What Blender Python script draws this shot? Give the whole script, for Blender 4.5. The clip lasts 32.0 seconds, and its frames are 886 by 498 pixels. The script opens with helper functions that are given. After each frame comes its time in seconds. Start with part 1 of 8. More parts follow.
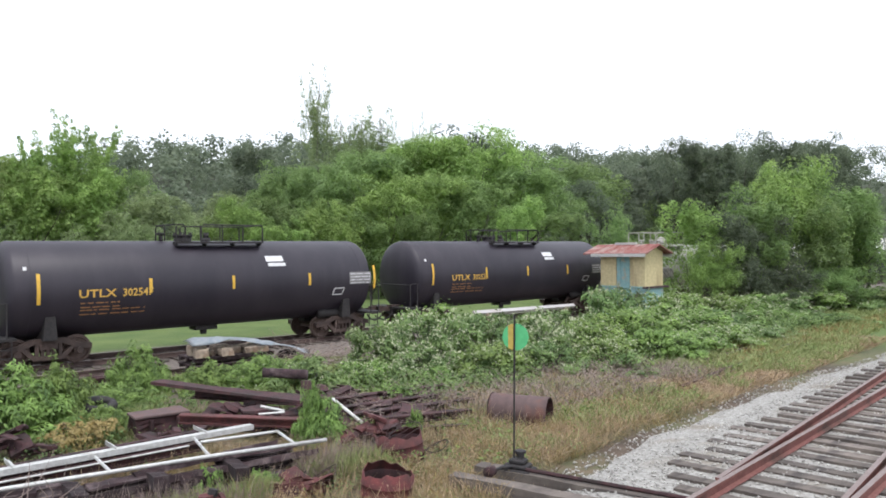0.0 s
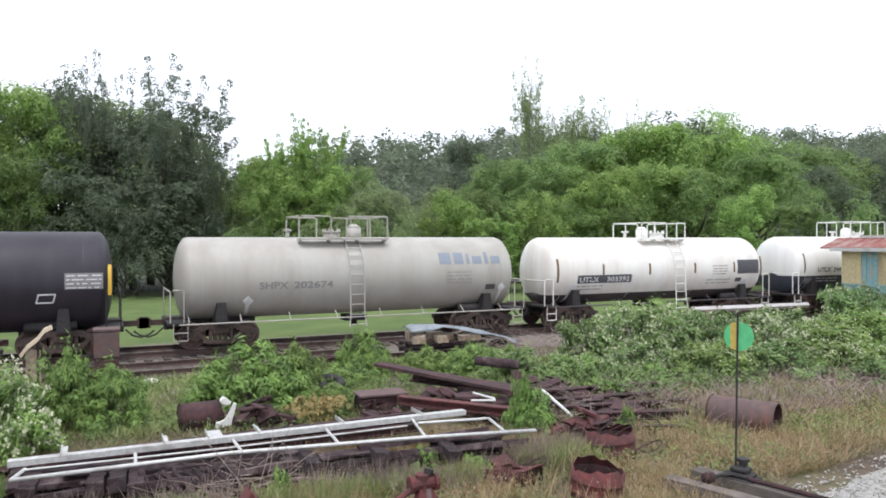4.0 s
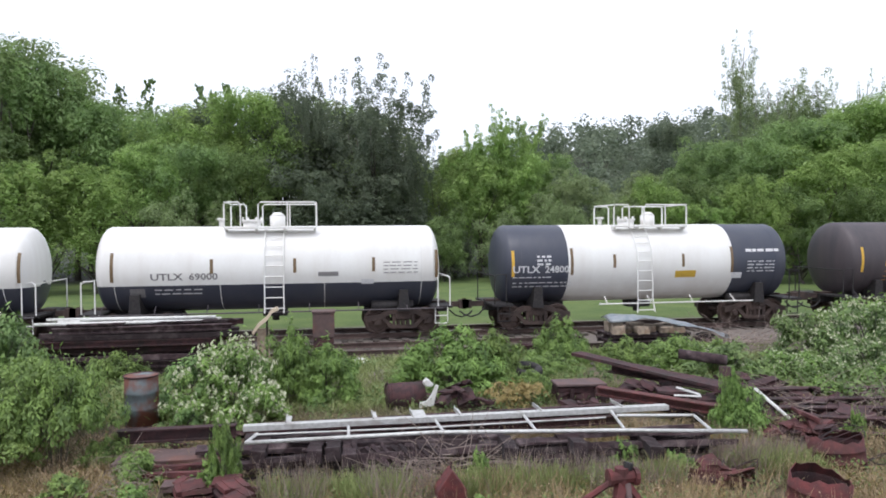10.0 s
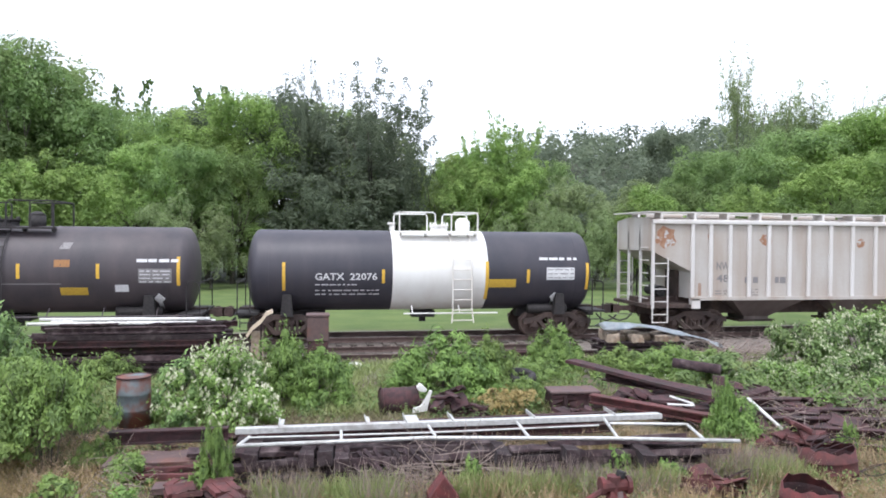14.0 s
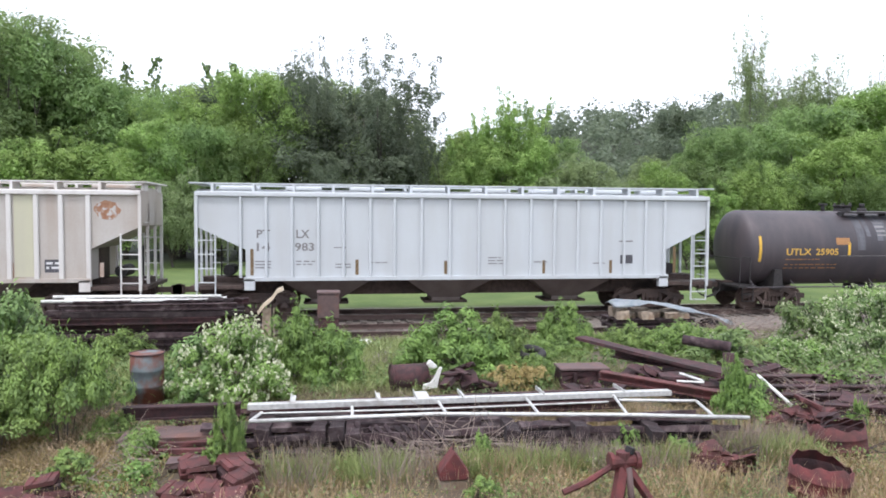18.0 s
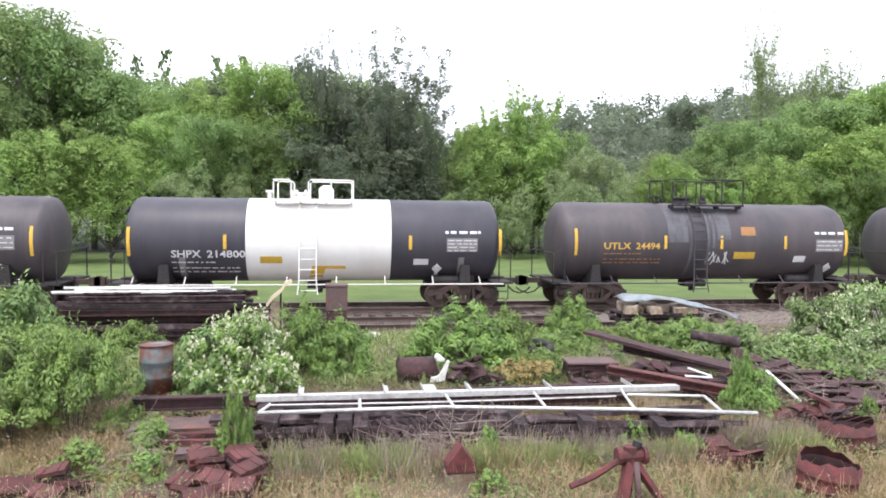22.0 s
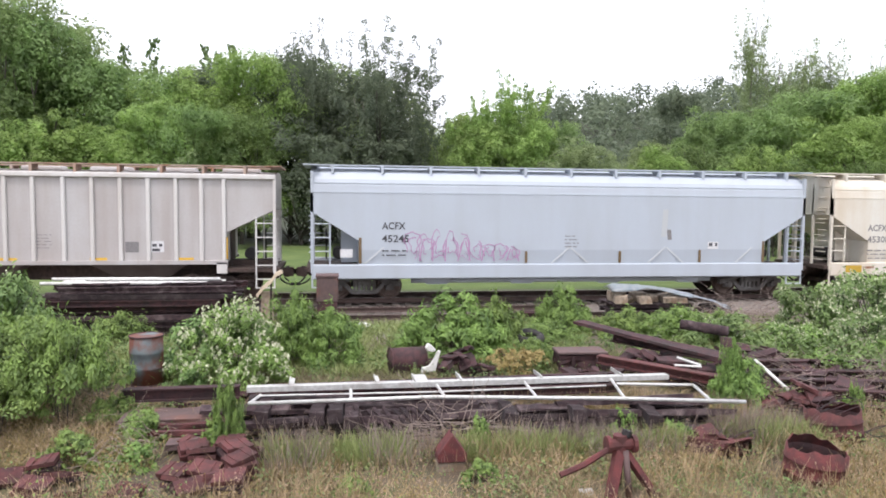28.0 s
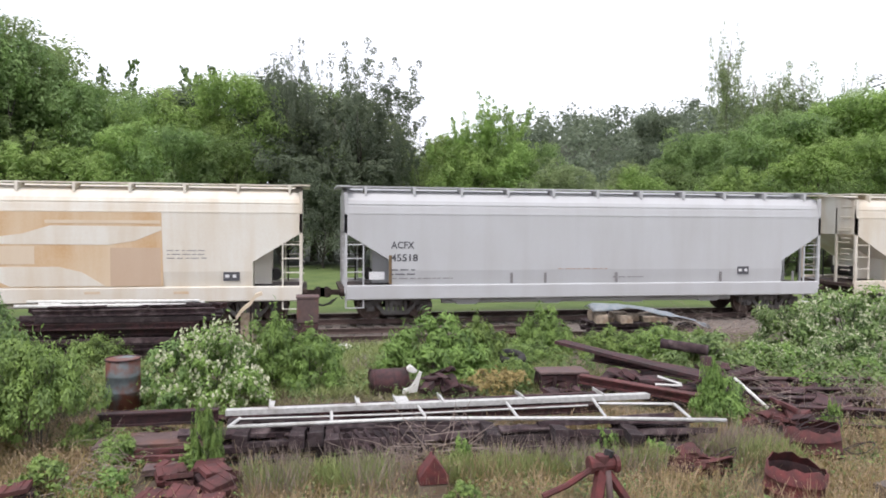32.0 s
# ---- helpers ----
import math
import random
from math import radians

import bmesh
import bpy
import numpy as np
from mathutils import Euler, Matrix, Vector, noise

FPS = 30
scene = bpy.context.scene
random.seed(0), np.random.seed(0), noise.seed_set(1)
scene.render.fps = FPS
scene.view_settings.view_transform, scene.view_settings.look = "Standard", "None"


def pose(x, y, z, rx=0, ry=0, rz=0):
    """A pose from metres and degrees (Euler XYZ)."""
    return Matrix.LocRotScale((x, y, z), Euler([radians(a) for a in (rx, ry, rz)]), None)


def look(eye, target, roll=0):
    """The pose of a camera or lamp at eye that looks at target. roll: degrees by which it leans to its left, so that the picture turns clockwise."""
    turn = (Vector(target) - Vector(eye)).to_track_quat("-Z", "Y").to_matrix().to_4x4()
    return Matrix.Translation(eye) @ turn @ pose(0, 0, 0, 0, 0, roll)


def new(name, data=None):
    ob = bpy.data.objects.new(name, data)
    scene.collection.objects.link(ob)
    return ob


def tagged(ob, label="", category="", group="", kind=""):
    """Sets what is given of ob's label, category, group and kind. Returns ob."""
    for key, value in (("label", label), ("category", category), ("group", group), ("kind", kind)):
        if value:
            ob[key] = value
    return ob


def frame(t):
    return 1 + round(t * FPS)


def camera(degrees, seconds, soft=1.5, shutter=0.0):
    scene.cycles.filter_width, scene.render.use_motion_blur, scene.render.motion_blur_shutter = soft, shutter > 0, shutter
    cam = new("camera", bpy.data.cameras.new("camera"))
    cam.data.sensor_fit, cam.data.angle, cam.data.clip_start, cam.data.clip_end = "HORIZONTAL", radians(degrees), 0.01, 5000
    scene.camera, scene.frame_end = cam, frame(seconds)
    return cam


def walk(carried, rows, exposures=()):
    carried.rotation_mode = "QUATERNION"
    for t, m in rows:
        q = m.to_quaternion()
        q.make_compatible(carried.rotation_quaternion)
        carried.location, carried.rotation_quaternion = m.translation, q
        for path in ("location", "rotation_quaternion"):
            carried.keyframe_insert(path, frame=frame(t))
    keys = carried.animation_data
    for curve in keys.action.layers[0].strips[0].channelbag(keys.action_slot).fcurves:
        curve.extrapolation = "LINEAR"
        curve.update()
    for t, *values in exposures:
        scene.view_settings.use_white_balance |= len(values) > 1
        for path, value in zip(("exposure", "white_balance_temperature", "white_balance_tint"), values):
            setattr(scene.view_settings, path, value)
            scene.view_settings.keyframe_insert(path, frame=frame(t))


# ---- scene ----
EYE = (0.0, 0.0, 3.4)
# seconds, stops, kelvin, tint: the camera's own exposure and white balance
LIGHT = [(0, 0.3, 6250, 12), (3, 0.3, 6250, 12), (6, 0.15, 6150, 14), (9, 0.05, 6150, 14), (11, 0.05, 6150, 14), (13, 0.55, 6050, 14), (17, 0.53, 6150, 14), (19, 0.56, 6150, 14), (21, 0.82, 6250, 15), (23, 0.8, 6350, 16), (25, 0.82, 6500, 17), (28, 0.5, 6450, 16), (30, 0.3, 6450, 16), (32, 0.28, 6450, 16)]
# seconds, yaw, pitch, roll of the hand-held camera
TURNS = [
    (0, -41.48, 0.05, 0.52), (0.5, -41.39, -0.21, 0.22), (1, -38.01, -0.07, 1.14),
    (1.5, -34.22, -0.22, 1.46), (2, -31.37, -0.12, 1.27), (2.5, -29.22, -0.04, 0.69),
    (3, -27.68, -0.20, 0.34), (3.5, -26.35, -0.29, 0.22), (5.5, -21.07, -1.22, 0.50),
    (6, -19.94, -1.32, 0.53), (6.5, -17.24, -1.31, 0.17), (7, -12.02, -1.22, 0.58),
    (7.5, -6.11, -1.26, 1.49), (8, -4.43, -1.36, 1.22), (8.5, -6.10, -1.93, 0.63),
    (9, -8.79, -1.63, -0.16), (9.5, -8.94, -1.75, 0.40), (10, -9.45, -1.32, 0.42),
    (10.5, -9.66, -1.17, 0.28), (11, -9.80, -0.94, 0.49), (11.5, -9.76, -0.84, 0.13),
    (12, -9.56, -0.68, 0.23), (12.5, -9.45, -0.60, -0.18), (13, -9.39, -0.57, -0.51),
    (13.5, -9.31, -0.69, -0.56), (14, -9.77, -0.90, -0.47), (14.5, -10.00, -1.17, -0.51),
    (16.5, -9.45, -2.36, 0.16), (17, -9.13, -2.60, -0.33), (17.5, -9.10, -2.61, -0.30),
    (18, -9.00, -2.69, -0.36), (18.5, -8.85, -2.78, -0.36), (19, -8.59, -2.98, -0.16),
    (19.5, -8.33, -3.09, -0.25), (20, -8.45, -3.13, -0.22), (20.5, -8.37, -3.13, -0.49),
    (21, -8.34, -3.15, -0.62), (21.5, -8.32, -3.19, -0.70), (22, -8.33, -3.21, -0.63),
    (22.5, -8.35, -3.26, -0.67), (23, -8.43, -3.33, -0.75), (23.5, -8.43, -3.37, -0.81),
    (24, -8.61, -3.41, -0.88), (24.5, -8.67, -3.44, -0.94), (25, -8.69, -3.50, -0.92),
    (25.5, -8.63, -3.58, -0.87), (27.5, -9.01, -3.94, -0.76), (28, -9.07, -3.97, -0.60),
    (28.5, -9.10, -4.00, -0.62), (29, -9.09, -4.03, -0.70), (29.5, -9.00, -4.03, -1.00),
    (30, -9.07, -4.12, -0.88), (30.5, -9.22, -4.23, -0.95), (31, -9.63, -4.93, -0.92),
    (31.5, -10.26, -3.24, -0.70), (32, -10.58, -2.34, -0.44),
]
cam = camera(62.81, 32.0, soft=1.8)
walk(cam, [(t, pose(*EYE, 90 + p, r, y)) for t, y, p, r in TURNS], LIGHT)

# where the train stands at each second, along the track
TRAIN = [
    (0, 133.46), (1, 125.31), (2, 117.06), (3, 108.75), (4, 100.66), (5, 92.49),
    (6, 84.42), (7, 75.98), (8, 67.61), (9, 59.51), (10, 51.26), (11, 42.79),
    (12, 34.24), (13, 25.70), (14, 17.11), (15, 8.58), (16, -0.05), (17, -8.62),
    (18, -17.36), (19, -26.09), (20, -34.85), (21, -43.55), (22, -52.20), (23, -60.96),
    (24, -69.73), (25, -78.53), (26, -87.07), (27, -95.80), (28, -104.57), (29, -113.41),
    (30, -122.13), (31, -131.11), (32, -140.11),
]
TRACK_Y = 25.35

# ---- light: a bright, even overcast sky ----
world = bpy.data.worlds.new("overcast")
scene.world = world
world.use_nodes = True
wn = world.node_tree.nodes
wl = world.node_tree.links
bg = wn["Background"]
sky = wn.new("ShaderNodeTexSky")
sky.sky_type = "NISHITA"
sky.sun_disc = False
sky.sun_elevation = radians(65)
sky.sun_rotation = radians(200)
sky.dust_density = 6.0
sky.air_density = 1.0
sky.ozone_density = 1.0
cloud = wn.new("ShaderNodeMixRGB")
cloud.inputs[0].default_value = 0.86
cloud.inputs[2].default_value = (10.8, 11.2, 11.9, 1)
wl.new(sky.outputs[0], cloud.inputs[1])
wl.new(cloud.outputs[0], bg.inputs[0])
bg.inputs[1].default_value = 0.115
sun_data = bpy.data.lights.new("sun", "SUN")
sun_data.energy = 1.5
sun_data.angle = radians(14)
sun_data.color = (1.0, 0.97, 0.92)
sun = new("sun", sun_data)
sun.matrix_world = look((-18, -20, 75), (0, 10, 0))

# ---- materials ----


def nodes_of(name):
    m = bpy.data.materials.new(name)
    m.use_nodes = True
    return m, m.node_tree.nodes, m.node_tree.links, m.node_tree.nodes["Principled BSDF"]


def noise_node(n, l, scale, detail=4.0, stretch=(1, 1, 1), coords="Object"):
    tc = n.new("ShaderNodeTexCoord")
    mp = n.new("ShaderNodeMapping")
    mp.inputs["Scale"].default_value = stretch
    tx = n.new("ShaderNodeTexNoise")
    tx.inputs["Scale"].default_value = scale
    tx.inputs["Detail"].default_value = detail
    l.new(tc.outputs[coords], mp.inputs[0])
    l.new(mp.outputs[0], tx.inputs["Vector"])
    return tx.outputs["Fac"]


def ramp(n, l, fac, lo, hi, c0=(0, 0, 0, 1), c1=(1, 1, 1, 1)):
    r = n.new("ShaderNodeValToRGB")
    r.color_ramp.elements[0].position, r.color_ramp.elements[1].position = lo, hi
    r.color_ramp.elements[0].color, r.color_ramp.elements[1].color = c0, c1
    l.new(fac, r.inputs[0])
    return r.outputs[0]


def mixed(n, l, fac, a, b):
    m = n.new("ShaderNodeMixRGB")
    for i, v in ((0, fac), (1, a), (2, b)):
        if isinstance(v, (int, float)):
            m.inputs[i].default_value = v
        elif isinstance(v, tuple):
            m.inputs[i].default_value = (*v, 1)[:4]
        else:
            l.new(v, m.inputs[i])
    return m.outputs[0]


def surface(name, color, other, rough=0.8, metal=0.0, grain=8.0, stain=None, stain_scale=1.2, stain_at=(0.5, 0.68),
            stretch=(1, 1, 1), bump=0.15, bump_scale=30.0, vary=0.0):
    """Two tones in a fine grain, a larger stain over them, and a little relief."""
    m, n, l, p = nodes_of(name)
    c = mixed(n, l, ramp(n, l, noise_node(n, l, grain), 0.35, 0.65), color, other)
    if stain:
        c = mixed(n, l, ramp(n, l, noise_node(n, l, stain_scale, 6, stretch), *stain_at), c, stain)
    if vary:
        info = n.new("ShaderNodeObjectInfo")
        hsv = n.new("ShaderNodeHueSaturation")
        mr = n.new("ShaderNodeMapRange")
        mr.inputs["To Min"].default_value, mr.inputs["To Max"].default_value = 1 - vary, 1 + vary
        l.new(info.outputs["Random"], mr.inputs["Value"])
        l.new(mr.outputs[0], hsv.inputs["Value"])
        l.new(c, hsv.inputs["Color"])
        c = hsv.outputs[0]
    l.new(c, p.inputs["Base Color"])
    p.inputs["Roughness"].default_value = rough
    p.inputs["Metallic"].default_value = metal
    if bump:
        b = n.new("ShaderNodeBump")
        b.inputs["Strength"].default_value = bump
        b.inputs["Distance"].default_value = 0.02
        l.new(noise_node(n, l, bump_scale), b.inputs["Height"])
        l.new(b.outputs[0], p.inputs["Normal"])
    return m


def paint(name, color, dirt, amount=0.5, rough=0.5, streak=1.6):
    """Weathered vehicle paint: vertical dirt streaks and broad blotches."""
    m, n, l, p = nodes_of(name)
    st = ramp(n, l, noise_node(n, l, streak, 6, (1.0, 1.0, 0.12)), 0.42, 0.75)
    bl = ramp(n, l, noise_node(n, l, 0.55, 5), 0.4, 0.7)
    fi = ramp(n, l, noise_node(n, l, 14.0, 5), 0.35, 0.75)
    mul = n.new("ShaderNodeMath")
    mul.operation = "MULTIPLY"
    l.new(st, mul.inputs[0])
    mul.inputs[1].default_value = amount
    c = mixed(n, l, mul.outputs[0], color, dirt)
    m2 = n.new("ShaderNodeMath")
    m2.operation = "MULTIPLY"
    l.new(bl, m2.inputs[0])
    m2.inputs[1].default_value = amount * 0.55
    c = mixed(n, l, m2.outputs[0], c, dirt)
    m3 = n.new("ShaderNodeMath")
    m3.operation = "MULTIPLY"
    l.new(fi, m3.inputs[0])
    m3.inputs[1].default_value = amount * 0.25
    c = mixed(n, l, m3.outputs[0], c, dirt)
    l.new(c, p.inputs["Base Color"])
    p.inputs["Roughness"].default_value = rough
    b = n.new("ShaderNodeBump")
    b.inputs["Strength"].default_value = 0.06
    b.inputs["Distance"].default_value = 0.03
    l.new(noise_node(n, l, 2.5), b.inputs["Height"])
    l.new(b.outputs[0], p.inputs["Normal"])
    return m


def foliage(name, dark, light, hue=0.02, value=0.2, clear=0.25, leafy=0.75, clump_scale=0.9):
    """Leaves: two greens, mixed by clump and by leaf, each plant a little different, and some light through them."""
    m, n, l, p = nodes_of(name)
    geo = n.new("ShaderNodeNewGeometry")
    clump = ramp(n, l, noise_node(n, l, clump_scale, 4), 0.36, 0.64)
    part_of = n.new("ShaderNodeMath")
    part_of.operation = "MULTIPLY"
    l.new(clump, part_of.inputs[0])
    part_of.inputs[1].default_value = 1.0 - leafy
    both = n.new("ShaderNodeMath")
    both.operation = "MULTIPLY_ADD"
    l.new(geo.outputs["Random Per Island"], both.inputs[0])
    both.inputs[1].default_value = leafy
    l.new(part_of.outputs[0], both.inputs[2])
    c = mixed(n, l, both.outputs[0], dark, light)
    info = n.new("ShaderNodeObjectInfo")
    hsv = n.new("ShaderNodeHueSaturation")
    for key, a in (("Hue", (0.5 - hue, 0.5 + hue)), ("Value", (1 - value, 1 + value))):
        mr = n.new("ShaderNodeMapRange")
        mr.inputs["To Min"].default_value, mr.inputs["To Max"].default_value = a
        l.new(info.outputs["Random"], mr.inputs["Value"])
        l.new(mr.outputs[0], hsv.inputs[key])
    l.new(c, hsv.inputs["Color"])
    l.new(hsv.outputs[0], p.inputs["Base Color"])
    p.inputs["Roughness"].default_value = 0.6
    tr = n.new("ShaderNodeBsdfTranslucent")
    l.new(hsv.outputs[0], tr.inputs["Color"])
    mx = n.new("ShaderNodeMixShader")
    mx.inputs[0].default_value = clear
    l.new(p.outputs[0], mx.inputs[1])
    l.new(tr.outputs[0], mx.inputs[2])
    l.new(mx.outputs[0], n["Material Output"].inputs[0])
    return m


M = {}
M["black"] = paint("black_tank_paint", (0.017, 0.014, 0.022), (0.042, 0.034, 0.044), 0.6, 0.5)
M["charcoal"] = paint("faded_black_paint", (0.044, 0.04, 0.047), (0.11, 0.087, 0.088), 0.6, 0.55)
M["slate"] = paint("blue_tinged_black_paint", (0.032, 0.032, 0.044), (0.08, 0.07, 0.078), 0.5, 0.5)
M["washed"] = paint("washed_grey_streak", (0.12, 0.12, 0.135), (0.045, 0.042, 0.048), 0.9, 0.6, 5.0)
M["blueblack"] = paint("blue_black_paint", (0.042, 0.049, 0.073), (0.09, 0.09, 0.1), 0.4, 0.45)
M["white"] = paint("white_tank_paint", (0.8, 0.8, 0.77), (0.55, 0.5, 0.44), 0.35, 0.5)
M["dirtywhite"] = paint("dirty_white_paint", (0.78, 0.77, 0.73), (0.46, 0.37, 0.29), 0.42, 0.55)
M["beige"] = paint("grey_beige_paint", (0.43, 0.42, 0.38), (0.25, 0.21, 0.17), 0.5, 0.55)
M["lightgrey"] = paint("light_grey_paint", (0.52, 0.55, 0.57), (0.4, 0.4, 0.39), 0.4, 0.55)
M["bluegrey"] = paint("pale_blue_grey_paint", (0.46, 0.51, 0.57), (0.38, 0.4, 0.42), 0.35, 0.55)
M["hopper_white"] = paint("weathered_white_paint", (0.71, 0.695, 0.63), (0.54, 0.41, 0.26), 0.5, 0.6)
M["warmgrey"] = paint("warm_grey_paint", (0.5, 0.49, 0.485), (0.34, 0.28, 0.25), 0.65, 0.6)
M["rustygrey"] = paint("rust_streaked_grey_paint", (0.48, 0.46, 0.43), (0.33, 0.25, 0.19), 0.75, 0.65)
M["plaingrey"] = paint("pale_grey_paint", (0.5, 0.51, 0.52), (0.4, 0.39, 0.38), 0.4, 0.55)
M["grime"] = paint("brown_grimed_steel", (0.17, 0.14, 0.128), (0.075, 0.055, 0.05), 0.8, 0.75)
M["rib"] = paint("pale_rib_paint", (0.66, 0.65, 0.63), (0.42, 0.36, 0.31), 0.45, 0.6)
M["rib_blue"] = paint("pale_grey_rib_paint", (0.54, 0.57, 0.59), (0.45, 0.46, 0.46), 0.3, 0.6)
M["yellow"] = surface("yellow_reflector", (0.75, 0.47, 0.05), (0.6, 0.36, 0.05), 0.5, grain=20, bump=0)
M["brown_mark"] = surface("brown_reflector", (0.12, 0.08, 0.04), (0.2, 0.13, 0.06), 0.5, grain=20, bump=0)
M["orange"] = surface("orange_placard", (0.56, 0.37, 0.04), (0.46, 0.29, 0.04), 0.6, grain=15, bump=0)
M["yellow_letter"] = surface("yellow_lettering", (0.72, 0.45, 0.08), (0.55, 0.33, 0.07), 0.6, grain=25, bump=0)
M["dull_yellow"] = surface("worn_orange_lettering", (0.4, 0.2, 0.07), (0.28, 0.14, 0.06), 0.6, grain=25, bump=0)
M["white_letter"] = surface("white_lettering", (0.72, 0.72, 0.72), (0.55, 0.55, 0.56), 0.6, grain=25, bump=0)
M["grey_letter"] = surface("grey_lettering", (0.25, 0.24, 0.24), (0.18, 0.17, 0.17), 0.6, grain=25, bump=0)
M["dark_letter"] = surface("dark_lettering", (0.05, 0.05, 0.06), (0.1, 0.1, 0.11), 0.6, grain=25, bump=0)
M["blue_letter"] = surface("faded_blue_lettering", (0.2, 0.24, 0.29), (0.25, 0.28, 0.32), 0.6, grain=25, bump=0)
M["purple"] = surface("purple_spray_paint", (0.42, 0.24, 0.42), (0.5, 0.32, 0.46), 0.6, grain=25, bump=0)
M["tan_patch"] = paint("tan_overspray_paint", (0.54, 0.34, 0.17), (0.66, 0.55, 0.4), 1.0, 0.6, 1.2)
M["rust_patch"] = surface("rust_patch", (0.27, 0.12, 0.065), (0.36, 0.22, 0.14), 0.8, grain=7, stain=(0.47, 0.46, 0.44), stain_scale=6, stain_at=(0.52, 0.62), bump=0.1)
M["rust_streak"] = paint("rusty_streak", (0.4, 0.33, 0.28), (0.26, 0.12, 0.06), 1.0, 0.8, 3.0)
M["pale_yellow"] = paint("pale_yellow_paint", (0.52, 0.51, 0.36), (0.42, 0.4, 0.33), 0.6, 0.6)
M["tan_pale"] = paint("pale_tan_paint", (0.62, 0.5, 0.36), (0.66, 0.57, 0.45), 0.8, 0.6, 1.4)
M["tan_dust"] = paint("dull_pink_tan_paint", (0.5, 0.36, 0.25), (0.56, 0.44, 0.33), 0.8, 0.6, 1.4)
M["truck"] = surface("brown_cast_steel", (0.055, 0.038, 0.032), (0.09, 0.06, 0.05), 0.8, 0.1, grain=9, stain=(0.035, 0.025, 0.022))
M["greytruck"] = surface("grey_cast_steel", (0.16, 0.155, 0.15), (0.11, 0.1, 0.095), 0.8, 0.1, grain=9, stain=(0.06, 0.05, 0.045))
M["wheel"] = surface("worn_wheel_steel", (0.1, 0.07, 0.06), (0.14, 0.1, 0.085), 0.6, 0.5, grain=9)
M["iron"] = surface("dark_iron", (0.02, 0.019, 0.02), (0.04, 0.035, 0.034), 0.7, 0.2, grain=12)
M["rail"] = surface("rusty_rail_steel", (0.17, 0.066, 0.056), (0.22, 0.095, 0.08), 0.75, 0.3, grain=14, stain=(0.08, 0.045, 0.035))
M["dull_rail"] = surface("dull_brown_rail_steel", (0.085, 0.058, 0.05), (0.12, 0.08, 0.07), 0.8, 0.2, grain=14, stain=(0.05, 0.035, 0.03))
M["railhead"] = surface("worn_rail_head", (0.3, 0.24, 0.22), (0.24, 0.17, 0.15), 0.45, 0.7, grain=20)
M["tie"] = surface("weathered_oak_tie", (0.16, 0.135, 0.115), (0.095, 0.08, 0.07), 0.9, grain=5, stain=(0.05, 0.042, 0.038), stain_scale=4, stretch=(0.15, 1, 1), bump=0.5, bump_scale=18, vary=0.35)
M["rust"] = surface("dark_red_rust", (0.078, 0.034, 0.035), (0.042, 0.023, 0.025), 0.85, 0.1, grain=9, stain=(0.035, 0.024, 0.022), stain_scale=3, bump=0.4, vary=0.25)
M["brightrust"] = surface("bright_red_rust", (0.125, 0.039, 0.037), (0.068, 0.027, 0.027), 0.8, 0.1, grain=9, stain=(0.07, 0.03, 0.025), stain_scale=3, bump=0.3, vary=0.2)
M["redrust"] = surface("raw_red_rust", (0.15, 0.037, 0.036), (0.085, 0.027, 0.027), 0.8, 0.1, grain=9, stain=(0.06, 0.028, 0.025), stain_scale=4, stain_at=(0.5, 0.7), bump=0.3)
M["galv"] = surface("galvanised_steel", (0.6, 0.6, 0.58), (0.46, 0.46, 0.44), 0.5, 0.35, grain=16, stain=(0.3, 0.27, 0.24), stain_scale=2.2, stain_at=(0.58, 0.75))
M["whiteplastic"] = surface("chalky_white", (0.75, 0.75, 0.72), (0.6, 0.59, 0.55), 0.6, grain=12)
M["oldwood"] = surface("grey_old_timber", (0.05, 0.03, 0.032), (0.022, 0.014, 0.016), 0.95, grain=9, stain=(0.1, 0.075, 0.075), stain_scale=5, bump=0.6, vary=0.5)
M["bark"] = surface("grey_bark", (0.11, 0.095, 0.08), (0.06, 0.052, 0.045), 0.9, grain=10, bump=0.5)
M["stone"] = surface("pale_stone", (0.36, 0.29, 0.22), (0.24, 0.19, 0.145), 0.9, grain=10, stain=(0.22, 0.15, 0.1), stain_scale=4, vary=0.2)
M["tarp"] = surface("faded_blue_tarp", (0.36, 0.42, 0.47), (0.5, 0.53, 0.55), 0.5, grain=6)

# ---- building helpers ----


def finish(name, bm, material, smooth=False):
    me = bpy.data.meshes.new(name)
    bm.normal_update()
    bm.to_mesh(me)
    bm.free()
    for m in material if isinstance(material, (list, tuple)) else (material,):
        me.materials.append(m)
    if smooth:
        me.polygons.foreach_set("use_smooth", [True] * len(me.polygons))
    return me


def part(name, bm, material, parent=None, label="", smooth=False):
    """Links a bmesh, or a mesh that is ready, as one object under its thing."""
    me = bm if isinstance(bm, bpy.types.Mesh) else finish(name, bm, material, smooth)
    ob = new(name, me)
    ob.parent = parent
    if label:
        ob["label"] = label
    return ob


def box(bm, x0, x1, y0, y1, z0, z1, m=None):
    vs = [bm.verts.new((x, y, z)) for x in (x0, x1) for y in (y0, y1) for z in (z0, z1)]
    for q in ((0, 1, 3, 2), (4, 6, 7, 5), (0, 4, 5, 1), (2, 3, 7, 6), (0, 2, 6, 4), (1, 5, 7, 3)):
        bm.faces.new([vs[i] for i in q])
    if m is not None:
        bmesh.ops.transform(bm, matrix=m, verts=vs)
    return vs


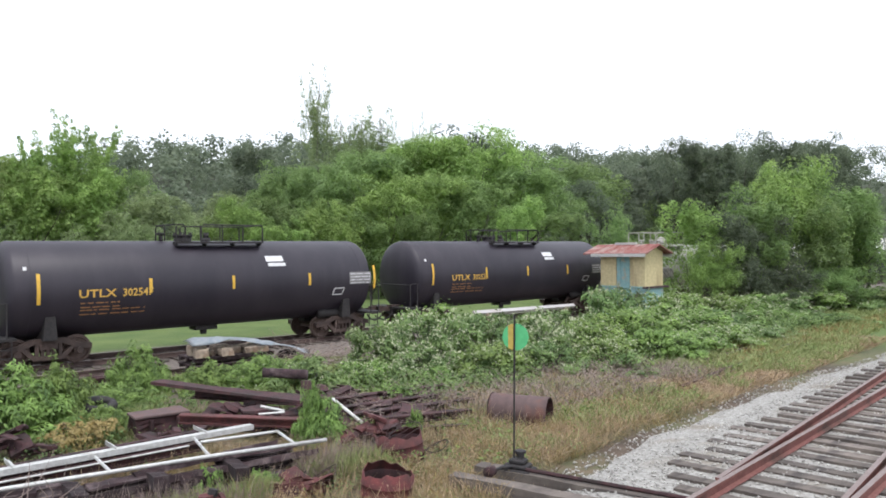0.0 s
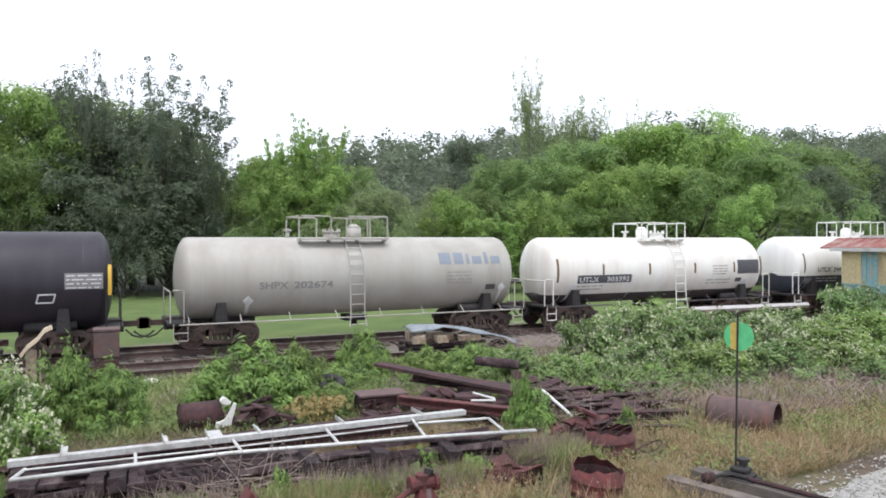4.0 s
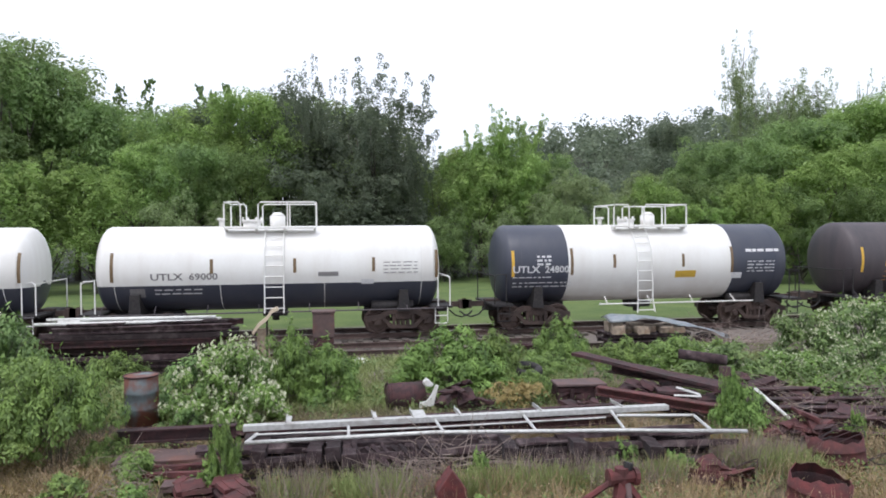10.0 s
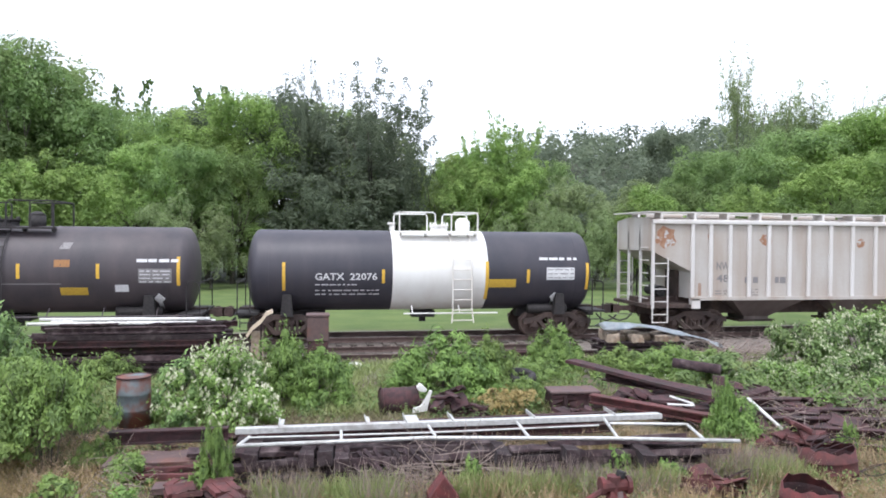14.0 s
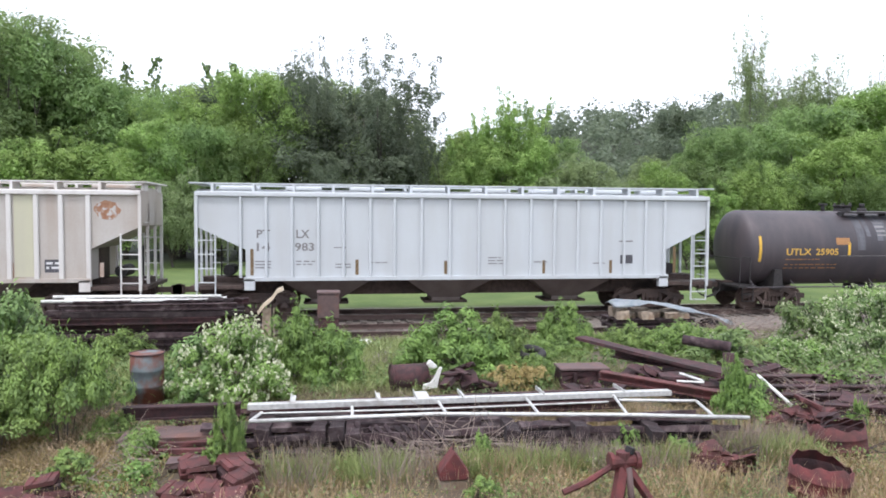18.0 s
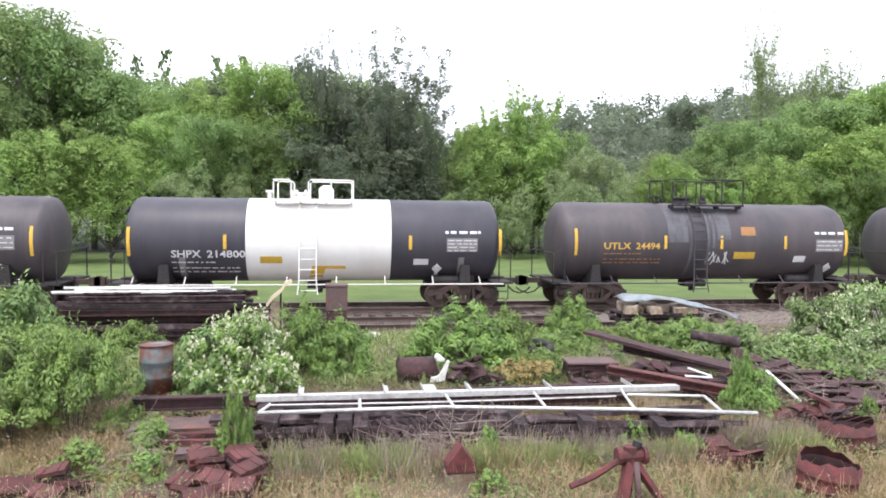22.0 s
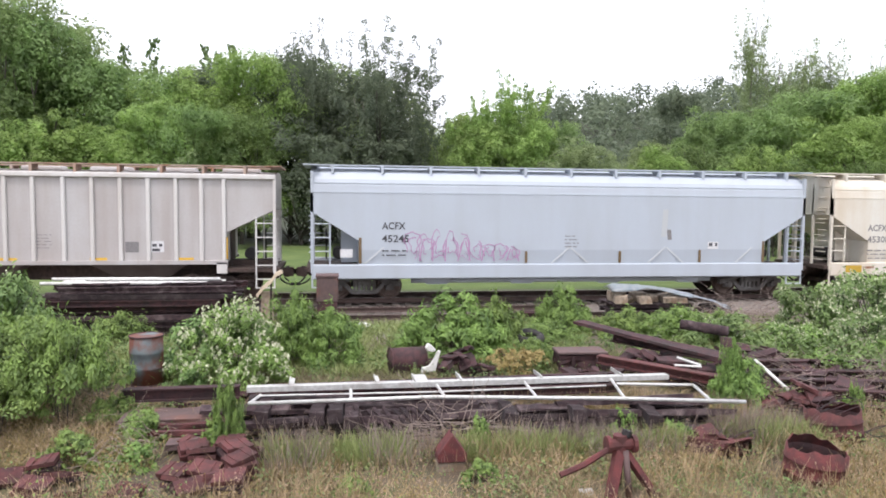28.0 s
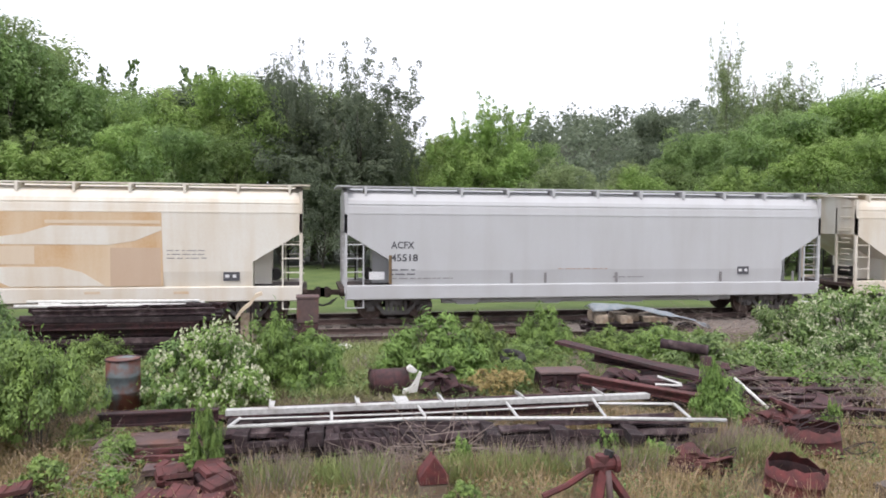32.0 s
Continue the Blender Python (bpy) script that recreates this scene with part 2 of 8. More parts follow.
def bevelled(bm, w=0.01, seg=1):
    bmesh.ops.bevel(bm, geom=list(bm.edges), offset=w, segments=seg, affect="EDGES", profile=0.5)
    return bm


def prism(bm, pts, y0, y1):
    """A polygon in x and z, drawn through from y0 to y1."""
    a = [bm.verts.new((x, y0, z)) for x, z in pts]
    b = [bm.verts.new((x, y1, z)) for x, z in pts]
    n = len(pts)
    bm.faces.new(a[::-1])
    bm.faces.new(b)
    for i in range(n):
        bm.faces.new((a[i], a[(i + 1) % n], b[(i + 1) % n], b[i]))
    return a + b


def tube(bm, pts, r, n=6, r1=None):
    """A round bar along a line of points."""
    pts = [Vector(p) for p in pts]
    rings = []
    for i, p in enumerate(pts):
        d = (pts[min(i + 1, len(pts) - 1)] - pts[max(i - 1, 0)]).normalized()
        side = d.cross(Vector((0, 0, 1)) if abs(d.z) < 0.9 else Vector((1, 0, 0))).normalized()
        up = side.cross(d)
        rr = r if r1 is None else r + (r1 - r) * i / (len(pts) - 1)
        rings.append([bm.verts.new(p + rr * (math.cos(2 * math.pi * k / n) * side + math.sin(2 * math.pi * k / n) * up)) for k in range(n)])
    for a, b in zip(rings, rings[1:]):
        for k in range(n):
            bm.faces.new((a[k], a[(k + 1) % n], b[(k + 1) % n], b[k]))
    bm.faces.new(rings[0][::-1])
    bm.faces.new(rings[-1])


def fresh():
    return bmesh.new()


def bar(name, pts, r, material, parent, label="", n=6):
    bm = fresh()
    tube(bm, pts, r, n)
    return part(name, bm, material, parent, label, n > 7)


def block(name, dims, material, parent, label="", bev=0.0):
    bm = fresh()
    box(bm, *dims)
    if bev:
        bevelled(bm, bev)
    return part(name, bm, material, parent, label)


def thing(name, at, label, category, group="", rz=0.0):
    ob = new(name)
    ob.empty_display_size = 0.2
    ob.matrix_basis = pose(*at, 0, 0, rz)
    return tagged(ob, label, category, group)


LETTERS = {}


def letters(body):
    """The outline of a word as flat faces, from x = 0 on, 1 high."""
    if body not in LETTERS:
        cu = bpy.data.curves.new("word", "FONT")
        cu.body = body
        cu.resolution_u = 2
        cu.offset = 0.018
        ob = new("word", cu)
        bpy.context.view_layer.update()
        me = bpy.data.meshes.new_from_object(ob.evaluated_get(bpy.context.evaluated_depsgraph_get()))
        co = np.array([v.co[:2] for v in me.vertices])
        co = (co - co.min(0)) / (co.max(0)[1] - co.min(0)[1])
        LETTERS[body] = (co, [tuple(p.vertices) for p in me.polygons])
        bpy.data.objects.remove(ob)
        bpy.data.meshes.remove(me)
    return LETTERS[body]

# ---- the train ----
CARS = []


def truck_frame_mesh(material):
    bm = fresh()
    for s in (-1, 1):
        y0, y1 = s * 0.93, s * 1.1
        y0, y1 = min(y0, y1), max(y0, y1)
        prism(bm, [(-1.22, 0.42), (-1.22, 0.6), (-0.8, 0.66), (-0.48, 0.82), (0.48, 0.82), (0.8, 0.66), (1.22, 0.6), (1.22, 0.42), (0.72, 0.5), (0.42, 0.66), (-0.42, 0.66), (-0.72, 0.5)], y0, y1)
        prism(bm, [(-0.74, 0.52), (-0.62, 0.56), (-0.34, 0.3), (0.34, 0.3), (0.62, 0.56), (0.74, 0.52), (0.42, 0.18), (-0.42, 0.18)], y0 + 0.015, y1 - 0.015)
        for x in (-0.36, 0.28):
            box(bm, x, x + 0.1, y0 + 0.02, y1 - 0.02, 0.28, 0.7)
        for x in (-0.16, 0.0, 0.16):
            tube(bm, [(x, s * 1.01, 0.3), (x, s * 1.01, 0.5)], 0.07, 8)
        box(bm, -0.25, 0.25, y0 - 0.02, y1 + 0.03, 0.5, 0.66)
        for x in (-0.86, 0.86):
            tube(bm, [(x, s * 1.08, 0.42), (x, s * 1.19, 0.42)], 0.1, 10)
            box(bm, x - 0.14, x + 0.14, s * 1.0 - 0.08, s * 1.0 + 0.08, 0.3, 0.56)
    box(bm, -0.2, 0.2, -1.0, 1.0, 0.5, 0.78)
    return finish("truck_frame", bm, material)


def wheelset_mesh():
    bm = fresh()
    tube(bm, [(0, -1.1, 0), (0, 1.1, 0)], 0.08, 10)
    for s in (-1, 1):
        prof = [(0.69, 0.1), (0.69, 0.445), (0.72, 0.445), (0.735, 0.42), (0.83, 0.415), (0.83, 0.35), (0.79, 0.33), (0.77, 0.16), (0.85, 0.14), (0.85, 0.09)]
        rings = [[bm.verts.new((r * math.cos(k * math.pi / 14), s * y, r * math.sin(k * math.pi / 14))) for k in range(28)] for y, r in prof]
        for a, b in zip(rings, rings[1:]):
            for k in range(28):
                bm.faces.new((a[k], a[(k + 1) % 28], b[(k + 1) % 28], b[k]))
        bm.faces.new(rings[-1])
        bm.faces.new(rings[0])
    return finish("wheelset", bm, M["wheel"])


TRUCK_MESH = {"brown": truck_frame_mesh(M["truck"]), "grey": truck_frame_mesh(M["greytruck"])}
WHEEL_MESH = wheelset_mesh()
WHEELS = []


def add_truck(car, x, kind="brown"):
    t = part("truck", TRUCK_MESH[kind], None, car, "cast steel two-axle truck")
    t.location = (x, 0, 0)
    for dx in (-0.86, 0.86):
        w = part("wheelset", WHEEL_MESH, None, t)
        w.location = (dx, 0, 0.42)
        WHEELS.append(w)


def add_coupler(car, x, d):
    bm = fresh()
    box(bm, min(x, x - d * 0.9), max(x, x - d * 0.9), -0.2, 0.2, 0.72, 1.0)
    box(bm, min(x, x + d * 0.55), max(x, x + d * 0.55), -0.08, 0.08, 0.76, 0.94)
    box(bm, min(x + d * 0.5, x + d * 0.85), max(x + d * 0.5, x + d * 0.85), -0.16, 0.14, 0.7, 1.0)
    tube(bm, [(x + d * 0.72, 0.1, 0.66), (x + d * 0.72, 0.1, 1.03)], 0.07, 8)
    part("coupler", bm, M["truck"], car, "rusty knuckle coupler")
    bar("air_hose", [(x + d * 0.1, -0.35, 0.7), (x + d * 0.3, -0.34, 0.5), (x + d * 0.55, -0.3, 0.42), (x + d * 0.8, -0.25, 0.5), (x + d * 0.95, -0.2, 0.62)], 0.03, M["iron"], car)


class Tank:
    """The shell of one tank car: a drum with dished heads, r wide round the height zc."""

    def __init__(self, car, r, zc):
        self.car, self.r, self.zc = car, r, zc

    def point(self, x, a, off=0.0):
        return (x, -(self.r + off) * math.cos(a), self.zc + (self.r + off) * math.sin(a))

    def angle(self, z):
        return math.asin(max(-1, min(1, (z - self.zc) / self.r)))

    def shell(self, x0, x1, a0, a1, material, label, name="shell", heads=(False, False), seam=None):
        """seam: the height at which a two-tone shell parts; None for a whole drum."""
        bm = fresh()
        n = max(6, round(56 * (a1 - a0) / (2 * math.pi)))
        full = a1 - a0 > 6.28
        depth, steps = 0.42, 7
        line = []
        if heads[0]:
            line += [(x0 + depth - depth * math.cos(k / steps * math.pi / 2), math.sin(k / steps * math.pi / 2)) for k in range(1, steps)]
        line += [(x0 + (depth if heads[0] else 0), 1.0)]
        line += [(x1 - (depth if heads[1] else 0), 1.0)]
        if heads[1]:
            line += [(x1 - depth + depth * math.sin(k / steps * math.pi / 2), math.cos(k / steps * math.pi / 2)) for k in range(1, steps)]
        rings = []
        for x, s in line:
            b0, b1 = a0, a1
            if seam is not None:
                v = math.asin(max(-1.0, min(1.0, (seam - self.zc) / (self.r * s))))
                b0, b1 = (v, math.pi - v) if name == "shell" else (math.pi - v, 2 * math.pi + v)
            rings.append([bm.verts.new((x, -self.r * s * math.cos(b0 + (b1 - b0) * k / n), self.zc + self.r * s * math.sin(b0 + (b1 - b0) * k / n))) for k in range(n + (0 if full else 1))])
        m = len(rings[0])
        for a, b in zip(rings, rings[1:]):
            for k in range(m if full else m - 1):
                bm.faces.new((a[k], a[(k + 1) % m], b[(k + 1) % m], b[k]))
        for ring, is_head, x in ((rings[0], heads[0], x0), (rings[-1], heads[1], x1)):
            if is_head and name == "shell":
                c = bm.verts.new((x, 0, self.zc))
                for k in range(m if full else m - 1):
                    bm.faces.new((c, ring[k], ring[(k + 1) % m]))
        bmesh.ops.recalc_face_normals(bm, faces=bm.faces)
        return part(name, bm, material, self.car, label, True)

    def decal(self, x0, x1, z0, z1, material, name, label="", slant=0.0, off=0.006):
        """Paint or a plate on the near side."""
        bm = fresh()
        n = max(1, round(abs(z1 - z0) / 0.15))
        rows = []
        for i in range(n + 1):
            a = self.angle(z0 + (z1 - z0) * i / n)
            sl = slant * i / n
            rows.append([bm.verts.new(self.point(x + sl, a, o)) for x, o in ((x0, 0.0), (x0, off), (x1, off), (x1, 0.0))])
        for a, b in zip(rows, rows[1:]):
            for k in range(3):
                bm.faces.new((a[k], a[k + 1], b[k + 1], b[k]))
        bm.faces.new(rows[-1])
        bm.faces.new(rows[0][::-1])
        return part(name, bm, material, self.car, label)

    def word(self, body, x, z, height, width, material, label=""):
        co, polys = letters(body)
        s = width / co[:, 0].max()
        bm = fresh()
        vs = [bm.verts.new(self.point(x + c[0] * s, self.angle(z + c[1] * height), 0.008)) for c in co]
        for p in polys:
            try:
                bm.faces.new([vs[i] for i in p])
            except ValueError:
                pass
        return part("lettering", bm, material, self.car, label)

    def bars(self, x0, x1, z1, rows, material, seed=0, pitch=0.1, thick=0.035, name="small_print"):
        """Lines of print too small to read."""
        rnd = random.Random(seed)
        bm = fresh()
        for i in range(rows):
            z = z1 - i * pitch
            x = x0
            while x < x1 - 0.05:
                w = rnd.uniform(0.08, 0.32)
                q = [self.point(u, self.angle(v), 0.009) for u, v in ((x, z), (min(x + w, x1), z), (min(x + w, x1), z + thick), (x, z + thick))]
                bm.faces.new([bm.verts.new(p) for p in q])
                x += w + rnd.uniform(0.03, 0.1)
        return tagged(part(name, bm, material, self.car), kind="stuff")

    def panel(self, x0, x1, z0, z1, back, ink, seed, label):
        self.decal(x0, x1, z0, z1, back, "data_panel", label)
        rows = max(2, int((z1 - z0) / 0.11))
        self.bars(x0 + 0.04, x1 - 0.04, z1 - 0.09, rows, ink, seed, (z1 - z0) / rows, 0.03)


def tank_car(at0, at1, r, zc, label, bands, marks, rail_style="white", platform=None, ladder=None, ladder_low=0.55, truck="brown", dome="bonnet", walk_rail=None, fittings=True):
    """at0, at1: the ends of the shell along the train. bands: (from, to, upper, lower, height of the seam)."""
    mid, half = (at0 + at1) / 2, (at1 - at0) / 2
    car = thing("tank_car", (mid, TRACK_Y, 0), label, "tank car", "freight cars of the train")
    CARS.append((car, mid))
    t = Tank(car, r, zc)
    dark = M["iron"]
    for i, (b0, b1, upper, lower, seam) in enumerate(bands):
        h = (abs(b0 - at0) < 0.01, abs(b1 - at1) < 0.01)
        if lower is None:
            t.shell(b0 - mid, b1 - mid, 0, 2 * math.pi, M[upper], upper + " painted steel shell", "shell", h)
        else:
            a = t.angle(seam)
            t.shell(b0 - mid, b1 - mid, a, math.pi - a, M[upper], "white upper shell", "shell", h, seam)
            t.shell(b0 - mid, b1 - mid, math.pi - a, 2 * math.pi + a, M[lower], "black lower shell", "lower_shell", h, seam)
    # welded seams round the drum
    for u in (-0.5, -0.17, 0.17, 0.5):
        bm = fresh()
        x = u * (half - 0.5) * 1.9
        ring = [[bm.verts.new(t.point(x + dx, k * math.pi / 24, 0.004)) for k in range(48)] for dx in (-0.012, 0.012)]
        for k in range(48):
            bm.faces.new((ring[0][k], ring[0][(k + 1) % 48], ring[1][(k + 1) % 48], ring[1][k]))
        up = next((b for b in bands if b[0] - mid <= x <= b[1] - mid), bands[0])
        part("weld_seam", bm, M[up[2]], car, "", True)
    # frame, bolsters, trucks
    for s in (-1, 1):
        block("stub_sill", (min(s * (half - 2.6), s * (half + 0.3)), max(s * (half - 2.6), s * (half + 0.3)), -0.22, 0.22, 0.62, 0.94), dark, car)
        xb = s * (half - 1.35)
        bm = fresh()
        prism(bm, [(xb - 0.2, 0.78), (xb + 0.2, 0.78), (xb + 0.14, 1.5), (xb - 0.14, 1.5)], -1.32, 1.32)
        part("bolster", bm, dark, car)
        bm = fresh()
        box(bm, min(s * (half - 0.45), s * (half + 0.28)), max(s * (half - 0.45), s * (half + 0.28)), -1.42, 1.42, 0.86, 0.93)
        part("end_platform", bm, dark, car)
        add_truck(car, xb, truck)
        add_coupler(car, s * (half + 0.25), s)
        end = bands[0 if s < 0 else -1][2]
        grab = M[end] if end in ("white", "dirtywhite", "beige") else dark
        bm = fresh()
        for y in (-1.38,):
            tube(bm, [(s * (half - 0.2), y, 0.93), (s * (half - 0.2), y, 1.95), (s * (half + 0.12), y, 1.95), (s * (half + 0.2), y, 1.85), (s * (half + 0.2), y, 0.93)], 0.022)
        tube(bm, [(s * (half + 0.2), -1.38, 1.9), (s * (half + 0.2), 1.38, 1.9)], 0.022)
        tube(bm, [(s * (half + 0.2), 1.38, 1.9), (s * (half + 0.2), 1.38, 0.93)], 0.022)
        part("end_handrail", bm, grab, car)
        bm = fresh()
        for z in (0.35, 0.6):
            box(bm, s * (half - 0.1) - 0.22, s * (half - 0.1) + 0.22, -1.44, -1.38, z, z + 0.03)
        for dx in (-0.22, 0.2):
            box(bm, s * (half - 0.1) + dx, s * (half - 0.1) + dx + 0.025, -1.43, -1.4, 0.35, 0.9)
        part("step", bm, grab, car)
    if walk_rail is not None:
        w0, w1, col = walk_rail
        bar("side_handrail", [(w0 - mid, -1.46, 0.87), (w1 - mid, -1.46, 0.87)], 0.026, M[col], car)
        k = w0 - mid + 0.3
        while k < w1 - mid:
            bar("rail_bracket", [(k, -1.46, 0.87), (k, -1.15, 1.1)], 0.02, M[col], car, "", 5)
            k += 1.6
    # bottom fittings
    if fittings:
        bm = fresh()
        box(bm, -0.4, 0.4, -0.3, 0.3, 0.62, 0.84)
        tube(bm, [(0, 0, 0.84), (0, 0, 0.45)], 0.12, 10)
        part("bottom_valve", bm, dark, car)
        bm = fresh()
        tube(bm, [(half - 2.4, -0.9, 0.95), (half - 1.0, -0.9, 0.95)], 0.17, 12)
        part("brake_reservoir", bm, dark, car, "", True)
    # top platform, rails and dome
    top = zc + r
    col = M["white"] if rail_style == "white" else (M["beige"] if rail_style == "beige" else dark)
    if platform:
        p0, p1 = platform[0] - mid, platform[1] - mid
        h = platform[2]
        for y in (-0.85, 0.85):
            block("walkway", (p0, p1, y - 0.2, y + 0.2, top - 0.1, top - 0.04), col, car, "steel grating walkway")
        for x in np.linspace(p0 + 0.05, p1 - 0.05, 4):
            block("walkway_bearer", (x - 0.03, x + 0.03, -0.9, 0.9, top - 0.18, top - 0.1), col, car)
        split = platform[3] - mid if len(platform) > 3 else None
        if h > 0.1:
            runs = [(p0, p1)] if split is None else [(p0, split - 0.28), (split + 0.28, p1)]
            for y in (-0.95, 0.95):
                for a, b in runs:
                    bm = fresh()
                    tube(bm, [(a, y, top - 0.06), (a, y, top + h - 0.08), (a + 0.07, y, top + h), (b - 0.07, y, top + h), (b, y, top + h - 0.08), (b, y, top - 0.06)], 0.028)
                    for u in np.linspace(a, b, max(2, round((b - a) / 0.85) + 1))[1:-1]:
                        tube(bm, [(u, y, top - 0.06), (u, y, top + h)], 0.025)
                    part("handrail", bm, col, car)
            for x in (p0, p1):
                bar("cross_rail", [(x, -0.95, top + h), (x, 0.95, top + h)], 0.025, col, car)
        cx = (split if split is not None else (p0 + p1) / 2)
        bm = fresh()
        tube(bm, [(cx, 0, top - 0.15), (cx, 0, top + 0.16)], 0.3, 16)
        tube(bm, [(cx, 0, top + 0.16), (cx, 0, top + 0.22)], 0.34, 16)
        for k in range(6):
            a = k * math.pi / 3
            tube(bm, [(cx + 0.3 * math.cos(a), 0.3 * math.sin(a), top + 0.1), (cx + 0.3 * math.cos(a), 0.3 * math.sin(a), top + 0.3)], 0.03, 5)
        part("manway", bm, col, car, "bolted manway lid", True)
        bx = cx + (0.85 if dome != "left" else -0.85)
        if dome in ("bonnet", "left"):
            bm = fresh()
            tube(bm, [(bx, 0, top - 0.1), (bx, 0, top + 0.34)], 0.26, 18)
            tube(bm, [(bx, 0, top + 0.34), (bx, 0, top + 0.42), (bx, 0, top + 0.47)], 0.26, 18, 0.1)
            part("valve_bonnet", bm, col, car, "domed valve cover", True)
        else:
            bm = fresh()
            tube(bm, [(bx, 0, top - 0.1), (bx, 0, top + 0.12)], 0.16, 14)
            tube(bm, [(bx, 0, top + 0.12), (bx, 0, top + 0.3)], 0.1, 10)
            part("vent_valve", bm, col, car, "", True)
        bm = fresh()
        tube(bm, [(p0 - 0.2, -0.1, top - 0.05), (p0 - 0.2, -0.1, top + 0.2)], 0.07, 10)
        box(bm, p0 - 0.32, p0 - 0.08, -0.2, 0.0, top + 0.2, top + 0.28)
        part("relief_valve", bm, col, car, "", True)
    if ladder:
        l0, l1, lcol = ladder[0] - mid, ladder[1] - mid, M[ladder[2]]
        path = [t.point(0, radians(a), 0.09)[1:] for a in range(68, -5, -8)]
        path += [(-(r + 0.1), zc - 0.4), (-(r + 0.13), 1.0), (-(r + 0.2), ladder_low)]
        for x, sp in ((l0, -0.05), (l1, 0.05)):
            bar("ladder_rail", [(x + (sp if z < 0.8 else 0), y, z) for y, z in path], 0.022, lcol, car, "", 5)
        seg = np.array(path)
        d = np.r_[0, np.cumsum(np.hypot(*np.diff(seg, axis=0).T))]
        for q in np.arange(0.3, d[-1], 0.34):
            y, z = np.interp(q, d, seg[:, 0]), np.interp(q, d, seg[:, 1])
            bar("rung", [(l0, y, z), (l1, y, z)], 0.018, lcol, car, "", 5)
    marks(t, mid)
    return car


def upright(t, mid, xs, z, material, long_ends=True):
    """The upright reflector bars along the side; those at the ends are longer."""
    for i, x in enumerate(xs):
        h = 0.92 if long_ends and i in (0, len(xs) - 1) else 0.46
        t.decal(x - mid - 0.05, x - mid + 0.05, z - h / 2, z + h / 2, M[material], "reflector", material.split("_")[0] + " reflector strip")


def diamond(t, x, z):
    bm = fresh()
    q = [t.point(x + dx, t.angle(z + dz), 0.07) for dx, dz in ((-0.17, 0), (0, -0.17), (0.17, 0), (0, 0.17))]
    q2 = [t.point(x + dx, t.angle(z + dz), 0.05) for dx, dz in ((-0.17, 0), (0, -0.17), (0.17, 0), (0, 0.17))]
    a, b = [bm.verts.new(p) for p in q], [bm.verts.new(p) for p in q2]
    bm.faces.new(a)
    bm.faces.new(b[::-1])
    for k in range(4):
        bm.faces.new((a[k], b[k], b[(k + 1) % 4], a[(k + 1) % 4]))
    part("hazard_placard", bm, M["white_letter"], t.car, "white diamond placard")
    t.decal(x - 0.06, x + 0.06, 0.9, z - 0.12, M["white_letter"], "placard_holder")


def marks_big_black(number):
    def go(t, m):
        L = t.half
        upright(t, 0, [-L + 1.0, -L + 4.25, -L + 7.1, -L + 10.15, L - 0.1], 2.33, "yellow")
        t.word("UTLX", -L + 2.1, 2.02, 0.25, 1.1, M["yellow_letter"], "yellow stencilled reporting mark")
        t.word(number, -L + 3.38, 2.02, 0.25, 0.95, M["yellow_letter"], "yellow stencilled car number")
        t.bars(-L + 2.15, -L + 3.3, 1.84, 2, M["dull_yellow"], 3, 0.13)
        t.bars(-L + 2.15, -L + 4.1, 1.62, 2, M["dull_yellow"], 4, 0.13)
        t.decal(-L + 8.45, -L + 9.15, 3.02, 3.22, M["white_letter"], "stencil_box")
        t.decal(-L + 8.5, -L + 9.2, 2.85, 2.97, M["white_letter"], "stencil_box")
        t.panel(L - 1.3, L - 0.28, 2.08, 2.55, M["grey_letter"], M["white_letter"], 5, "faded grey data panel")
        t.decal(L - 2.05, L - 1.6, 1.68, 1.72, M["white_letter"], "stencil_box", "", 0.0)
        t.decal(L - 2.05, L - 2.01, 1.72, 1.95, M["white_letter"], "stencil_box", "", 0.06)
        t.decal(L - 1.99, L - 1.54, 1.92, 1.96, M["white_letter"], "stencil_box", "")
        t.decal(L - 1.62, L - 1.58, 1.72, 1.95, M["white_letter"], "stencil_box", "", 0.06)
        t.decal(-L + 0.62, -L + 0.72, 2.9, 3.0, M["white_letter"], "stencil_box")
    return go


def simple_marks(word, number, ink, xs, rz, refl, extra=None, wx=None, wz=2.02, h=0.24, ww=0.95, nw=0.9, small=True):
    def go(t, m):
        upright(t, m, xs, rz, refl)
        if word:
            t.word(word, wx - m, wz, h, ww, M[ink], ink.split("_")[0] + " stencilled reporting mark")
        if number:
            t.word(number, wx + ww + 0.18 - m, wz, h, nw, M[ink], ink.split("_")[0] + " stencilled car number")
        if small:
            t.bars(wx - m, wx - m + 1.4, wz - 0.17, 1, M[ink if ink != "yellow_letter" else "dull_yellow"], 7)
            t.bars(wx - m, wx - m + 2.1, wz - 0.36, 2, M[ink if ink != "yellow_letter" else "dull_yellow"], 8, 0.13)
        if extra:
            extra(t, m)
    return go


Tank.half = property(lambda self: max(abs(v) for v in self.span))
Tank.span = (0, 0)


def black_long(at0, at1, number):
    Tank.span = (0, (at1 - at0) / 2)
    mid = (at0 + at1) / 2
    car = tank_car(at0, at1, 1.52, 2.27, "long black tank car with yellow lettering and reflectors", [(at0, at1, "black", None, 0)], marks_big_black(number),
                   "black", (at0 + 5.3, at0 + 8.5, 0.55, at0 + 5.9), None, dome="vent", walk_rail=None)
    return car


black_long(-129.25, -116.0, "302547")
black_long(-113.95, -100.45, "302526")


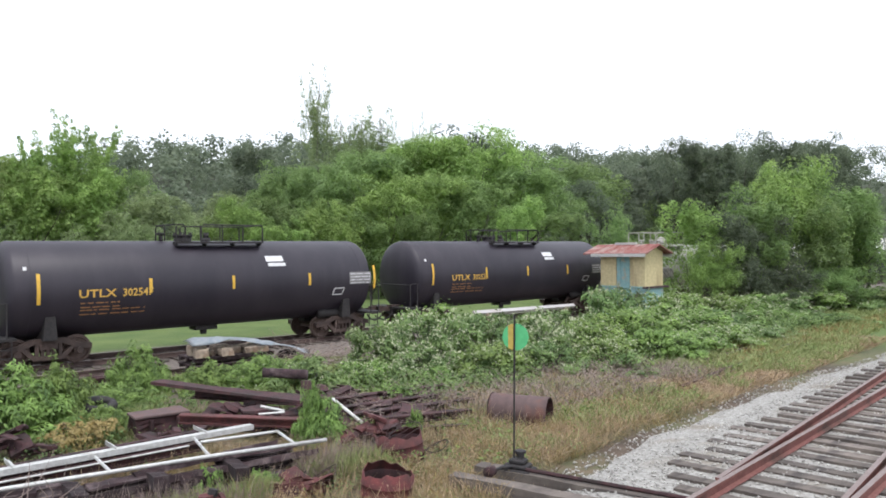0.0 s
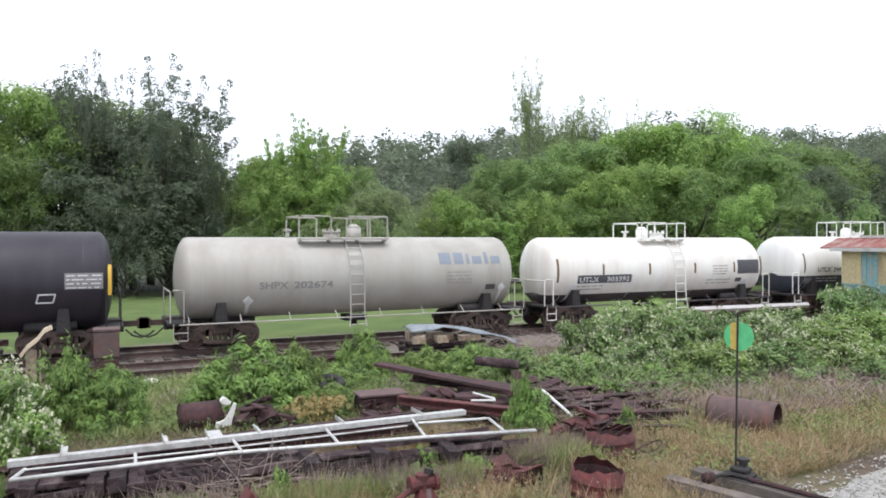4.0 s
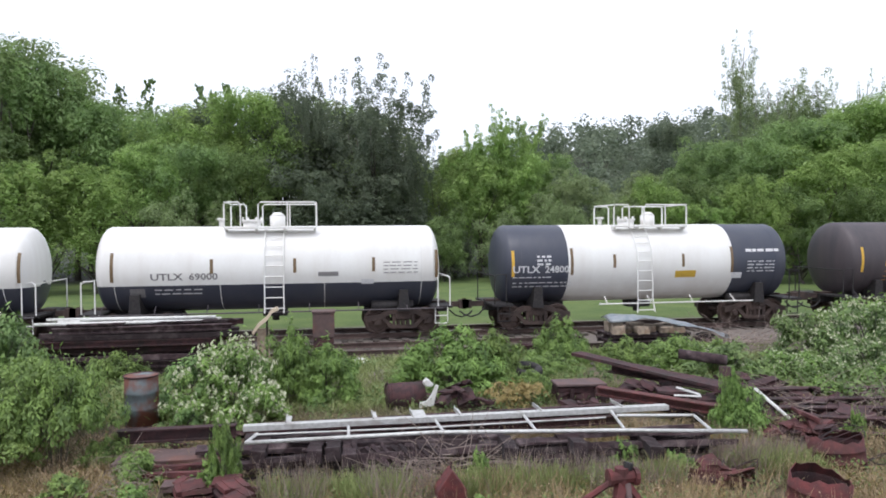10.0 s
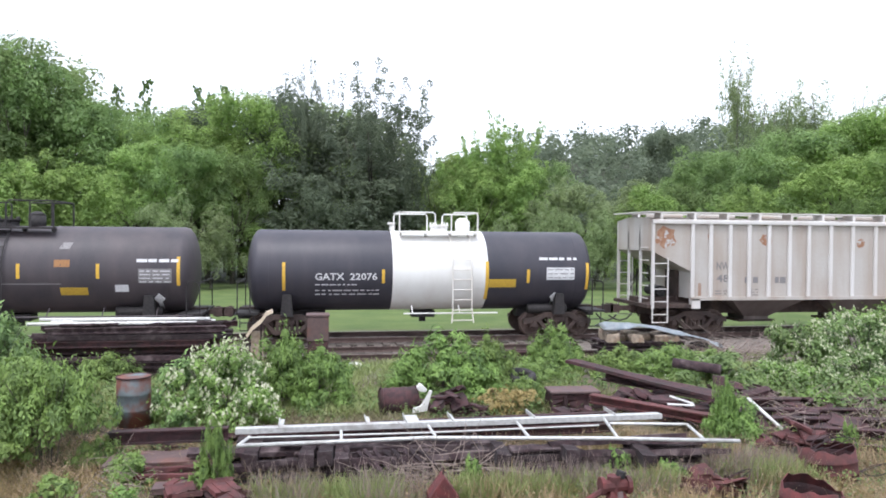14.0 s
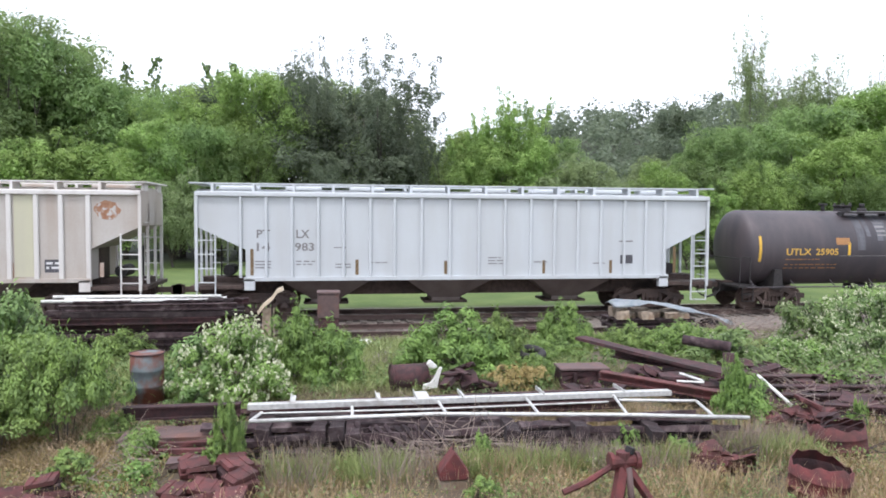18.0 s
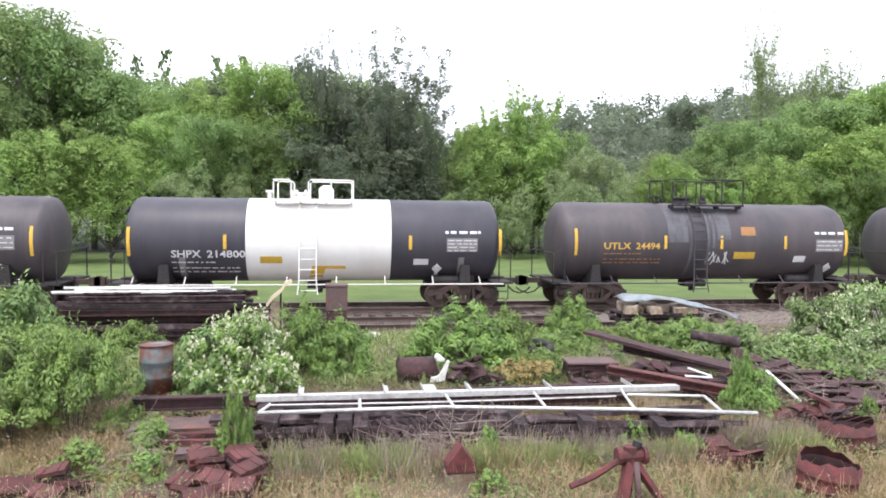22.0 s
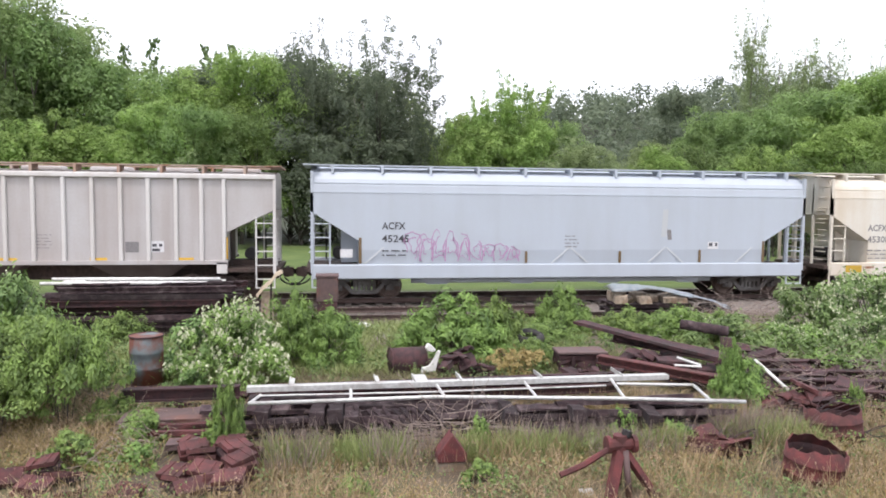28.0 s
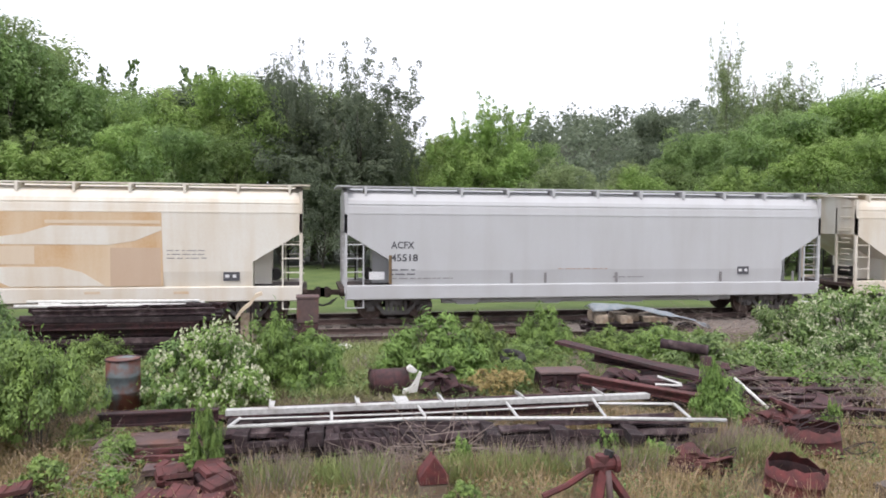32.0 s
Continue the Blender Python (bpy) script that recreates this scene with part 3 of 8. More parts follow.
def extra3(t, m):
    # faded maker's name as a plain band of blue shapes
    x = -89.6
    for k, (w, h) in enumerate(((0.46, 0.42), (0.38, 0.42), (0.12, 0.36), (0.38, 0.28), (0.14, 0.42), (0.38, 0.28))):
        t.decal(x - m, x + w - m, 2.62, 2.62 + h, M["blue_letter"], "name_shape", "faded blue letter shape")
        x += w + 0.13
    t.panel(-89.35 - m, -88.3 - m, 1.9, 2.4, M["beige"], M["grey_letter"], 11, "small grey data print")
    t.decal(-87.7 - m, -87.3 - m, 1.65, 1.85, M["dark_letter"], "stencil_box")
    diamond(t, -96.45 - m, 1.55)
    diamond(t, -87.05 - m, 1.75)


tank_car(-98.65, -86.3, 1.36, 2.26, "grey-beige weathered tank car with faded blue lettering", [(-98.65, -86.3, "beige", None, 0)],
         simple_marks("SHPX", "202674", "grey_letter", [], 2.3, "brown_mark", extra3, -96.1, 1.9, 0.24, 0.95, 1.35, False), "beige", (-94.7, -91.5, 0.72, -93.3), (-93.05, -92.55, "beige"), walk_rail=(-98.6, -86.3, "beige"))


def extra4(t, m):
    t.decal(-83.55 - m, -80.85 - m, 1.75, 2.08, M["dark_letter"], "number_panel", "black number panel")
    t.word("UTLX", -83.45 - m, 1.8, 0.2, 0.95, M["white_letter"])
    t.word("303392", -82.1 - m, 1.8, 0.2, 1.15, M["white_letter"])
    t.bars(-83.5 - m, -82.2 - m, 1.62, 2, M["grey_letter"], 21, 0.13)
    t.panel(-76.4 - m, -75.45 - m, 1.95, 2.42, M["dirtywhite"], M["dark_letter"], 12, "printed data panel")
    t.decal(-74.9 - m, -73.6 - m, 1.98, 2.6, M["dark_letter"], "blackened_patch", "square black painted patch")
    t.decal(-74.95 - m, -74.6 - m, 1.62, 1.8, M["dark_letter"], "stencil_box")
    t.bars(-76.7 - m, -75.3 - m, 1.72, 2, M["grey_letter"], 22, 0.14)
    for x in (-83.75, -74.45):
        t.decal(x - m - 0.14, x - m + 0.14, 0.98, 1.72, M["white_letter"], "placard_holder", "white placard holder plate", 0.06)


tank_car(-84.95, -73.15, 1.37, 2.24, "white tank car with a black underside and number panel", [(-84.95, -73.15, "dirtywhite", "charcoal", 1.3)],
         simple_marks("", "", "dark_letter", [-84.5, -82.3, -79.9, -77.4, -75.1, -73.45], 2.28, "brown_mark", extra4, 0, small=False), "white", (-80.0, -77.6, 0.62, -78.35), (-78.6, -78.05, "white"), walk_rail=(-84.9, -73.2, "charcoal"), dome="left")


def extra_white(wa, seed):
    def go(t, m):
        t.decal(wa + 5.1 - m, wa + 5.75 - m, 2.0, 2.14, M["grey_letter"], "stencil_box")
        t.panel(wa + 7.2 - m, wa + 8.4 - m, 2.05, 2.5, M["white"], M["grey_letter"], seed, "grey printed data panel")
        t.decal(wa + 6.5 - m, wa + 6.9 - m, 1.72, 1.88, M["white_letter"], "stencil_box")
        t.bars(wa - m, wa + 1.5 - m, 1.62, 2, M["white_letter"], seed + 1, 0.13)
        t.decal(wa - 0.75 - m, wa - 0.3 - m, 1.4, 1.68, M["grey_letter"], "placard_holder")
        t.decal(wa - 0.55 - m, wa - 0.48 - m, 0.85, 1.4, M["grey_letter"], "placard_holder")
    return go


tank_car(-71.2, -60.15, 1.4, 2.25, "white tank car with a dark blue-grey underside", [(-71.2, -60.15, "white", "blueblack", 1.77)],
         simple_marks("UTLX", "24490", "dark_letter", [-70.58, -67.55, -64.38, -62.38, -60.42], 2.4, "brown_mark", extra_white(-69.65, 31), -69.7, 1.94, 0.22, 0.95, 0.85, False), "white", (-66.75, -64.1, 0.75, -64.95), (-65.2, -64.7, "white"), walk_rail=(-71, -60, "charcoal"), dome="left", ladder_low=0.85)
tank_car(-58.45, -47.25, 1.4, 2.25, "white tank car with a dark blue-grey underside", [(-58.45, -47.25, "white", "blueblack", 1.77)],
         simple_marks("UTLX", "69000", "grey_letter", [-57.75, -54.75, -52.15, -49.6, -47.5], 2.36, "brown_mark", extra_white(-56.5, 34), -56.6, 1.94, 0.22, 0.98, 0.88, False), "white", (-54.4, -51.45, 0.78, -53.6), (-53.1, -52.5, "white"), walk_rail=(-58.4, -47.3, "charcoal"), ladder_low=0.85)


def extra7(t, m):
    t.decal(-38.92 - m, -38.14 - m, 1.74, 1.98, M["orange"], "orange_placard", "orange rectangular placard")
    t.panel(-36.2 - m, -35.05 - m, 1.88, 2.35, M["blueblack"], M["white_letter"], 41, "white printed data block")
    t.bars(-36.2 - m, -34.9 - m, 2.62, 1, M["white_letter"], 42, 0.1, 0.1)
    t.bars(-44.0 - m, -43.5 - m, 2.5, 3, M["white_letter"], 43, 0.13, 0.07)
    t.decal(-36.75 - m, -36.35 - m, 1.68, 1.88, M["white_letter"], "stencil_box")
    diamond(t, -35.55 - m, 1.38)
    t.decal(-44.9 - m, -44.8 - m, 1.85, 2.75, M["yellow"], "reflector", "yellow reflector strip")


tank_car(-45.3, -34.3, 1.38, 2.25, "blue-black tank car with a wide white middle", [(-45.3, -42.88, "blueblack", None, 0), (-42.88, -36.7, "white", None, 0), (-36.7, -34.3, "blueblack", None, 0)],
         simple_marks("UTLX", "24800", "white_letter", [-42.75, -41.2, -38.63, -36.75], 2.35, "brown_mark", extra7, -44.85, 1.98, 0.24, 0.95, 0.85), "white", (-41.05, -38.3, 0.7, -40.2), (-40.4, -39.85, "white"), walk_rail=(-41.8, -36.0, "white"))


def extra8(t, m):
    t.decal(-24.95 - m, -24.15 - m, 1.52, 1.76, M["orange"], "orange_placard", "orange rectangular placard")
    t.panel(-22.65 - m, -21.65 - m, 1.9, 2.35, M["grey_letter"], M["white_letter"], 51, "white printed data block")
    t.bars(-22.7 - m, -21.45 - m, 2.55, 1, M["white_letter"], 52, 0.1, 0.1)
    t.decal(-23.35 - m, -22.95 - m, 1.62, 1.84, M["white_letter"], "stencil_box")
    t.decal(-25.1 - m, -24.65 - m, 2.4, 2.62, M["dull_yellow"], "old_sticker", "faded tan sticker")
    t.decal(-28.0 - m, -24.9 - m, 1.86, 1.89, M["grey_letter"], "handrail_strip")
    t.decal(-27.95 - m, -27.9 - m, 1.9, 3.4, M["grey_letter"], "paint_line", "", 0.12)
    t.decal(-25.0 - m, -24.7 - m, 2.95, 3.15, M["grey_letter"], "stencil_box", "", 0.08)
    diamond(t, -22.05 - m, 1.42)


tank_car(-32.1, -21.0, 1.4, 2.27, "faded black tank car with yellow stencilled lettering", [(-32.1, -21.0, "charcoal", None, 0)],
         simple_marks("UTLX", "24752", "yellow_letter", [-31.5, -28.2, -26.12, -23.84, -21.45], 2.27, "yellow", extra8, -30.55, 1.98, 0.23, 0.95, 0.88), "black", (-27.9, -25.25, 0.78, -26.9), (-27.05, -26.55, "iron"), walk_rail=(-32, -21, "charcoal"))


def extra9(t, m):
    t.decal(-11.38 - m, -10.43 - m, 1.72, 2.0, M["orange"], "orange_placard", "orange rectangular placard")
    t.panel(-9.35 - m, -8.35 - m, 1.98, 2.4, M["white_letter"], M["grey_letter"], 61, "white data panel")
    t.bars(-9.6 - m, -8.2 - m, 2.65, 1, M["white_letter"], 62, 0.1, 0.09)
    diamond(t, -9.0 - m, 1.4)
    t.decal(-11.5 - m, -11.39 - m, 1.3, 2.6, M["yellow"], "yellow_edge", "yellow painted edge stripe")


tank_car(-19.45, -7.5, 1.38, 2.25, "black tank car with a white band and yellow reflectors", [(-19.45, -14.66, "slate", None, 0), (-14.66, -11.42, "white", None, 0), (-11.42, -7.5, "slate", None, 0)],
         simple_marks("GATX", "22076", "white_letter", [-18.2, -14.97, -10.0, -7.88], 2.1, "yellow", extra9, -17.2, 1.98, 0.23, 0.95, 0.9), "white", (-14.4, -11.7, 0.62, -12.9), (-12.65, -12.0, "dirtywhite"), walk_rail=(-14.3, -11.1, "white"))


# ---- covered hoppers ----


class Side:
    """The flat near side of a hopper, for paint and print."""

    def __init__(self, car, y):
        self.car, self.y = car, y

    def decal(self, x0, x1, z0, z1, material, name, label="", slant=0.0, off=0.006):
        bm = fresh()
        pts = [(x0, z0), (x1, z0), (x1 + slant, z1), (x0 + slant, z1)]
        prism(bm, pts, self.y - off, self.y + 0.001)
        return part(name, bm, material, self.car, label)

    def shape(self, pts, material, name, label="", off=0.006):
        bm = fresh()
        prism(bm, pts, self.y - off, self.y + 0.001)
        return part(name, bm, material, self.car, label)

    def word(self, body, x, z, height, width, material, label=""):
        co, polys = letters(body)
        s = width / co[:, 0].max()
        bm = fresh()
        vs = [bm.verts.new((x + c[0] * s, self.y - 0.008, z + c[1] * height)) for c in co]
        for p in polys:
            try:
                bm.faces.new([vs[i] for i in p])
            except ValueError:
                pass
        return part("lettering", bm, material, self.car, label)

    def bars(self, x0, x1, z1, rows, material, seed=0, pitch=0.1, thick=0.035):
        rnd = random.Random(seed)
        bm = fresh()
        for i in range(rows):
            z, x = z1 - i * pitch, x0
            while x < x1 - 0.05:
                w = rnd.uniform(0.08, 0.32)
                bm.faces.new([bm.verts.new((u, self.y - 0.009, v)) for u, v in ((x, z), (min(x + w, x1), z), (min(x + w, x1), z + thick), (x, z + thick))])
                x += w + rnd.uniform(0.03, 0.1)
        return tagged(part("small_print", bm, material, self.car), kind="stuff")


def end_frame(car, x, s, material, top, W):
    """Corner posts, ladder and end platform at one end of a hopper. s: which way is out."""
    for y in (-W + 0.05, W - 0.05):
        block("corner_post", (min(x, x - s * 0.09), max(x, x - s * 0.09), y - 0.05, y + 0.05, 0.95, top), material, car)
        bar("ladder_rail", [(x - s * 0.62, y, 0.45), (x - s * 0.62, y, 2.75)], 0.03, material, car, "", 5)
        bar("ladder_rail", [(x - s * 0.05, y, 0.45), (x - s * 0.05, y, 0.95)], 0.03, material, car, "", 5)
        for z in (0.47, 0.75, 1.2, 1.65, 2.1, 2.55):
            bar("rung", [(x - s * 0.04, y - 0.03, z), (x - s * 0.62, y - 0.03, z)], 0.02, material, car, "", 5)
    for y in (-0.5, 0.5):
        block("end_post", (min(x, x - s * 0.08), max(x, x - s * 0.08), y - 0.04, y + 0.04, 1.0, top - 0.3), material, car)
    for y in (-0.95,):
        for k in range(5):
            bar("end_rung", [(x + s * 0.03, y - 0.3, 1.3 + k * 0.45), (x + s * 0.03, y + 0.3, 1.3 + k * 0.45)], 0.02, material, car, "", 5)
    bm = fresh()
    box(bm, min(x + s * 0.15, x - s * 1.7), max(x + s * 0.15, x - s * 1.7), -W + 0.05, W - 0.05, 0.98, 1.1)
    part("end_sill", bm, M["truck"], car)
    bm = fresh()
    tube(bm, [(x - s * 0.9, -0.4, 1.5), (x - s * 0.9, 0.6, 1.5)], 0.2, 12)
    tube(bm, [(x - s * 0.5, 0.8, 1.2), (x - s * 0.5, 0.8, 2.3)], 0.03, 6)
    part("brake_gear", bm, M["iron"], car, "dark brake cylinder and rods")


def hopper_roof(car, L, top, W, material, board, hatch=True, rise=0.0):
    bm = fresh()
    prof = [(-W, 0), (-W + 0.04, 0.05), (-W * 0.5, 0.17 + rise), (0, 0.2 + rise), (W * 0.5, 0.17 + rise), (W - 0.04, 0.05), (W, 0)]
    a = [bm.verts.new((-L, y, top + z)) for y, z in prof]
    b = [bm.verts.new((L, y, top + z)) for y, z in prof]
    for k in range(len(prof) - 1):
        bm.faces.new((a[k], b[k], b[k + 1], a[k + 1]))
    bm.faces.new(a[::-1])
    bm.faces.new(b)
    bm.faces.new((a[0], a[-1], b[-1], b[0]))
    part("roof", bm, material, car, "ribbed sheet metal roof")
    # walkways along both sides of the roof, on brackets
    for y in (-W * 0.62, W * 0.62):
        bm = fresh()
        box(bm, -L + 0.1, L - 0.1, y - 0.28, y + 0.28, top + 0.33 + rise, top + 0.37 + rise)
        part("running_board", bm, board, car, "steel roof walkway")
    x = -L + 0.5
    while x < L:
        for y in (-W * 0.62, W * 0.62):
            block("board_bracket", (x - 0.04, x + 0.04, y - 0.28, y + 0.28, top + 0.08, top + 0.33 + rise), board, car)
        x += 1.28
    for x in (-L + 0.05, L - 0.05):
        block("end_board", (x - 0.22, x + 0.22, -W + 0.02, W - 0.02, top + 0.33 + rise, top + 0.37 + rise), board, car)
    if hatch:
        for k in range(8):
            x = -L + 1.2 + k * (2 * L - 2.4) / 7
            block("roof_hatch", (x - 0.6, x + 0.6, -0.32, 0.32, top + 0.17 + rise, top + 0.3 + rise), material, car, "", 0.03)


def bay(car, x, w, material, W):
    """One discharge hopper under the floor."""
    bm = fresh()
    lo, hi = w * 0.32, w
    rings = []
    for hx, hy, z in ((hi, W - 0.1, 1.3), (lo, 0.55, 0.55), (lo, 0.55, 0.42)):
        rings.append([bm.verts.new((x + sx * hx, sy * hy, z)) for sx, sy in ((-1, -1), (1, -1), (1, 1), (-1, 1))])
    for a, b in zip(rings, rings[1:]):
        for k in range(4):
            bm.faces.new((a[k], a[(k + 1) % 4], b[(k + 1) % 4], b[k]))
    bm.faces.new(rings[-1])
    bm.faces.new(rings[0][::-1])
    part("discharge_bay", bm, material, car, "sloped discharge chute")
    block("outlet_gate", (x - lo - 0.25, x + lo + 0.25, -0.6, 0.6, 0.36, 0.44), M["truck"], car)


def ribbed_hopper(at0, at1, label, body, rib, ribs, bays, marks, board="rib", rib_half=0.07):
    mid, L, W, top = (at0 + at1) / 2, (at1 - at0) / 2, 1.52, 4.02
    car = thing("covered_hopper", (mid, TRACK_Y, 0), label, "hopper car", "freight cars of the train")
    CARS.append((car, mid))
    bm = fresh()
    prism(bm, [(-L, top), (-L, 3.0), (-L + 1.55, 2.25), (-L + 1.55, 1.3), (L - 1.55, 1.3), (L - 1.55, 2.25), (L, 3.0), (L, top)], -W + 0.09, W - 0.09)
    part("body", bm, M[body], car, "flat steel side sheets between ribs")
    for x in ribs:
        u = x - mid
        block("rib", (u - rib_half, u + rib_half, -W, -W + 0.1, 1.34, top - 0.05), M[rib], car, "", 0.02)
        block("rib", (u - rib_half, u + rib_half, W - 0.1, W, 1.34, top - 0.05), M[rib], car, "", 0.02)
    for y0, y1 in ((-W - 0.02, -W + 0.1), (W - 0.1, W + 0.02)):
        block("top_chord", (-L, L, y0, y1, top - 0.07, top + 0.08), M[rib], car, "", 0.02)
        block("side_sill", (-L + 1.5, L - 1.5, y0 + 0.01, y1 - 0.01, 1.24, 1.36), M[body], car)
    hopper_roof(car, L, top, W, M[body], M[board])
    for s in (-1, 1):
        end_frame(car, s * L, s, M[rib], top, W)
        block("jacking_pad", (s * (L - 1.68) - 0.16, s * (L - 1.68) + 0.16, -W - 0.01, -W + 0.2, 0.95, 1.3), M[rib], car)
        add_truck(car, s * (L - 1.9))
        add_coupler(car, s * (L + 0.1), s)
        bm = fresh()
        prism(bm, [(s * (L - 1.5), 1.0), (s * (L - 1.5), 2.3), (s * (L - 3.2), 1.3), (s * (L - 3.2), 1.0)], -0.5, 0.5)
        part("slope_sheet", bm, M["truck"], car)
    for x in bays:
        bay(car, x - mid, 1.55, M["grime"], W)
    block("center_sill", (-L, L, -0.36, 0.36, 0.66, 1.28), M["truck"], car)
    marks(Side(car, -W + 0.09), mid)
    return car


def m10(t, m):
    t.word("NW", -3.05 - m, 2.32, 0.28, 0.5, M["grey_letter"])
    t.word("48", -3.05 - m, 1.88, 0.28, 0.5, M["grey_letter"])
    for x, w in ((-1.95, 0.55), (-0.75, 0.5)):
        t.bars(x - m, x + w - m, 1.85, 1, M["grey_letter"], int(-x * 10), 0.1, 0.22)
    t.bars(-3.1 - m, -2.6 - m, 1.55, 2, M["grey_letter"], 5)
    t.bars(-1.9 - m, -1.4 - m, 1.6, 3, M["grey_letter"], 6)
    t.decal(4.8 - m, 5.35 - m, 1.55, 1.85, M["lightgrey"], "patch", "grey painted patch")
    t.decal(8.75 - m, 9.25 - m, 1.55, 1.95, M["dark_letter"], "data_panel", "black data panel")
    t.bars(8.8 - m, 9.2 - m, 1.8, 2, M["white_letter"], 9, 0.14, 0.07)
    for x, z, w, h in ((-5.0, 3.45, 0.9, 0.75), (10.6, 3.5, 0.75, 0.6), (-1.1, 3.4, 0.5, 0.5), (2.75, 3.3, 0.35, 0.35), (-3.3, 3.5, 0.3, 0.3), (5.7, 3.4, 0.3, 0.4)):
        rnd = random.Random(x)
        pts = [(x - m + w * rnd.uniform(0.35, 0.6) * math.cos(a), z + h * rnd.uniform(0.35, 0.6) * math.sin(a)) for a in np.arange(0, 6.2, 0.45)]
        t.shape(pts, M["rust_patch"], "rust_patch", "brown rust bloom")
    t.decal(7.9 - m, 8.57 - m, 1.42, 3.94, M["pale_yellow"], "patch_panel", "pale yellow replaced panel")
    for x in (-3.75, 0.55, 5.35, 7.75, 10.35):
        t.decal(x - m, x - m + 0.12, 1.4, 1.85, M["rust_streak"], "rust_streak", "rusty streak")


ribbed_hopper(-5.55, 11.6, "rust-stained grey ribbed covered hopper", "rustygrey", "rib",
              [-4.0, -3.3, -2.55, -1.8, -1.02, -0.19, 0.58, 1.48, 2.38, 3.34, 4.3, 5.21, 6.08, 6.96, 7.77, 8.54, 9.25, 10.04], (-0.9, 3.0, 7.0), m10)


def m11(t, m):
    t.word("PT", 15.1 - m, 2.62, 0.27, 0.42, M["grey_letter"])
    t.word("LX", 16.35 - m, 2.62, 0.27, 0.42, M["grey_letter"])
    t.word("14", 15.1 - m, 2.2, 0.27, 0.42, M["grey_letter"])
    t.word("983", 16.3 - m, 2.2, 0.27, 0.62, M["grey_letter"])
    for x, z, w, r in ((15.05, 1.85, 0.5, 3), (16.35, 1.85, 0.6, 2), (17.6, 1.75, 0.5, 2), (22.7, 1.95, 0.6, 3), (26.4, 1.75, 0.5, 1), (18.7, 1.8, 0.6, 1), (24.3, 1.8, 0.6, 1)):
        t.bars(x - m, x + w - m, z, r, M["grey_letter"], int(x))
    t.decal(17.55 - m, 17.95 - m, 2.3, 2.33, M["grey_letter"], "stencil_box")
    t.decal(27.4 - m, 27.85 - m, 1.75, 2.05, M["dark_letter"], "data_panel", "black data panel")
    t.decal(27.35 - m, 27.85 - m, 2.5, 2.55, M["grey_letter"], "stencil_box")
    for x, h in ((14.9, 0.85), (18.25, 0.5), (21.2, 0.45), (24.6, 0.45), (27.0, 0.45), (29.35, 0.9)):
        t.decal(x - m, x - m + 0.1, 1.42, 1.42 + h, M["brown_mark"], "reflector", "brown reflector strip")


ribbed_hopper(13.2, 30.65, "clean pale grey ribbed covered hopper", "lightgrey", "rib_blue",
              [14.6, 15.4, 16.21, 17.05, 17.86, 18.73, 19.53, 20.43, 21.38, 22.37, 23.27, 24.17, 25.01, 25.84, 26.67, 27.52, 28.3, 29.0], (17.3, 21.4, 25.7), m11, "rib_blue", 0.045)


def extra12(t, m):
    t.decal(40.6 - m, 41.35 - m, 1.78, 2.02, M["orange"], "orange_placard", "orange rectangular placard")
    t.panel(41.35 - m + 0.0, 42.4 - m, 1.98, 2.42, M["grey_letter"], M["white_letter"], 71, "white printed data block")
    t.bars(41.3 - m, 42.45 - m, 2.58, 1, M["white_letter"], 72, 0.1, 0.09)
    t.decal(35.75 - m, 36.3 - m, 2.4, 2.65, M["dull_yellow"], "old_sticker", "faded tan sticker")
    for x0, x1, z0 in ((36.62, 36.95, 2.2), (37.02, 37.2, 2.7), (37.45, 37.95, 2.55), (38.1, 38.2, 2.1), (38.45, 38.6, 2.6)):
        t.decal(x0 - m, x1 - m, z0, 3.62, M["washed"], "washed_streak", "pale washed streak below the hatch")
    t.decal(37.48 - m, 37.85 - m, 2.72, 3.2, M["grey_letter"], "washed_patch", "pale washed patch")
    t.decal(35.9 - m, 38.6 - m, 1.98, 2.0, M["grey_letter"], "paint_line")
    diamond(t, 41.9 - m, 1.42)


tank_car(32.15, 43.4, 1.4, 2.25, "faded black tank car with yellow stencilled lettering", [(32.15, 43.4, "charcoal", None, 0)],
         simple_marks("UTLX", "25905", "yellow_letter", [32.73, 36.28, 37.9, 40.28, 42.88], 2.25, "yellow", extra12, 33.75, 2.02, 0.24, 1.0, 0.9), "black", (36.3, 39.05, 0.0, 37.0), None, dome="vent", walk_rail=(32.2, 43.1, "charcoal"))


def extra13(t, m):
    t.decal(49.75 - m, 50.45 - m, 1.55, 1.78, M["orange"], "orange_placard", "orange rectangular placard")
    t.decal(51.3 - m, 51.75 - m, 1.05, 1.4, M["yellow"], "yellow_smear", "yellow paint smear", 0.1)
    t.decal(51.4 - m, 52.5 - m, 1.36, 1.46, M["yellow"], "yellow_smear", "yellow paint smear")
    t.panel(55.85 - m, 56.9 - m, 1.95, 2.4, M["grey_letter"], M["white_letter"], 81, "white printed data block")
    t.bars(55.8 - m, 57.0 - m, 2.55, 1, M["white_letter"], 82, 0.1, 0.09)
    t.decal(54.75 - m, 55.25 - m, 1.5, 1.7, M["white_letter"], "stencil_box")
    diamond(t, 55.55 - m, 1.4)
    for x in (47.3, 56.35):
        t.decal(x - m - 0.1, x - m + 0.1, 1.0, 1.75, M["grey_letter"], "placard_holder", "", 0.02)


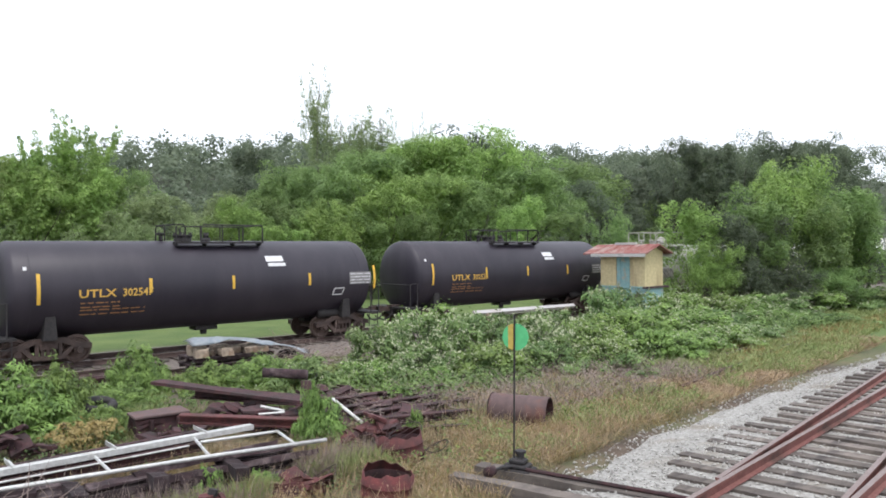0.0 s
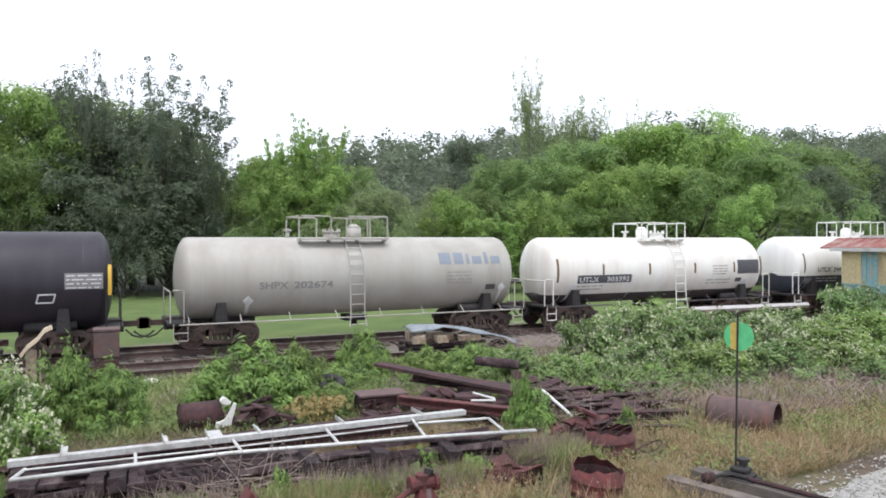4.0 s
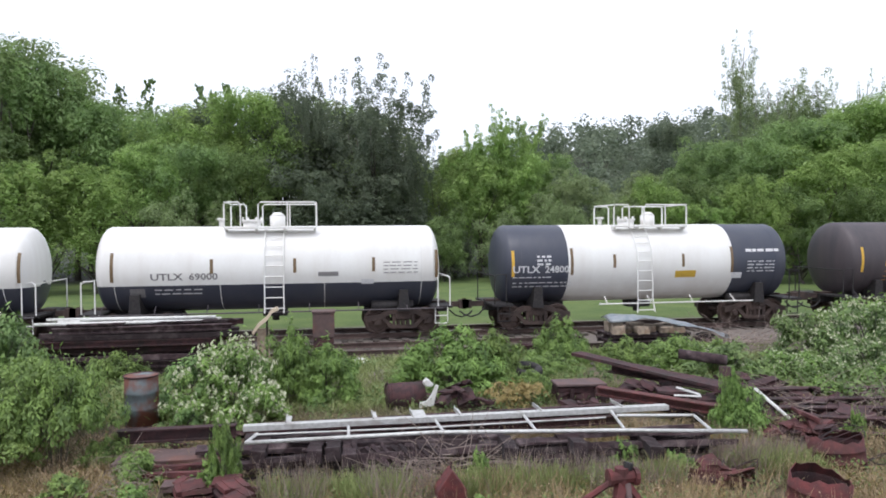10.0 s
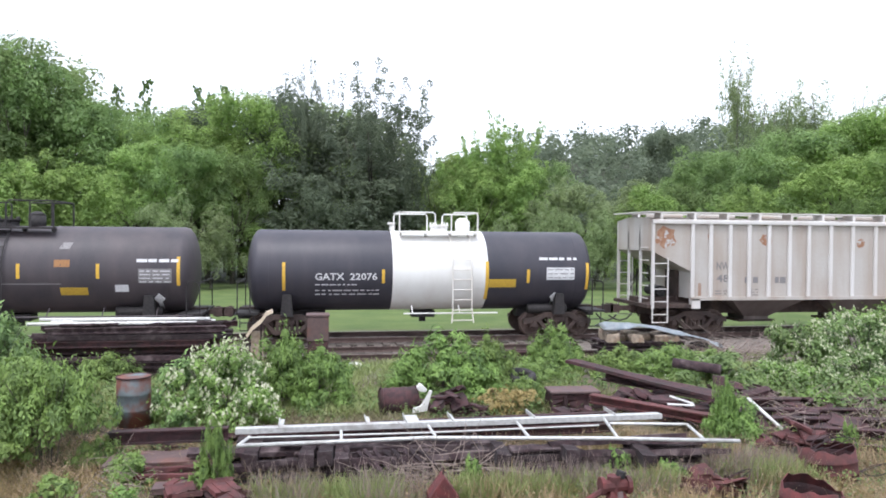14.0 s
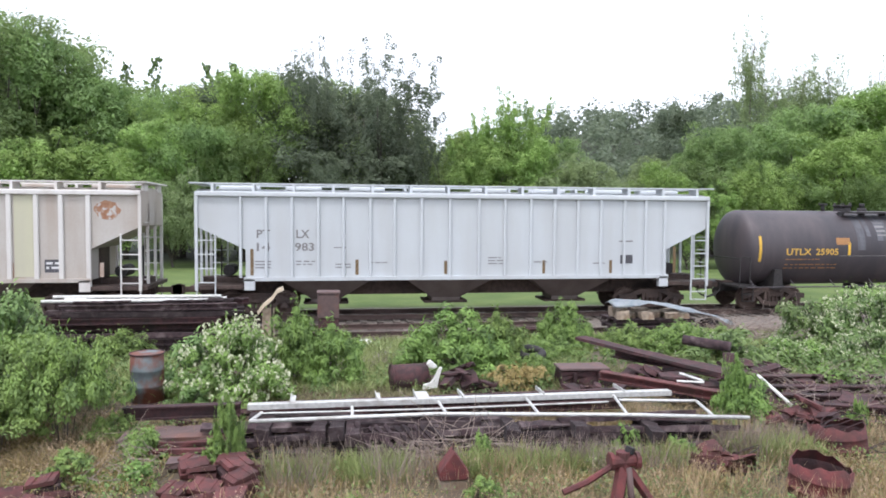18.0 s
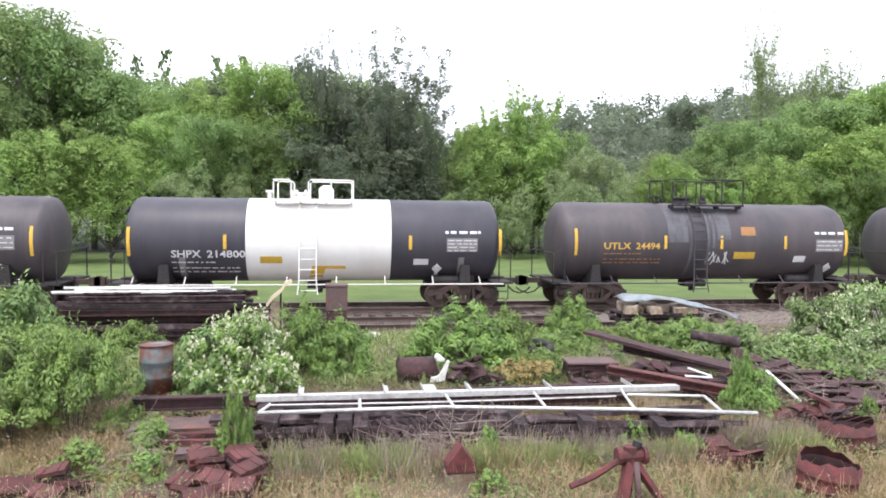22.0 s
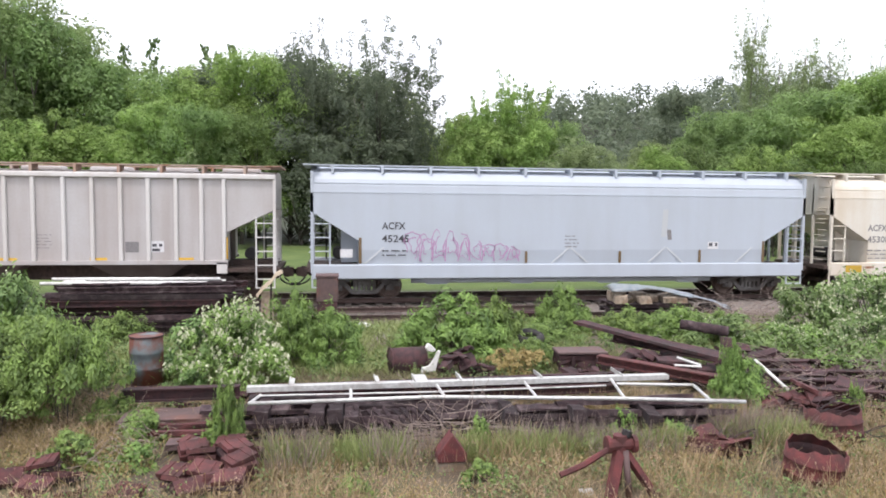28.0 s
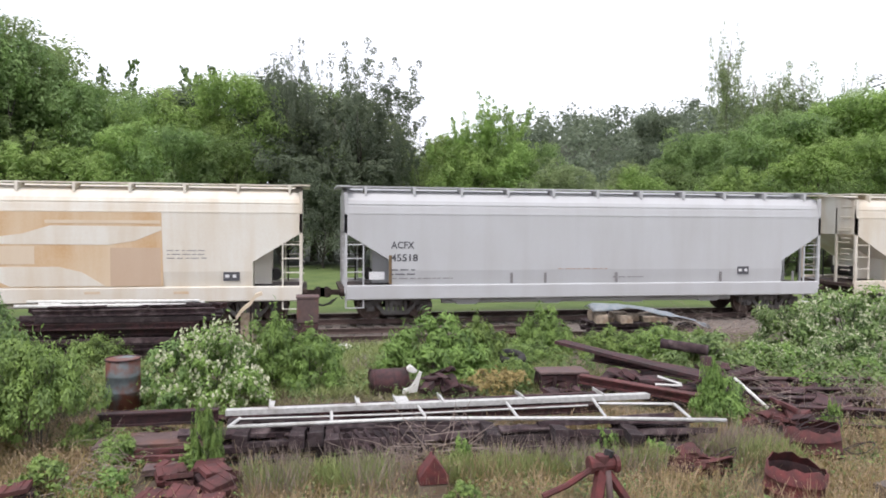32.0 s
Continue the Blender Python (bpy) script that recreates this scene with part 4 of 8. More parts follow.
tank_car(45.4, 57.85, 1.4, 2.27, "black tank car with a wide white band", [(45.4, 49.3, "slate", None, 0), (49.3, 54.0, "white", None, 0), (54.0, 57.85, "slate", None, 0)],
         simple_marks("SHPX", "214800", "white_letter", [45.72, 48.66, 54.63, 57.68], 2.25, "yellow", extra13, 47.0, 1.74, 0.24, 0.92, 1.2), "white", (50.15, 52.75, 0.62, 51.0), (51.0, 51.55, "white"), walk_rail=(45.5, 57.8, "dirtywhite"))


def extra14(t, m):
    t.decal(66.2 - m, 67.0 - m, 1.72, 1.96, M["orange"], "orange_placard", "orange rectangular placard")
    t.panel(69.35 - m, 70.4 - m, 1.98, 2.42, M["grey_letter"], M["white_letter"], 91, "white printed data block")
    t.bars(69.3 - m, 70.45 - m, 2.6, 1, M["white_letter"], 92, 0.1, 0.09)
    t.decal(68.55 - m, 69.0 - m, 1.6, 1.82, M["white_letter"], "stencil_box")
    t.decal(66.45 - m, 67.0 - m, 2.55, 2.85, M["dull_yellow"], "old_sticker", "faded tan sticker")
    rnd = random.Random(5)
    for k in range(9):
        x = 65.15 + 0.11 * k
        t.decal(x - m, x + 0.04 - m, 1.5 + rnd.uniform(0, 0.15), 1.85 + rnd.uniform(-0.1, 0.15), M["white_letter"], "graffiti_stroke", "pale sprayed stroke", rnd.uniform(-0.15, 0.15))
    for x, w, z in ((63.7, 0.75, 2.3), (64.5, 0.1, 1.1), (65.15, 0.12, 1.5), (65.35, 0.1, 2.1), (65.55, 0.5, 2.4)):
        t.decal(x - m, x + w - m, z, 3.62, M["washed"], "washed_streak", "grey washed streak below the hatch")
    diamond(t, 69.95 - m, 1.42)


tank_car(59.75, 70.9, 1.4, 2.27, "faded black tank car with yellow lettering and sprayed tags", [(59.75, 70.9, "charcoal", None, 0)],
         simple_marks("UTLX", "24494", "yellow_letter", [60.35, 63.6, 65.7, 68.15, 70.55], 2.3, "yellow", extra14, 61.35, 2.05, 0.23, 0.98, 0.88), "black", (64.0, 66.7, 0.85, 64.8), (64.62, 65.1, "charcoal"), dome="vent", walk_rail=(59.8, 70.8, "charcoal"))


def extra15(t, m):
    t.decal(80.35 - m, 81.15 - m, 1.88, 2.12, M["orange"], "orange_placard", "orange placard under sprayed paint")
    t.panel(82.4 - m, 83.5 - m, 1.9, 2.35, M["grey_letter"], M["white_letter"], 101, "white printed data block")
    t.bars(82.3 - m, 83.6 - m, 2.52, 1, M["white_letter"], 102, 0.1, 0.09)
    t.decal(81.9 - m, 82.3 - m, 1.6, 1.82, M["white_letter"], "stencil_box")
    rnd = random.Random(9)
    for k in range(12):
        x = 75.0 + 0.17 * k
        t.decal(x - m, x + 0.04 - m, 1.75 + rnd.uniform(0, 0.05), 1.98, M["white_letter"], "graffiti_stroke", "pale sprayed stroke", rnd.uniform(-0.15, 0.15))
    for k in range(11):
        x = 77.0 + 0.22 * k
        t.decal(x - m, x + 0.05 - m, 1.3 + rnd.uniform(0, 0.08), 1.6, M["grey_letter"], "graffiti_stroke", "brown sprayed stroke", rnd.uniform(-0.18, 0.18))
    diamond(t, 83.1 - m, 1.42)


tank_car(73.0, 84.35, 1.4, 2.25, "black tank car with a white band and graffiti", [(73.0, 76.95, "charcoal", None, 0), (76.95, 80.4, "white", None, 0), (80.4, 84.35, "charcoal", None, 0)],
         simple_marks("UTLX", "24893", "yellow_letter", [73.7, 79.0, 81.42, 83.7], 2.25, "yellow", extra15, 74.7, 2.05, 0.23, 0.98, 0.9), "white", (76.95, 79.8, 0.68, 77.9), (77.9, 78.5, "dirtywhite"), walk_rail=(77.0, 80.2, "white"))


def m16(t, m):
    for x, w in ((88.0, 0.55), (89.0, 0.55)):
        t.decal(x - m, x + w - m, 2.02, 2.3, M["lightgrey"], "patch", "grey painted patch")
        t.bars(x + 0.06 - m, x + w - 0.05 - m, 2.1, 1, M["grey_letter"], int(x), 0.1, 0.14)
    for x in (88.0, 89.0, 89.9):
        t.decal(x - m, x + 0.55 - m, 1.55, 1.85, M["lightgrey"], "patch", "grey painted patch")
        t.bars(x + 0.06 - m, x + 0.5 - m, 1.63, 1, M["grey_letter"], int(x * 2), 0.1, 0.14)
    t.shape([(92.85 - m, 1.85), (93.15 - m, 1.6), (93.45 - m, 1.85), (93.15 - m, 2.1)], M["grey_letter"], "stencil_diamond", "dark painted diamond")
    t.decal(98.35 - m, 98.75 - m, 1.62, 1.95, M["grey_letter"], "data_panel", "dark data panel")
    t.decal(99.1 - m, 99.5 - m, 1.62, 1.98, M["white_letter"], "data_panel", "white data panel")
    t.bars(99.15 - m, 99.45 - m, 1.8, 2, M["dark_letter"], 3, 0.15, 0.09)
    t.bars(95.6 - m, 96.2 - m, 2.15, 5, M["grey_letter"], 4, 0.1, 0.02)
    t.bars(90.5 - m, 91.1 - m, 1.95, 3, M["grey_letter"], 6, 0.1, 0.02)
    t.decal(87.62 - m, 87.74 - m, 1.4, 2.6, M["yellow"], "reflector", "faded yellow strip")
    t.decal(101.35 - m, 101.45 - m, 1.4, 2.1, M["yellow"], "reflector", "faded yellow strip")
    for x in (91.9, 94.7, 97.3, 99.9):
        t.decal(x - m, x + 0.5 - m, 1.37, 1.45, M["yellow"], "reflector", "faded yellow strip")


ribbed_hopper(86.1, 102.95, "warm grey ribbed covered hopper with pale posts", "warmgrey", "rib",
              [87.55, 88.24, 88.96, 89.77, 90.59, 91.46, 92.29, 93.16, 94.08, 94.9, 95.7, 96.57, 97.4, 98.23, 99.05, 99.88, 100.65, 101.34], (89.9, 93.9, 98.7), m16, "rust_streak", 0.06)


def smooth_hopper(at0, at1, label, body, marks, truck="grey", sill=None):
    """A round-shouldered hopper with plain sides and a deep side sill."""
    mid, L, W, top = (at0 + at1) / 2, (at1 - at0) / 2, 1.55, 4.2
    car = thing("covered_hopper", (mid, TRACK_Y, 0), label, "hopper car", "freight cars of the train")
    CARS.append((car, mid))
    bm = fresh()
    # cross-section bulges slightly and turns in at the shoulder
    prof = [(-W + 0.05, 1.2), (-W, 1.7), (-W, 3.55), (-W + 0.03, 3.8), (-W + 0.1, 4.0), (-W + 0.25, top), (-W * 0.5, top + 0.17), (0, top + 0.22)]
    prof = prof + [(-y, z) for y, z in prof[-2::-1]]

    def low(z):
        return 0.0 if z >= 2.95 else (1.55 * (2.95 - z) / 0.95 if z > 2.0 else 1.55)
    zs = []
    for (y0, z0), (y1, z1) in zip(prof, prof[1:]):
        zs.append((y0, z0))
        for zc in sorted((2.0, 2.95), reverse=z1 < z0):
            if min(z0, z1) < zc < max(z0, z1):
                f = (zc - z0) / (z1 - z0)
                zs.append((y0 + f * (y1 - y0), zc))
    zs.append(prof[-1])
    a = [bm.verts.new((-L + low(z), y, z)) for y, z in zs]
    b = [bm.verts.new((L - low(z), y, z)) for y, z in zs]
    n = len(zs)
    for k in range(n):
        bm.faces.new((a[k], a[(k + 1) % n], b[(k + 1) % n], b[k]))
    half = n // 2
    for v, flip in ((a, False), (b, True)):
        for k in range(half):
            q = [v[k], v[n - 1 - k], v[n - 2 - k], v[k + 1]]
            q = list(dict.fromkeys(q))
            if len(q) > 2:
                bm.faces.new(q if flip else q[::-1])
    part("body", bm, M[body], car, "plain curved steel sides")
    for z in (3.56, 3.86):
        for y in (-W + (0.002 if z < 3.6 else 0.045),):
            block("seam", (-L + 0.05, L - 0.05, y - 0.012, y + 0.02, z, z + 0.025), M[body], car)
    for y0, y1 in ((-W - 0.03, -W + 0.12), (W - 0.12, W + 0.03)):
        block("side_sill", (-L + (0.05), L - 0.05, y0, y1, 0.74, 1.22), M[sill or body], car, "deep pressed side sill", 0.03)
    for y in (-1.0, 1.0):
        block("running_board", (-L - 0.05, L + 0.05, y - 0.26, y + 0.26, top + 0.24, top + 0.28), M[body], car, "steel roof walkway")
    x = -L + 0.7
    while x < L:
        for s in (-1, 1):
            bm = fresh()
            prism(bm, [(x - 0.03, top - 0.02), (x + 0.03, top - 0.02), (x + 0.05, top + 0.25), (x - 0.05, top + 0.25)], min(s * 1.38, s * 0.8), max(s * 1.38, s * 0.8))
            part("board_bracket", bm, M[body], car)
        x += 1.62
    for s in (-1, 1):
        block("end_board", (s * L - 0.25, s * L + 0.25, -W + 0.02, W - 0.02, top + 0.24, top + 0.28), M[body], car)
        for k in range(7):
            bar("end_rung", [(s * (L + 0.04), -W + 0.2, 1.6 + k * 0.4), (s * (L + 0.04), -W + 0.7, 1.6 + k * 0.4)], 0.02, M[body], car, "", 5)
        end_frame(car, s * L, s, M[body], top + 0.05, W)
        bm = fresh()
        prism(bm, [(s * (L - 1.0), 1.2), (s * (L - 1.0), 2.35), (s * (L - 1.55), 2.0), (s * (L - 1.55), 1.2)], -0.5, 0.5)
        part("end_bulkhead", bm, M[body], car)
        add_truck(car, s * (L - 1.75), truck)
        add_coupler(car, s * (L + 0.1), s)
    for u in (-0.52, -0.18, 0.18, 0.52):
        bm = fresh()
        x = u * L
        prism(bm, [(x - 0.9, 1.2), (x + 0.9, 1.2), (x + 0.35, 0.5), (x - 0.35, 0.5)], -1.1, 1.1)
        part("discharge_bay", bm, M[body], car, "sloped discharge chute")
    bar("discharge_pipe", [(-L * 0.62, -1.0, 0.62), (L * 0.62, -1.0, 0.62)], 0.09, M[body], car, "long pale discharge pipe", 10)
    s = Side(car, -W)
    s.sill = Side(car, -W - 0.03)
    marks(s, mid)
    return car


def hopper_print(number, x, z, ink="dark_letter"):
    def go(t, m):
        t.word("ACFX", x - m, z + 0.42, 0.24, 0.78, M[ink])
        t.word(number, x - m, z, 0.24, 0.9, M[ink])
        t.bars(x - m, x + 0.8 - m, z - 0.3, 2, M[ink], 5, 0.14)
    return go


def m17(t, m):
    hopper_print("45245", 106.35, 1.95, "dark_letter")(t, m)
    # sprayed tag: loose purple loops that spell nothing
    rnd = random.Random(17)
    for k in range(9):
        cx, h = 107.35 + k * 0.43 - m, (0.92, 0.8, 0.86, 0.8, 0.84, 0.6, 0.5, 0.52, 0.4)[k]
        cz, w = 1.42 + h * 0.5 + rnd.uniform(-0.03, 0.03), 0.25 if k < 5 else 0.2
        for turn in range(2):
            bm = fresh()
            a0 = rnd.uniform(0, 6.28)
            ring = []
            for i in range(19):
                a = a0 + rnd.uniform(4.4, 5.2) * i / 18
                f0 = (1 - 0.42 * turn) * (1 + 0.22 * math.sin(3 * a + k) + 0.12 * math.sin(5 * a))
                ring.append([bm.verts.new((cx + 0.06 * turn + (w * f0 + g) * math.cos(a), t.y - 0.008 - 0.002 * turn, cz + (h * 0.5 * f0 + g) * math.sin(a))) for g in (-0.018, 0.018)])
            for p, q in zip(ring, ring[1:]):
                bm.faces.new((p[0], p[1], q[1], q[0]))
            part("graffiti_loop", bm, M["purple"], t.car, "purple sprayed loop")
        t.decal(cx + w - 0.02, cx + w + 0.02, 1.32, 1.32 + h * 0.8, M["purple"], "graffiti_stroke", "purple sprayed stroke", rnd.uniform(-0.25, 0.25))
    for x, h in ((105.6, 0.85), (111.2, 0.4), (114.55, 0.4), (117.52, 0.45), (119.95, 0.75)):
        t.decal(x - m, x + 0.09 - m, 1.25, 1.25 + h, M["brown_mark"], "reflector", "brown reflector strip")
    for x in (105.75, 112.1, 115.6, 118.9):
        t.decal(x - m, x + 0.08 - m, 1.24, 1.78, M["rib_blue"], "chevron", "pale painted chevron", 0.62)
        if 106 < x < 118:
            t.decal(x + 1.3 - m, x + 1.38 - m, 1.24, 1.78, M["rib_blue"], "chevron", "pale painted chevron", -0.62)
    t.decal(117.86 - m, 118.26 - m, 1.72, 1.98, M["white_letter"], "data_panel", "white data panel")
    t.bars(117.9 - m, 118.22 - m, 1.82, 1, M["dark_letter"], 8, 0.1, 0.12)
    t.bars(112.6 - m, 113.1 - m, 2.15, 4, M["grey_letter"], 9, 0.12, 0.03)
    t.decal(116.1 - m, 116.3 - m, 2.15, 3.1, M["lightgrey"], "scuff", "grey scuff mark", 0.05)
    t.decal(116.35 - m, 116.5 - m, 2.05, 2.4, M["grey_letter"], "scuff", "dark scuff mark", -0.04)
    t.decal(105.0 - m, 105.4 - m, 1.45, 1.72, M["white_letter"], "placard_board", "white placard board")


smooth_hopper(104.05, 121.6, "pale blue-grey smooth hopper with purple graffiti", "bluegrey", m17)


def m18(t, m):
    hopper_print("45308", 124.15, 1.95, "grey_letter")(t, m)
    # tan overspray with cream swooshes left bare
    t.shape([(127.0 - m, 1.24), (135.7 - m, 1.24), (135.65 - m, 3.55), (127.0 - m, 3.55)], M["tan_patch"], "overspray", "tan overspray panel")
    t.sw = Side(t.car, t.y - 0.007)
    for pts in ([(127.48, 1.74), (129.76, 1.74), (130.72, 1.58), (131.3, 1.27), (134.0, 1.27), (133.33, 1.7), (132.66, 1.87), (127.48, 1.87)],
                [(128.11, 2.58), (134.1, 2.54), (134.88, 2.67), (135.65, 3.0), (135.65, 3.11), (132.46, 3.13), (131.69, 2.88), (130.72, 2.75), (128.11, 2.75)]):
        t.sw.shape([(x - m, z) for x, z in pts], M["hopper_white"], "swoosh", "cream curved stripe")
    for x0, x1, z0, z1 in ((128.65, 129.1, 2.85, 3.45), (130.35, 130.6, 2.9, 3.5), (132.3, 135.6, 3.2, 3.3), (130.8, 132.0, 1.95, 2.5)):
        t.sw.decal(x0 - m, x1 - m, z0, z1, M["tan_pale"], "faded_patch", "paler faded patch")
    for x0, x1, z0, z1 in ((134.15, 135.62, 1.27, 2.45), (127.5, 130.2, 1.27, 1.6)):
        t.sw.decal(x0 - m, x1 - m, z0, z1, M["tan_dust"], "faded_patch", "dull pinkish faded patch")
    for x, z in ((124.0, 1.0), (127.0, 1.05), (130.2, 1.02), (133.4, 1.02), (136.0, 1.0)):
        t.sill.decal(x - m, x + 0.45 - m, z, z + 0.08, M["rust_patch"] if x < 128 else M["tan_patch"], "sill_mark", "rust mark on the sill")
    t.sill.decal(123.3 - m, 123.95 - m, 0.86, 1.12, M["orange"], "sill_mark", "orange paint mark")
    t.decal(137.5 - m, 138.0 - m, 1.4, 1.68, M["dark_letter"], "data_panel", "dark data panel")
    t.bars(137.55 - m, 137.95 - m, 1.5, 1, M["white_letter"], 8, 0.1, 0.1)
    t.bars(135.8 - m, 137.0 - m, 2.35, 3, M["grey_letter"], 9, 0.12, 0.025)
    t.bars(124.2 - m, 125.9 - m, 1.36, 1, M["grey_letter"], 10, 0.12, 0.03)


smooth_hopper(122.65, 139.95, "cream smooth hopper with faded tan overspray", "hopper_white", m18)


def m19(t, m):
    hopper_print("45518", 142.82, 2.0)(t, m)
    t.bars(142.82 - m, 144.9 - m, 1.42, 1, M["grey_letter"], 11, 0.12, 0.03)
    t.decal(142.75 - m, 142.85 - m, 1.25, 2.2, M["brown_mark"], "reflector", "brown reflector strip")
    for x in (146.9, 150.7, 154.7, 157.6, 148.1):
        t.decal(x - m, x + 0.09 - m, 1.25, 1.6, M["grey_letter"], "reflector", "dark reflector strip")
    t.decal(155.4 - m, 155.85 - m, 1.5, 1.78, M["dark_letter"], "data_panel", "dark data panel")
    t.bars(155.45 - m, 155.8 - m, 1.6, 1, M["white_letter"], 8, 0.1, 0.1)
    t.bars(148.6 - m, 150.4 - m, 1.72, 1, M["dull_yellow"], 12, 0.12, 0.02)
    t.bars(150.6 - m, 151.8 - m, 1.42, 1, M["grey_letter"], 13, 0.12, 0.03)
    t.decal(142.1 - m, 142.6 - m, 1.4, 1.66, M["white_letter"], "placard_board", "white placard board")


smooth_hopper(141.3, 158.75, "pale grey smooth covered hopper", "plaingrey", m19)
smooth_hopper(160.25, 177.7, "pale weathered grey smooth covered hopper", "hopper_white", lambda t, m: hopper_print("45402", 162.0, 2.0)(t, m))

# ---- ground and tracks ----


def zone(n, l, axis, lo, hi, wobble=0.5, scale=0.8):
    """A soft mask that rises from lo to hi along one axis of the world, with an uneven edge."""
    tc = n.new("ShaderNodeTexCoord")
    sep = n.new("ShaderNodeSeparateXYZ")
    l.new(tc.outputs["Object"], sep.inputs[0])
    nz = noise_node(n, l, scale, 5)
    ad = n.new("ShaderNodeMath")
    ad.operation = "MULTIPLY_ADD"
    l.new(nz, ad.inputs[0])
    ad.inputs[1].default_value = wobble
    l.new(sep.outputs[axis], ad.inputs[2])
    mr = n.new("ShaderNodeMapRange")
    mr.inputs["From Min"].default_value, mr.inputs["From Max"].default_value = lo + wobble / 2, hi + wobble / 2
    l.new(ad.outputs[0], mr.inputs["Value"])
    return mr.outputs[0]


def ground_material():
    m, n, l, p = nodes_of("yard_ground")
    dirt = mixed(n, l, ramp(n, l, noise_node(n, l, 1.4, 6), 0.35, 0.65), (0.11, 0.08, 0.056), (0.06, 0.045, 0.034))
    weeds = mixed(n, l, ramp(n, l, noise_node(n, l, 3.0, 6), 0.4, 0.6), (0.1, 0.105, 0.045), (0.15, 0.115, 0.07))
    near = mixed(n, l, ramp(n, l, noise_node(n, l, 0.35, 4), 0.4, 0.6), dirt, weeds)
    lawn = mixed(n, l, ramp(n, l, noise_node(n, l, 0.6, 6), 0.35, 0.65), (0.075, 0.12, 0.028), (0.115, 0.16, 0.042))
    grit = mixed(n, l, ramp(n, l, noise_node(n, l, 9.0, 6), 0.35, 0.65), (0.24, 0.21, 0.18), (0.12, 0.1, 0.09))
    near = mixed(n, l, zone(n, l, 0, 22.0, 32.0, 4.0, 0.3), near, lawn)
    c = mixed(n, l, zone(n, l, 1, 17.0, 19.0, 3.0, 0.4), near, grit)
    c = mixed(n, l, zone(n, l, 1, 27.6, 28.4, 1.0), c, lawn)
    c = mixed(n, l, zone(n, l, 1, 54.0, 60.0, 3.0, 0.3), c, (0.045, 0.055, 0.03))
    l.new(c, p.inputs["Base Color"])
    p.inputs["Roughness"].default_value = 0.95
    b = n.new("ShaderNodeBump")
    b.inputs["Strength"].default_value = 0.5
    b.inputs["Distance"].default_value = 0.06
    l.new(noise_node(n, l, 7.0, 8), b.inputs["Height"])
    l.new(b.outputs[0], p.inputs["Normal"])
    return m


def ground_height(x, y):
    """Level in the yard; a low bank under the near track; wooded hills beyond."""
    z = -0.12 + 0.05 * noise.noise((x * 0.4, y * 0.4, 0))
    if 17 < y < 30:
        z -= 0.1 * min(1, (y - 17) / 3)
    if y > 30:
        z -= 0.1
    if y > 75:
        f = min(1.0, (y - 75) / 135)
        ridge = np.interp(x, (-300, -60, 10, 30, 45, 64, 93, 112, 147, 250, 323, 500), (20, 14, 12, 14, 19, 25, 28.5, 30.5, 34, 40, 45, 54))
        z += ridge * f * f * (3 - 2 * f) * (1 + 0.12 * noise.noise((x * 0.012, y * 0.012, 3)))
    track = 5.05 + 0.084 * (x - 9.5) - 0.7
    d = y - track
    if x > -40 and d < 2.6:
        z += 0.16 * min(1, (2.6 - d) / 0.8) * min(1, max(0, (x + 5) / 12))
    return z


def build_ground():
    xs = np.concatenate([np.linspace(-900, -40, 30)[:-1], np.arange(-40, 70, 1.0), np.linspace(70, 900, 32)])
    ys = np.concatenate([np.linspace(-900, -20, 14)[:-1], np.arange(-20, 40, 0.8), np.linspace(40, 300, 40), np.linspace(330, 1400, 12)])
    vs = [(x, y, ground_height(x, y)) for y in ys for x in xs]
    nx = len(xs)
    fs = [(j * nx + i, j * nx + i + 1, (j + 1) * nx + i + 1, (j + 1) * nx + i) for j in range(len(ys) - 1) for i in range(nx - 1)]
    me = bpy.data.meshes.new("ground")
    me.from_pydata(vs, [], fs)
    me.polygons.foreach_set("use_smooth", [True] * len(fs))
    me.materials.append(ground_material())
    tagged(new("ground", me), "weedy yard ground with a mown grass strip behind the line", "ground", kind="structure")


build_ground()

RAIL_SECTION = [(-0.07, 0), (0.07, 0), (0.07, 0.015), (0.012, 0.035), (0.012, 0.115), (0.036, 0.125), (0.036, 0.16), (-0.036, 0.16), (-0.036, 0.125), (-0.012, 0.115), (-0.012, 0.035), (-0.07, 0.015)]


def rail(name, pts, parent, top, paint="rail"):
    """A rail of true section along a line; top is the height of its head."""
    bm = fresh()
    rings = []
    pts = [Vector((x, y, 0)) for x, y in pts]
    for i, p in enumerate(pts):
        d = (pts[min(i + 1, len(pts) - 1)] - pts[max(i - 1, 0)]).normalized()
        side = Vector((d.y, -d.x, 0))
        rings.append([bm.verts.new(p + side * u + Vector((0, 0, top - 0.16 + v))) for u, v in RAIL_SECTION])
    n = len(RAIL_SECTION)
    for a, b in zip(rings, rings[1:]):
        for k in range(n):
            f = bm.faces.new((a[k], a[(k + 1) % n], b[(k + 1) % n], b[k]))
            f.material_index = 1 if k == 6 else 0
    bm.faces.new(rings[0])
    bm.faces.new(rings[-1][::-1])
    bmesh.ops.recalc_face_normals(bm, faces=bm.faces)
    ob = new(name, finish(name, bm, [M[paint], M["railhead"]]))
    ob.parent = parent
    return ob


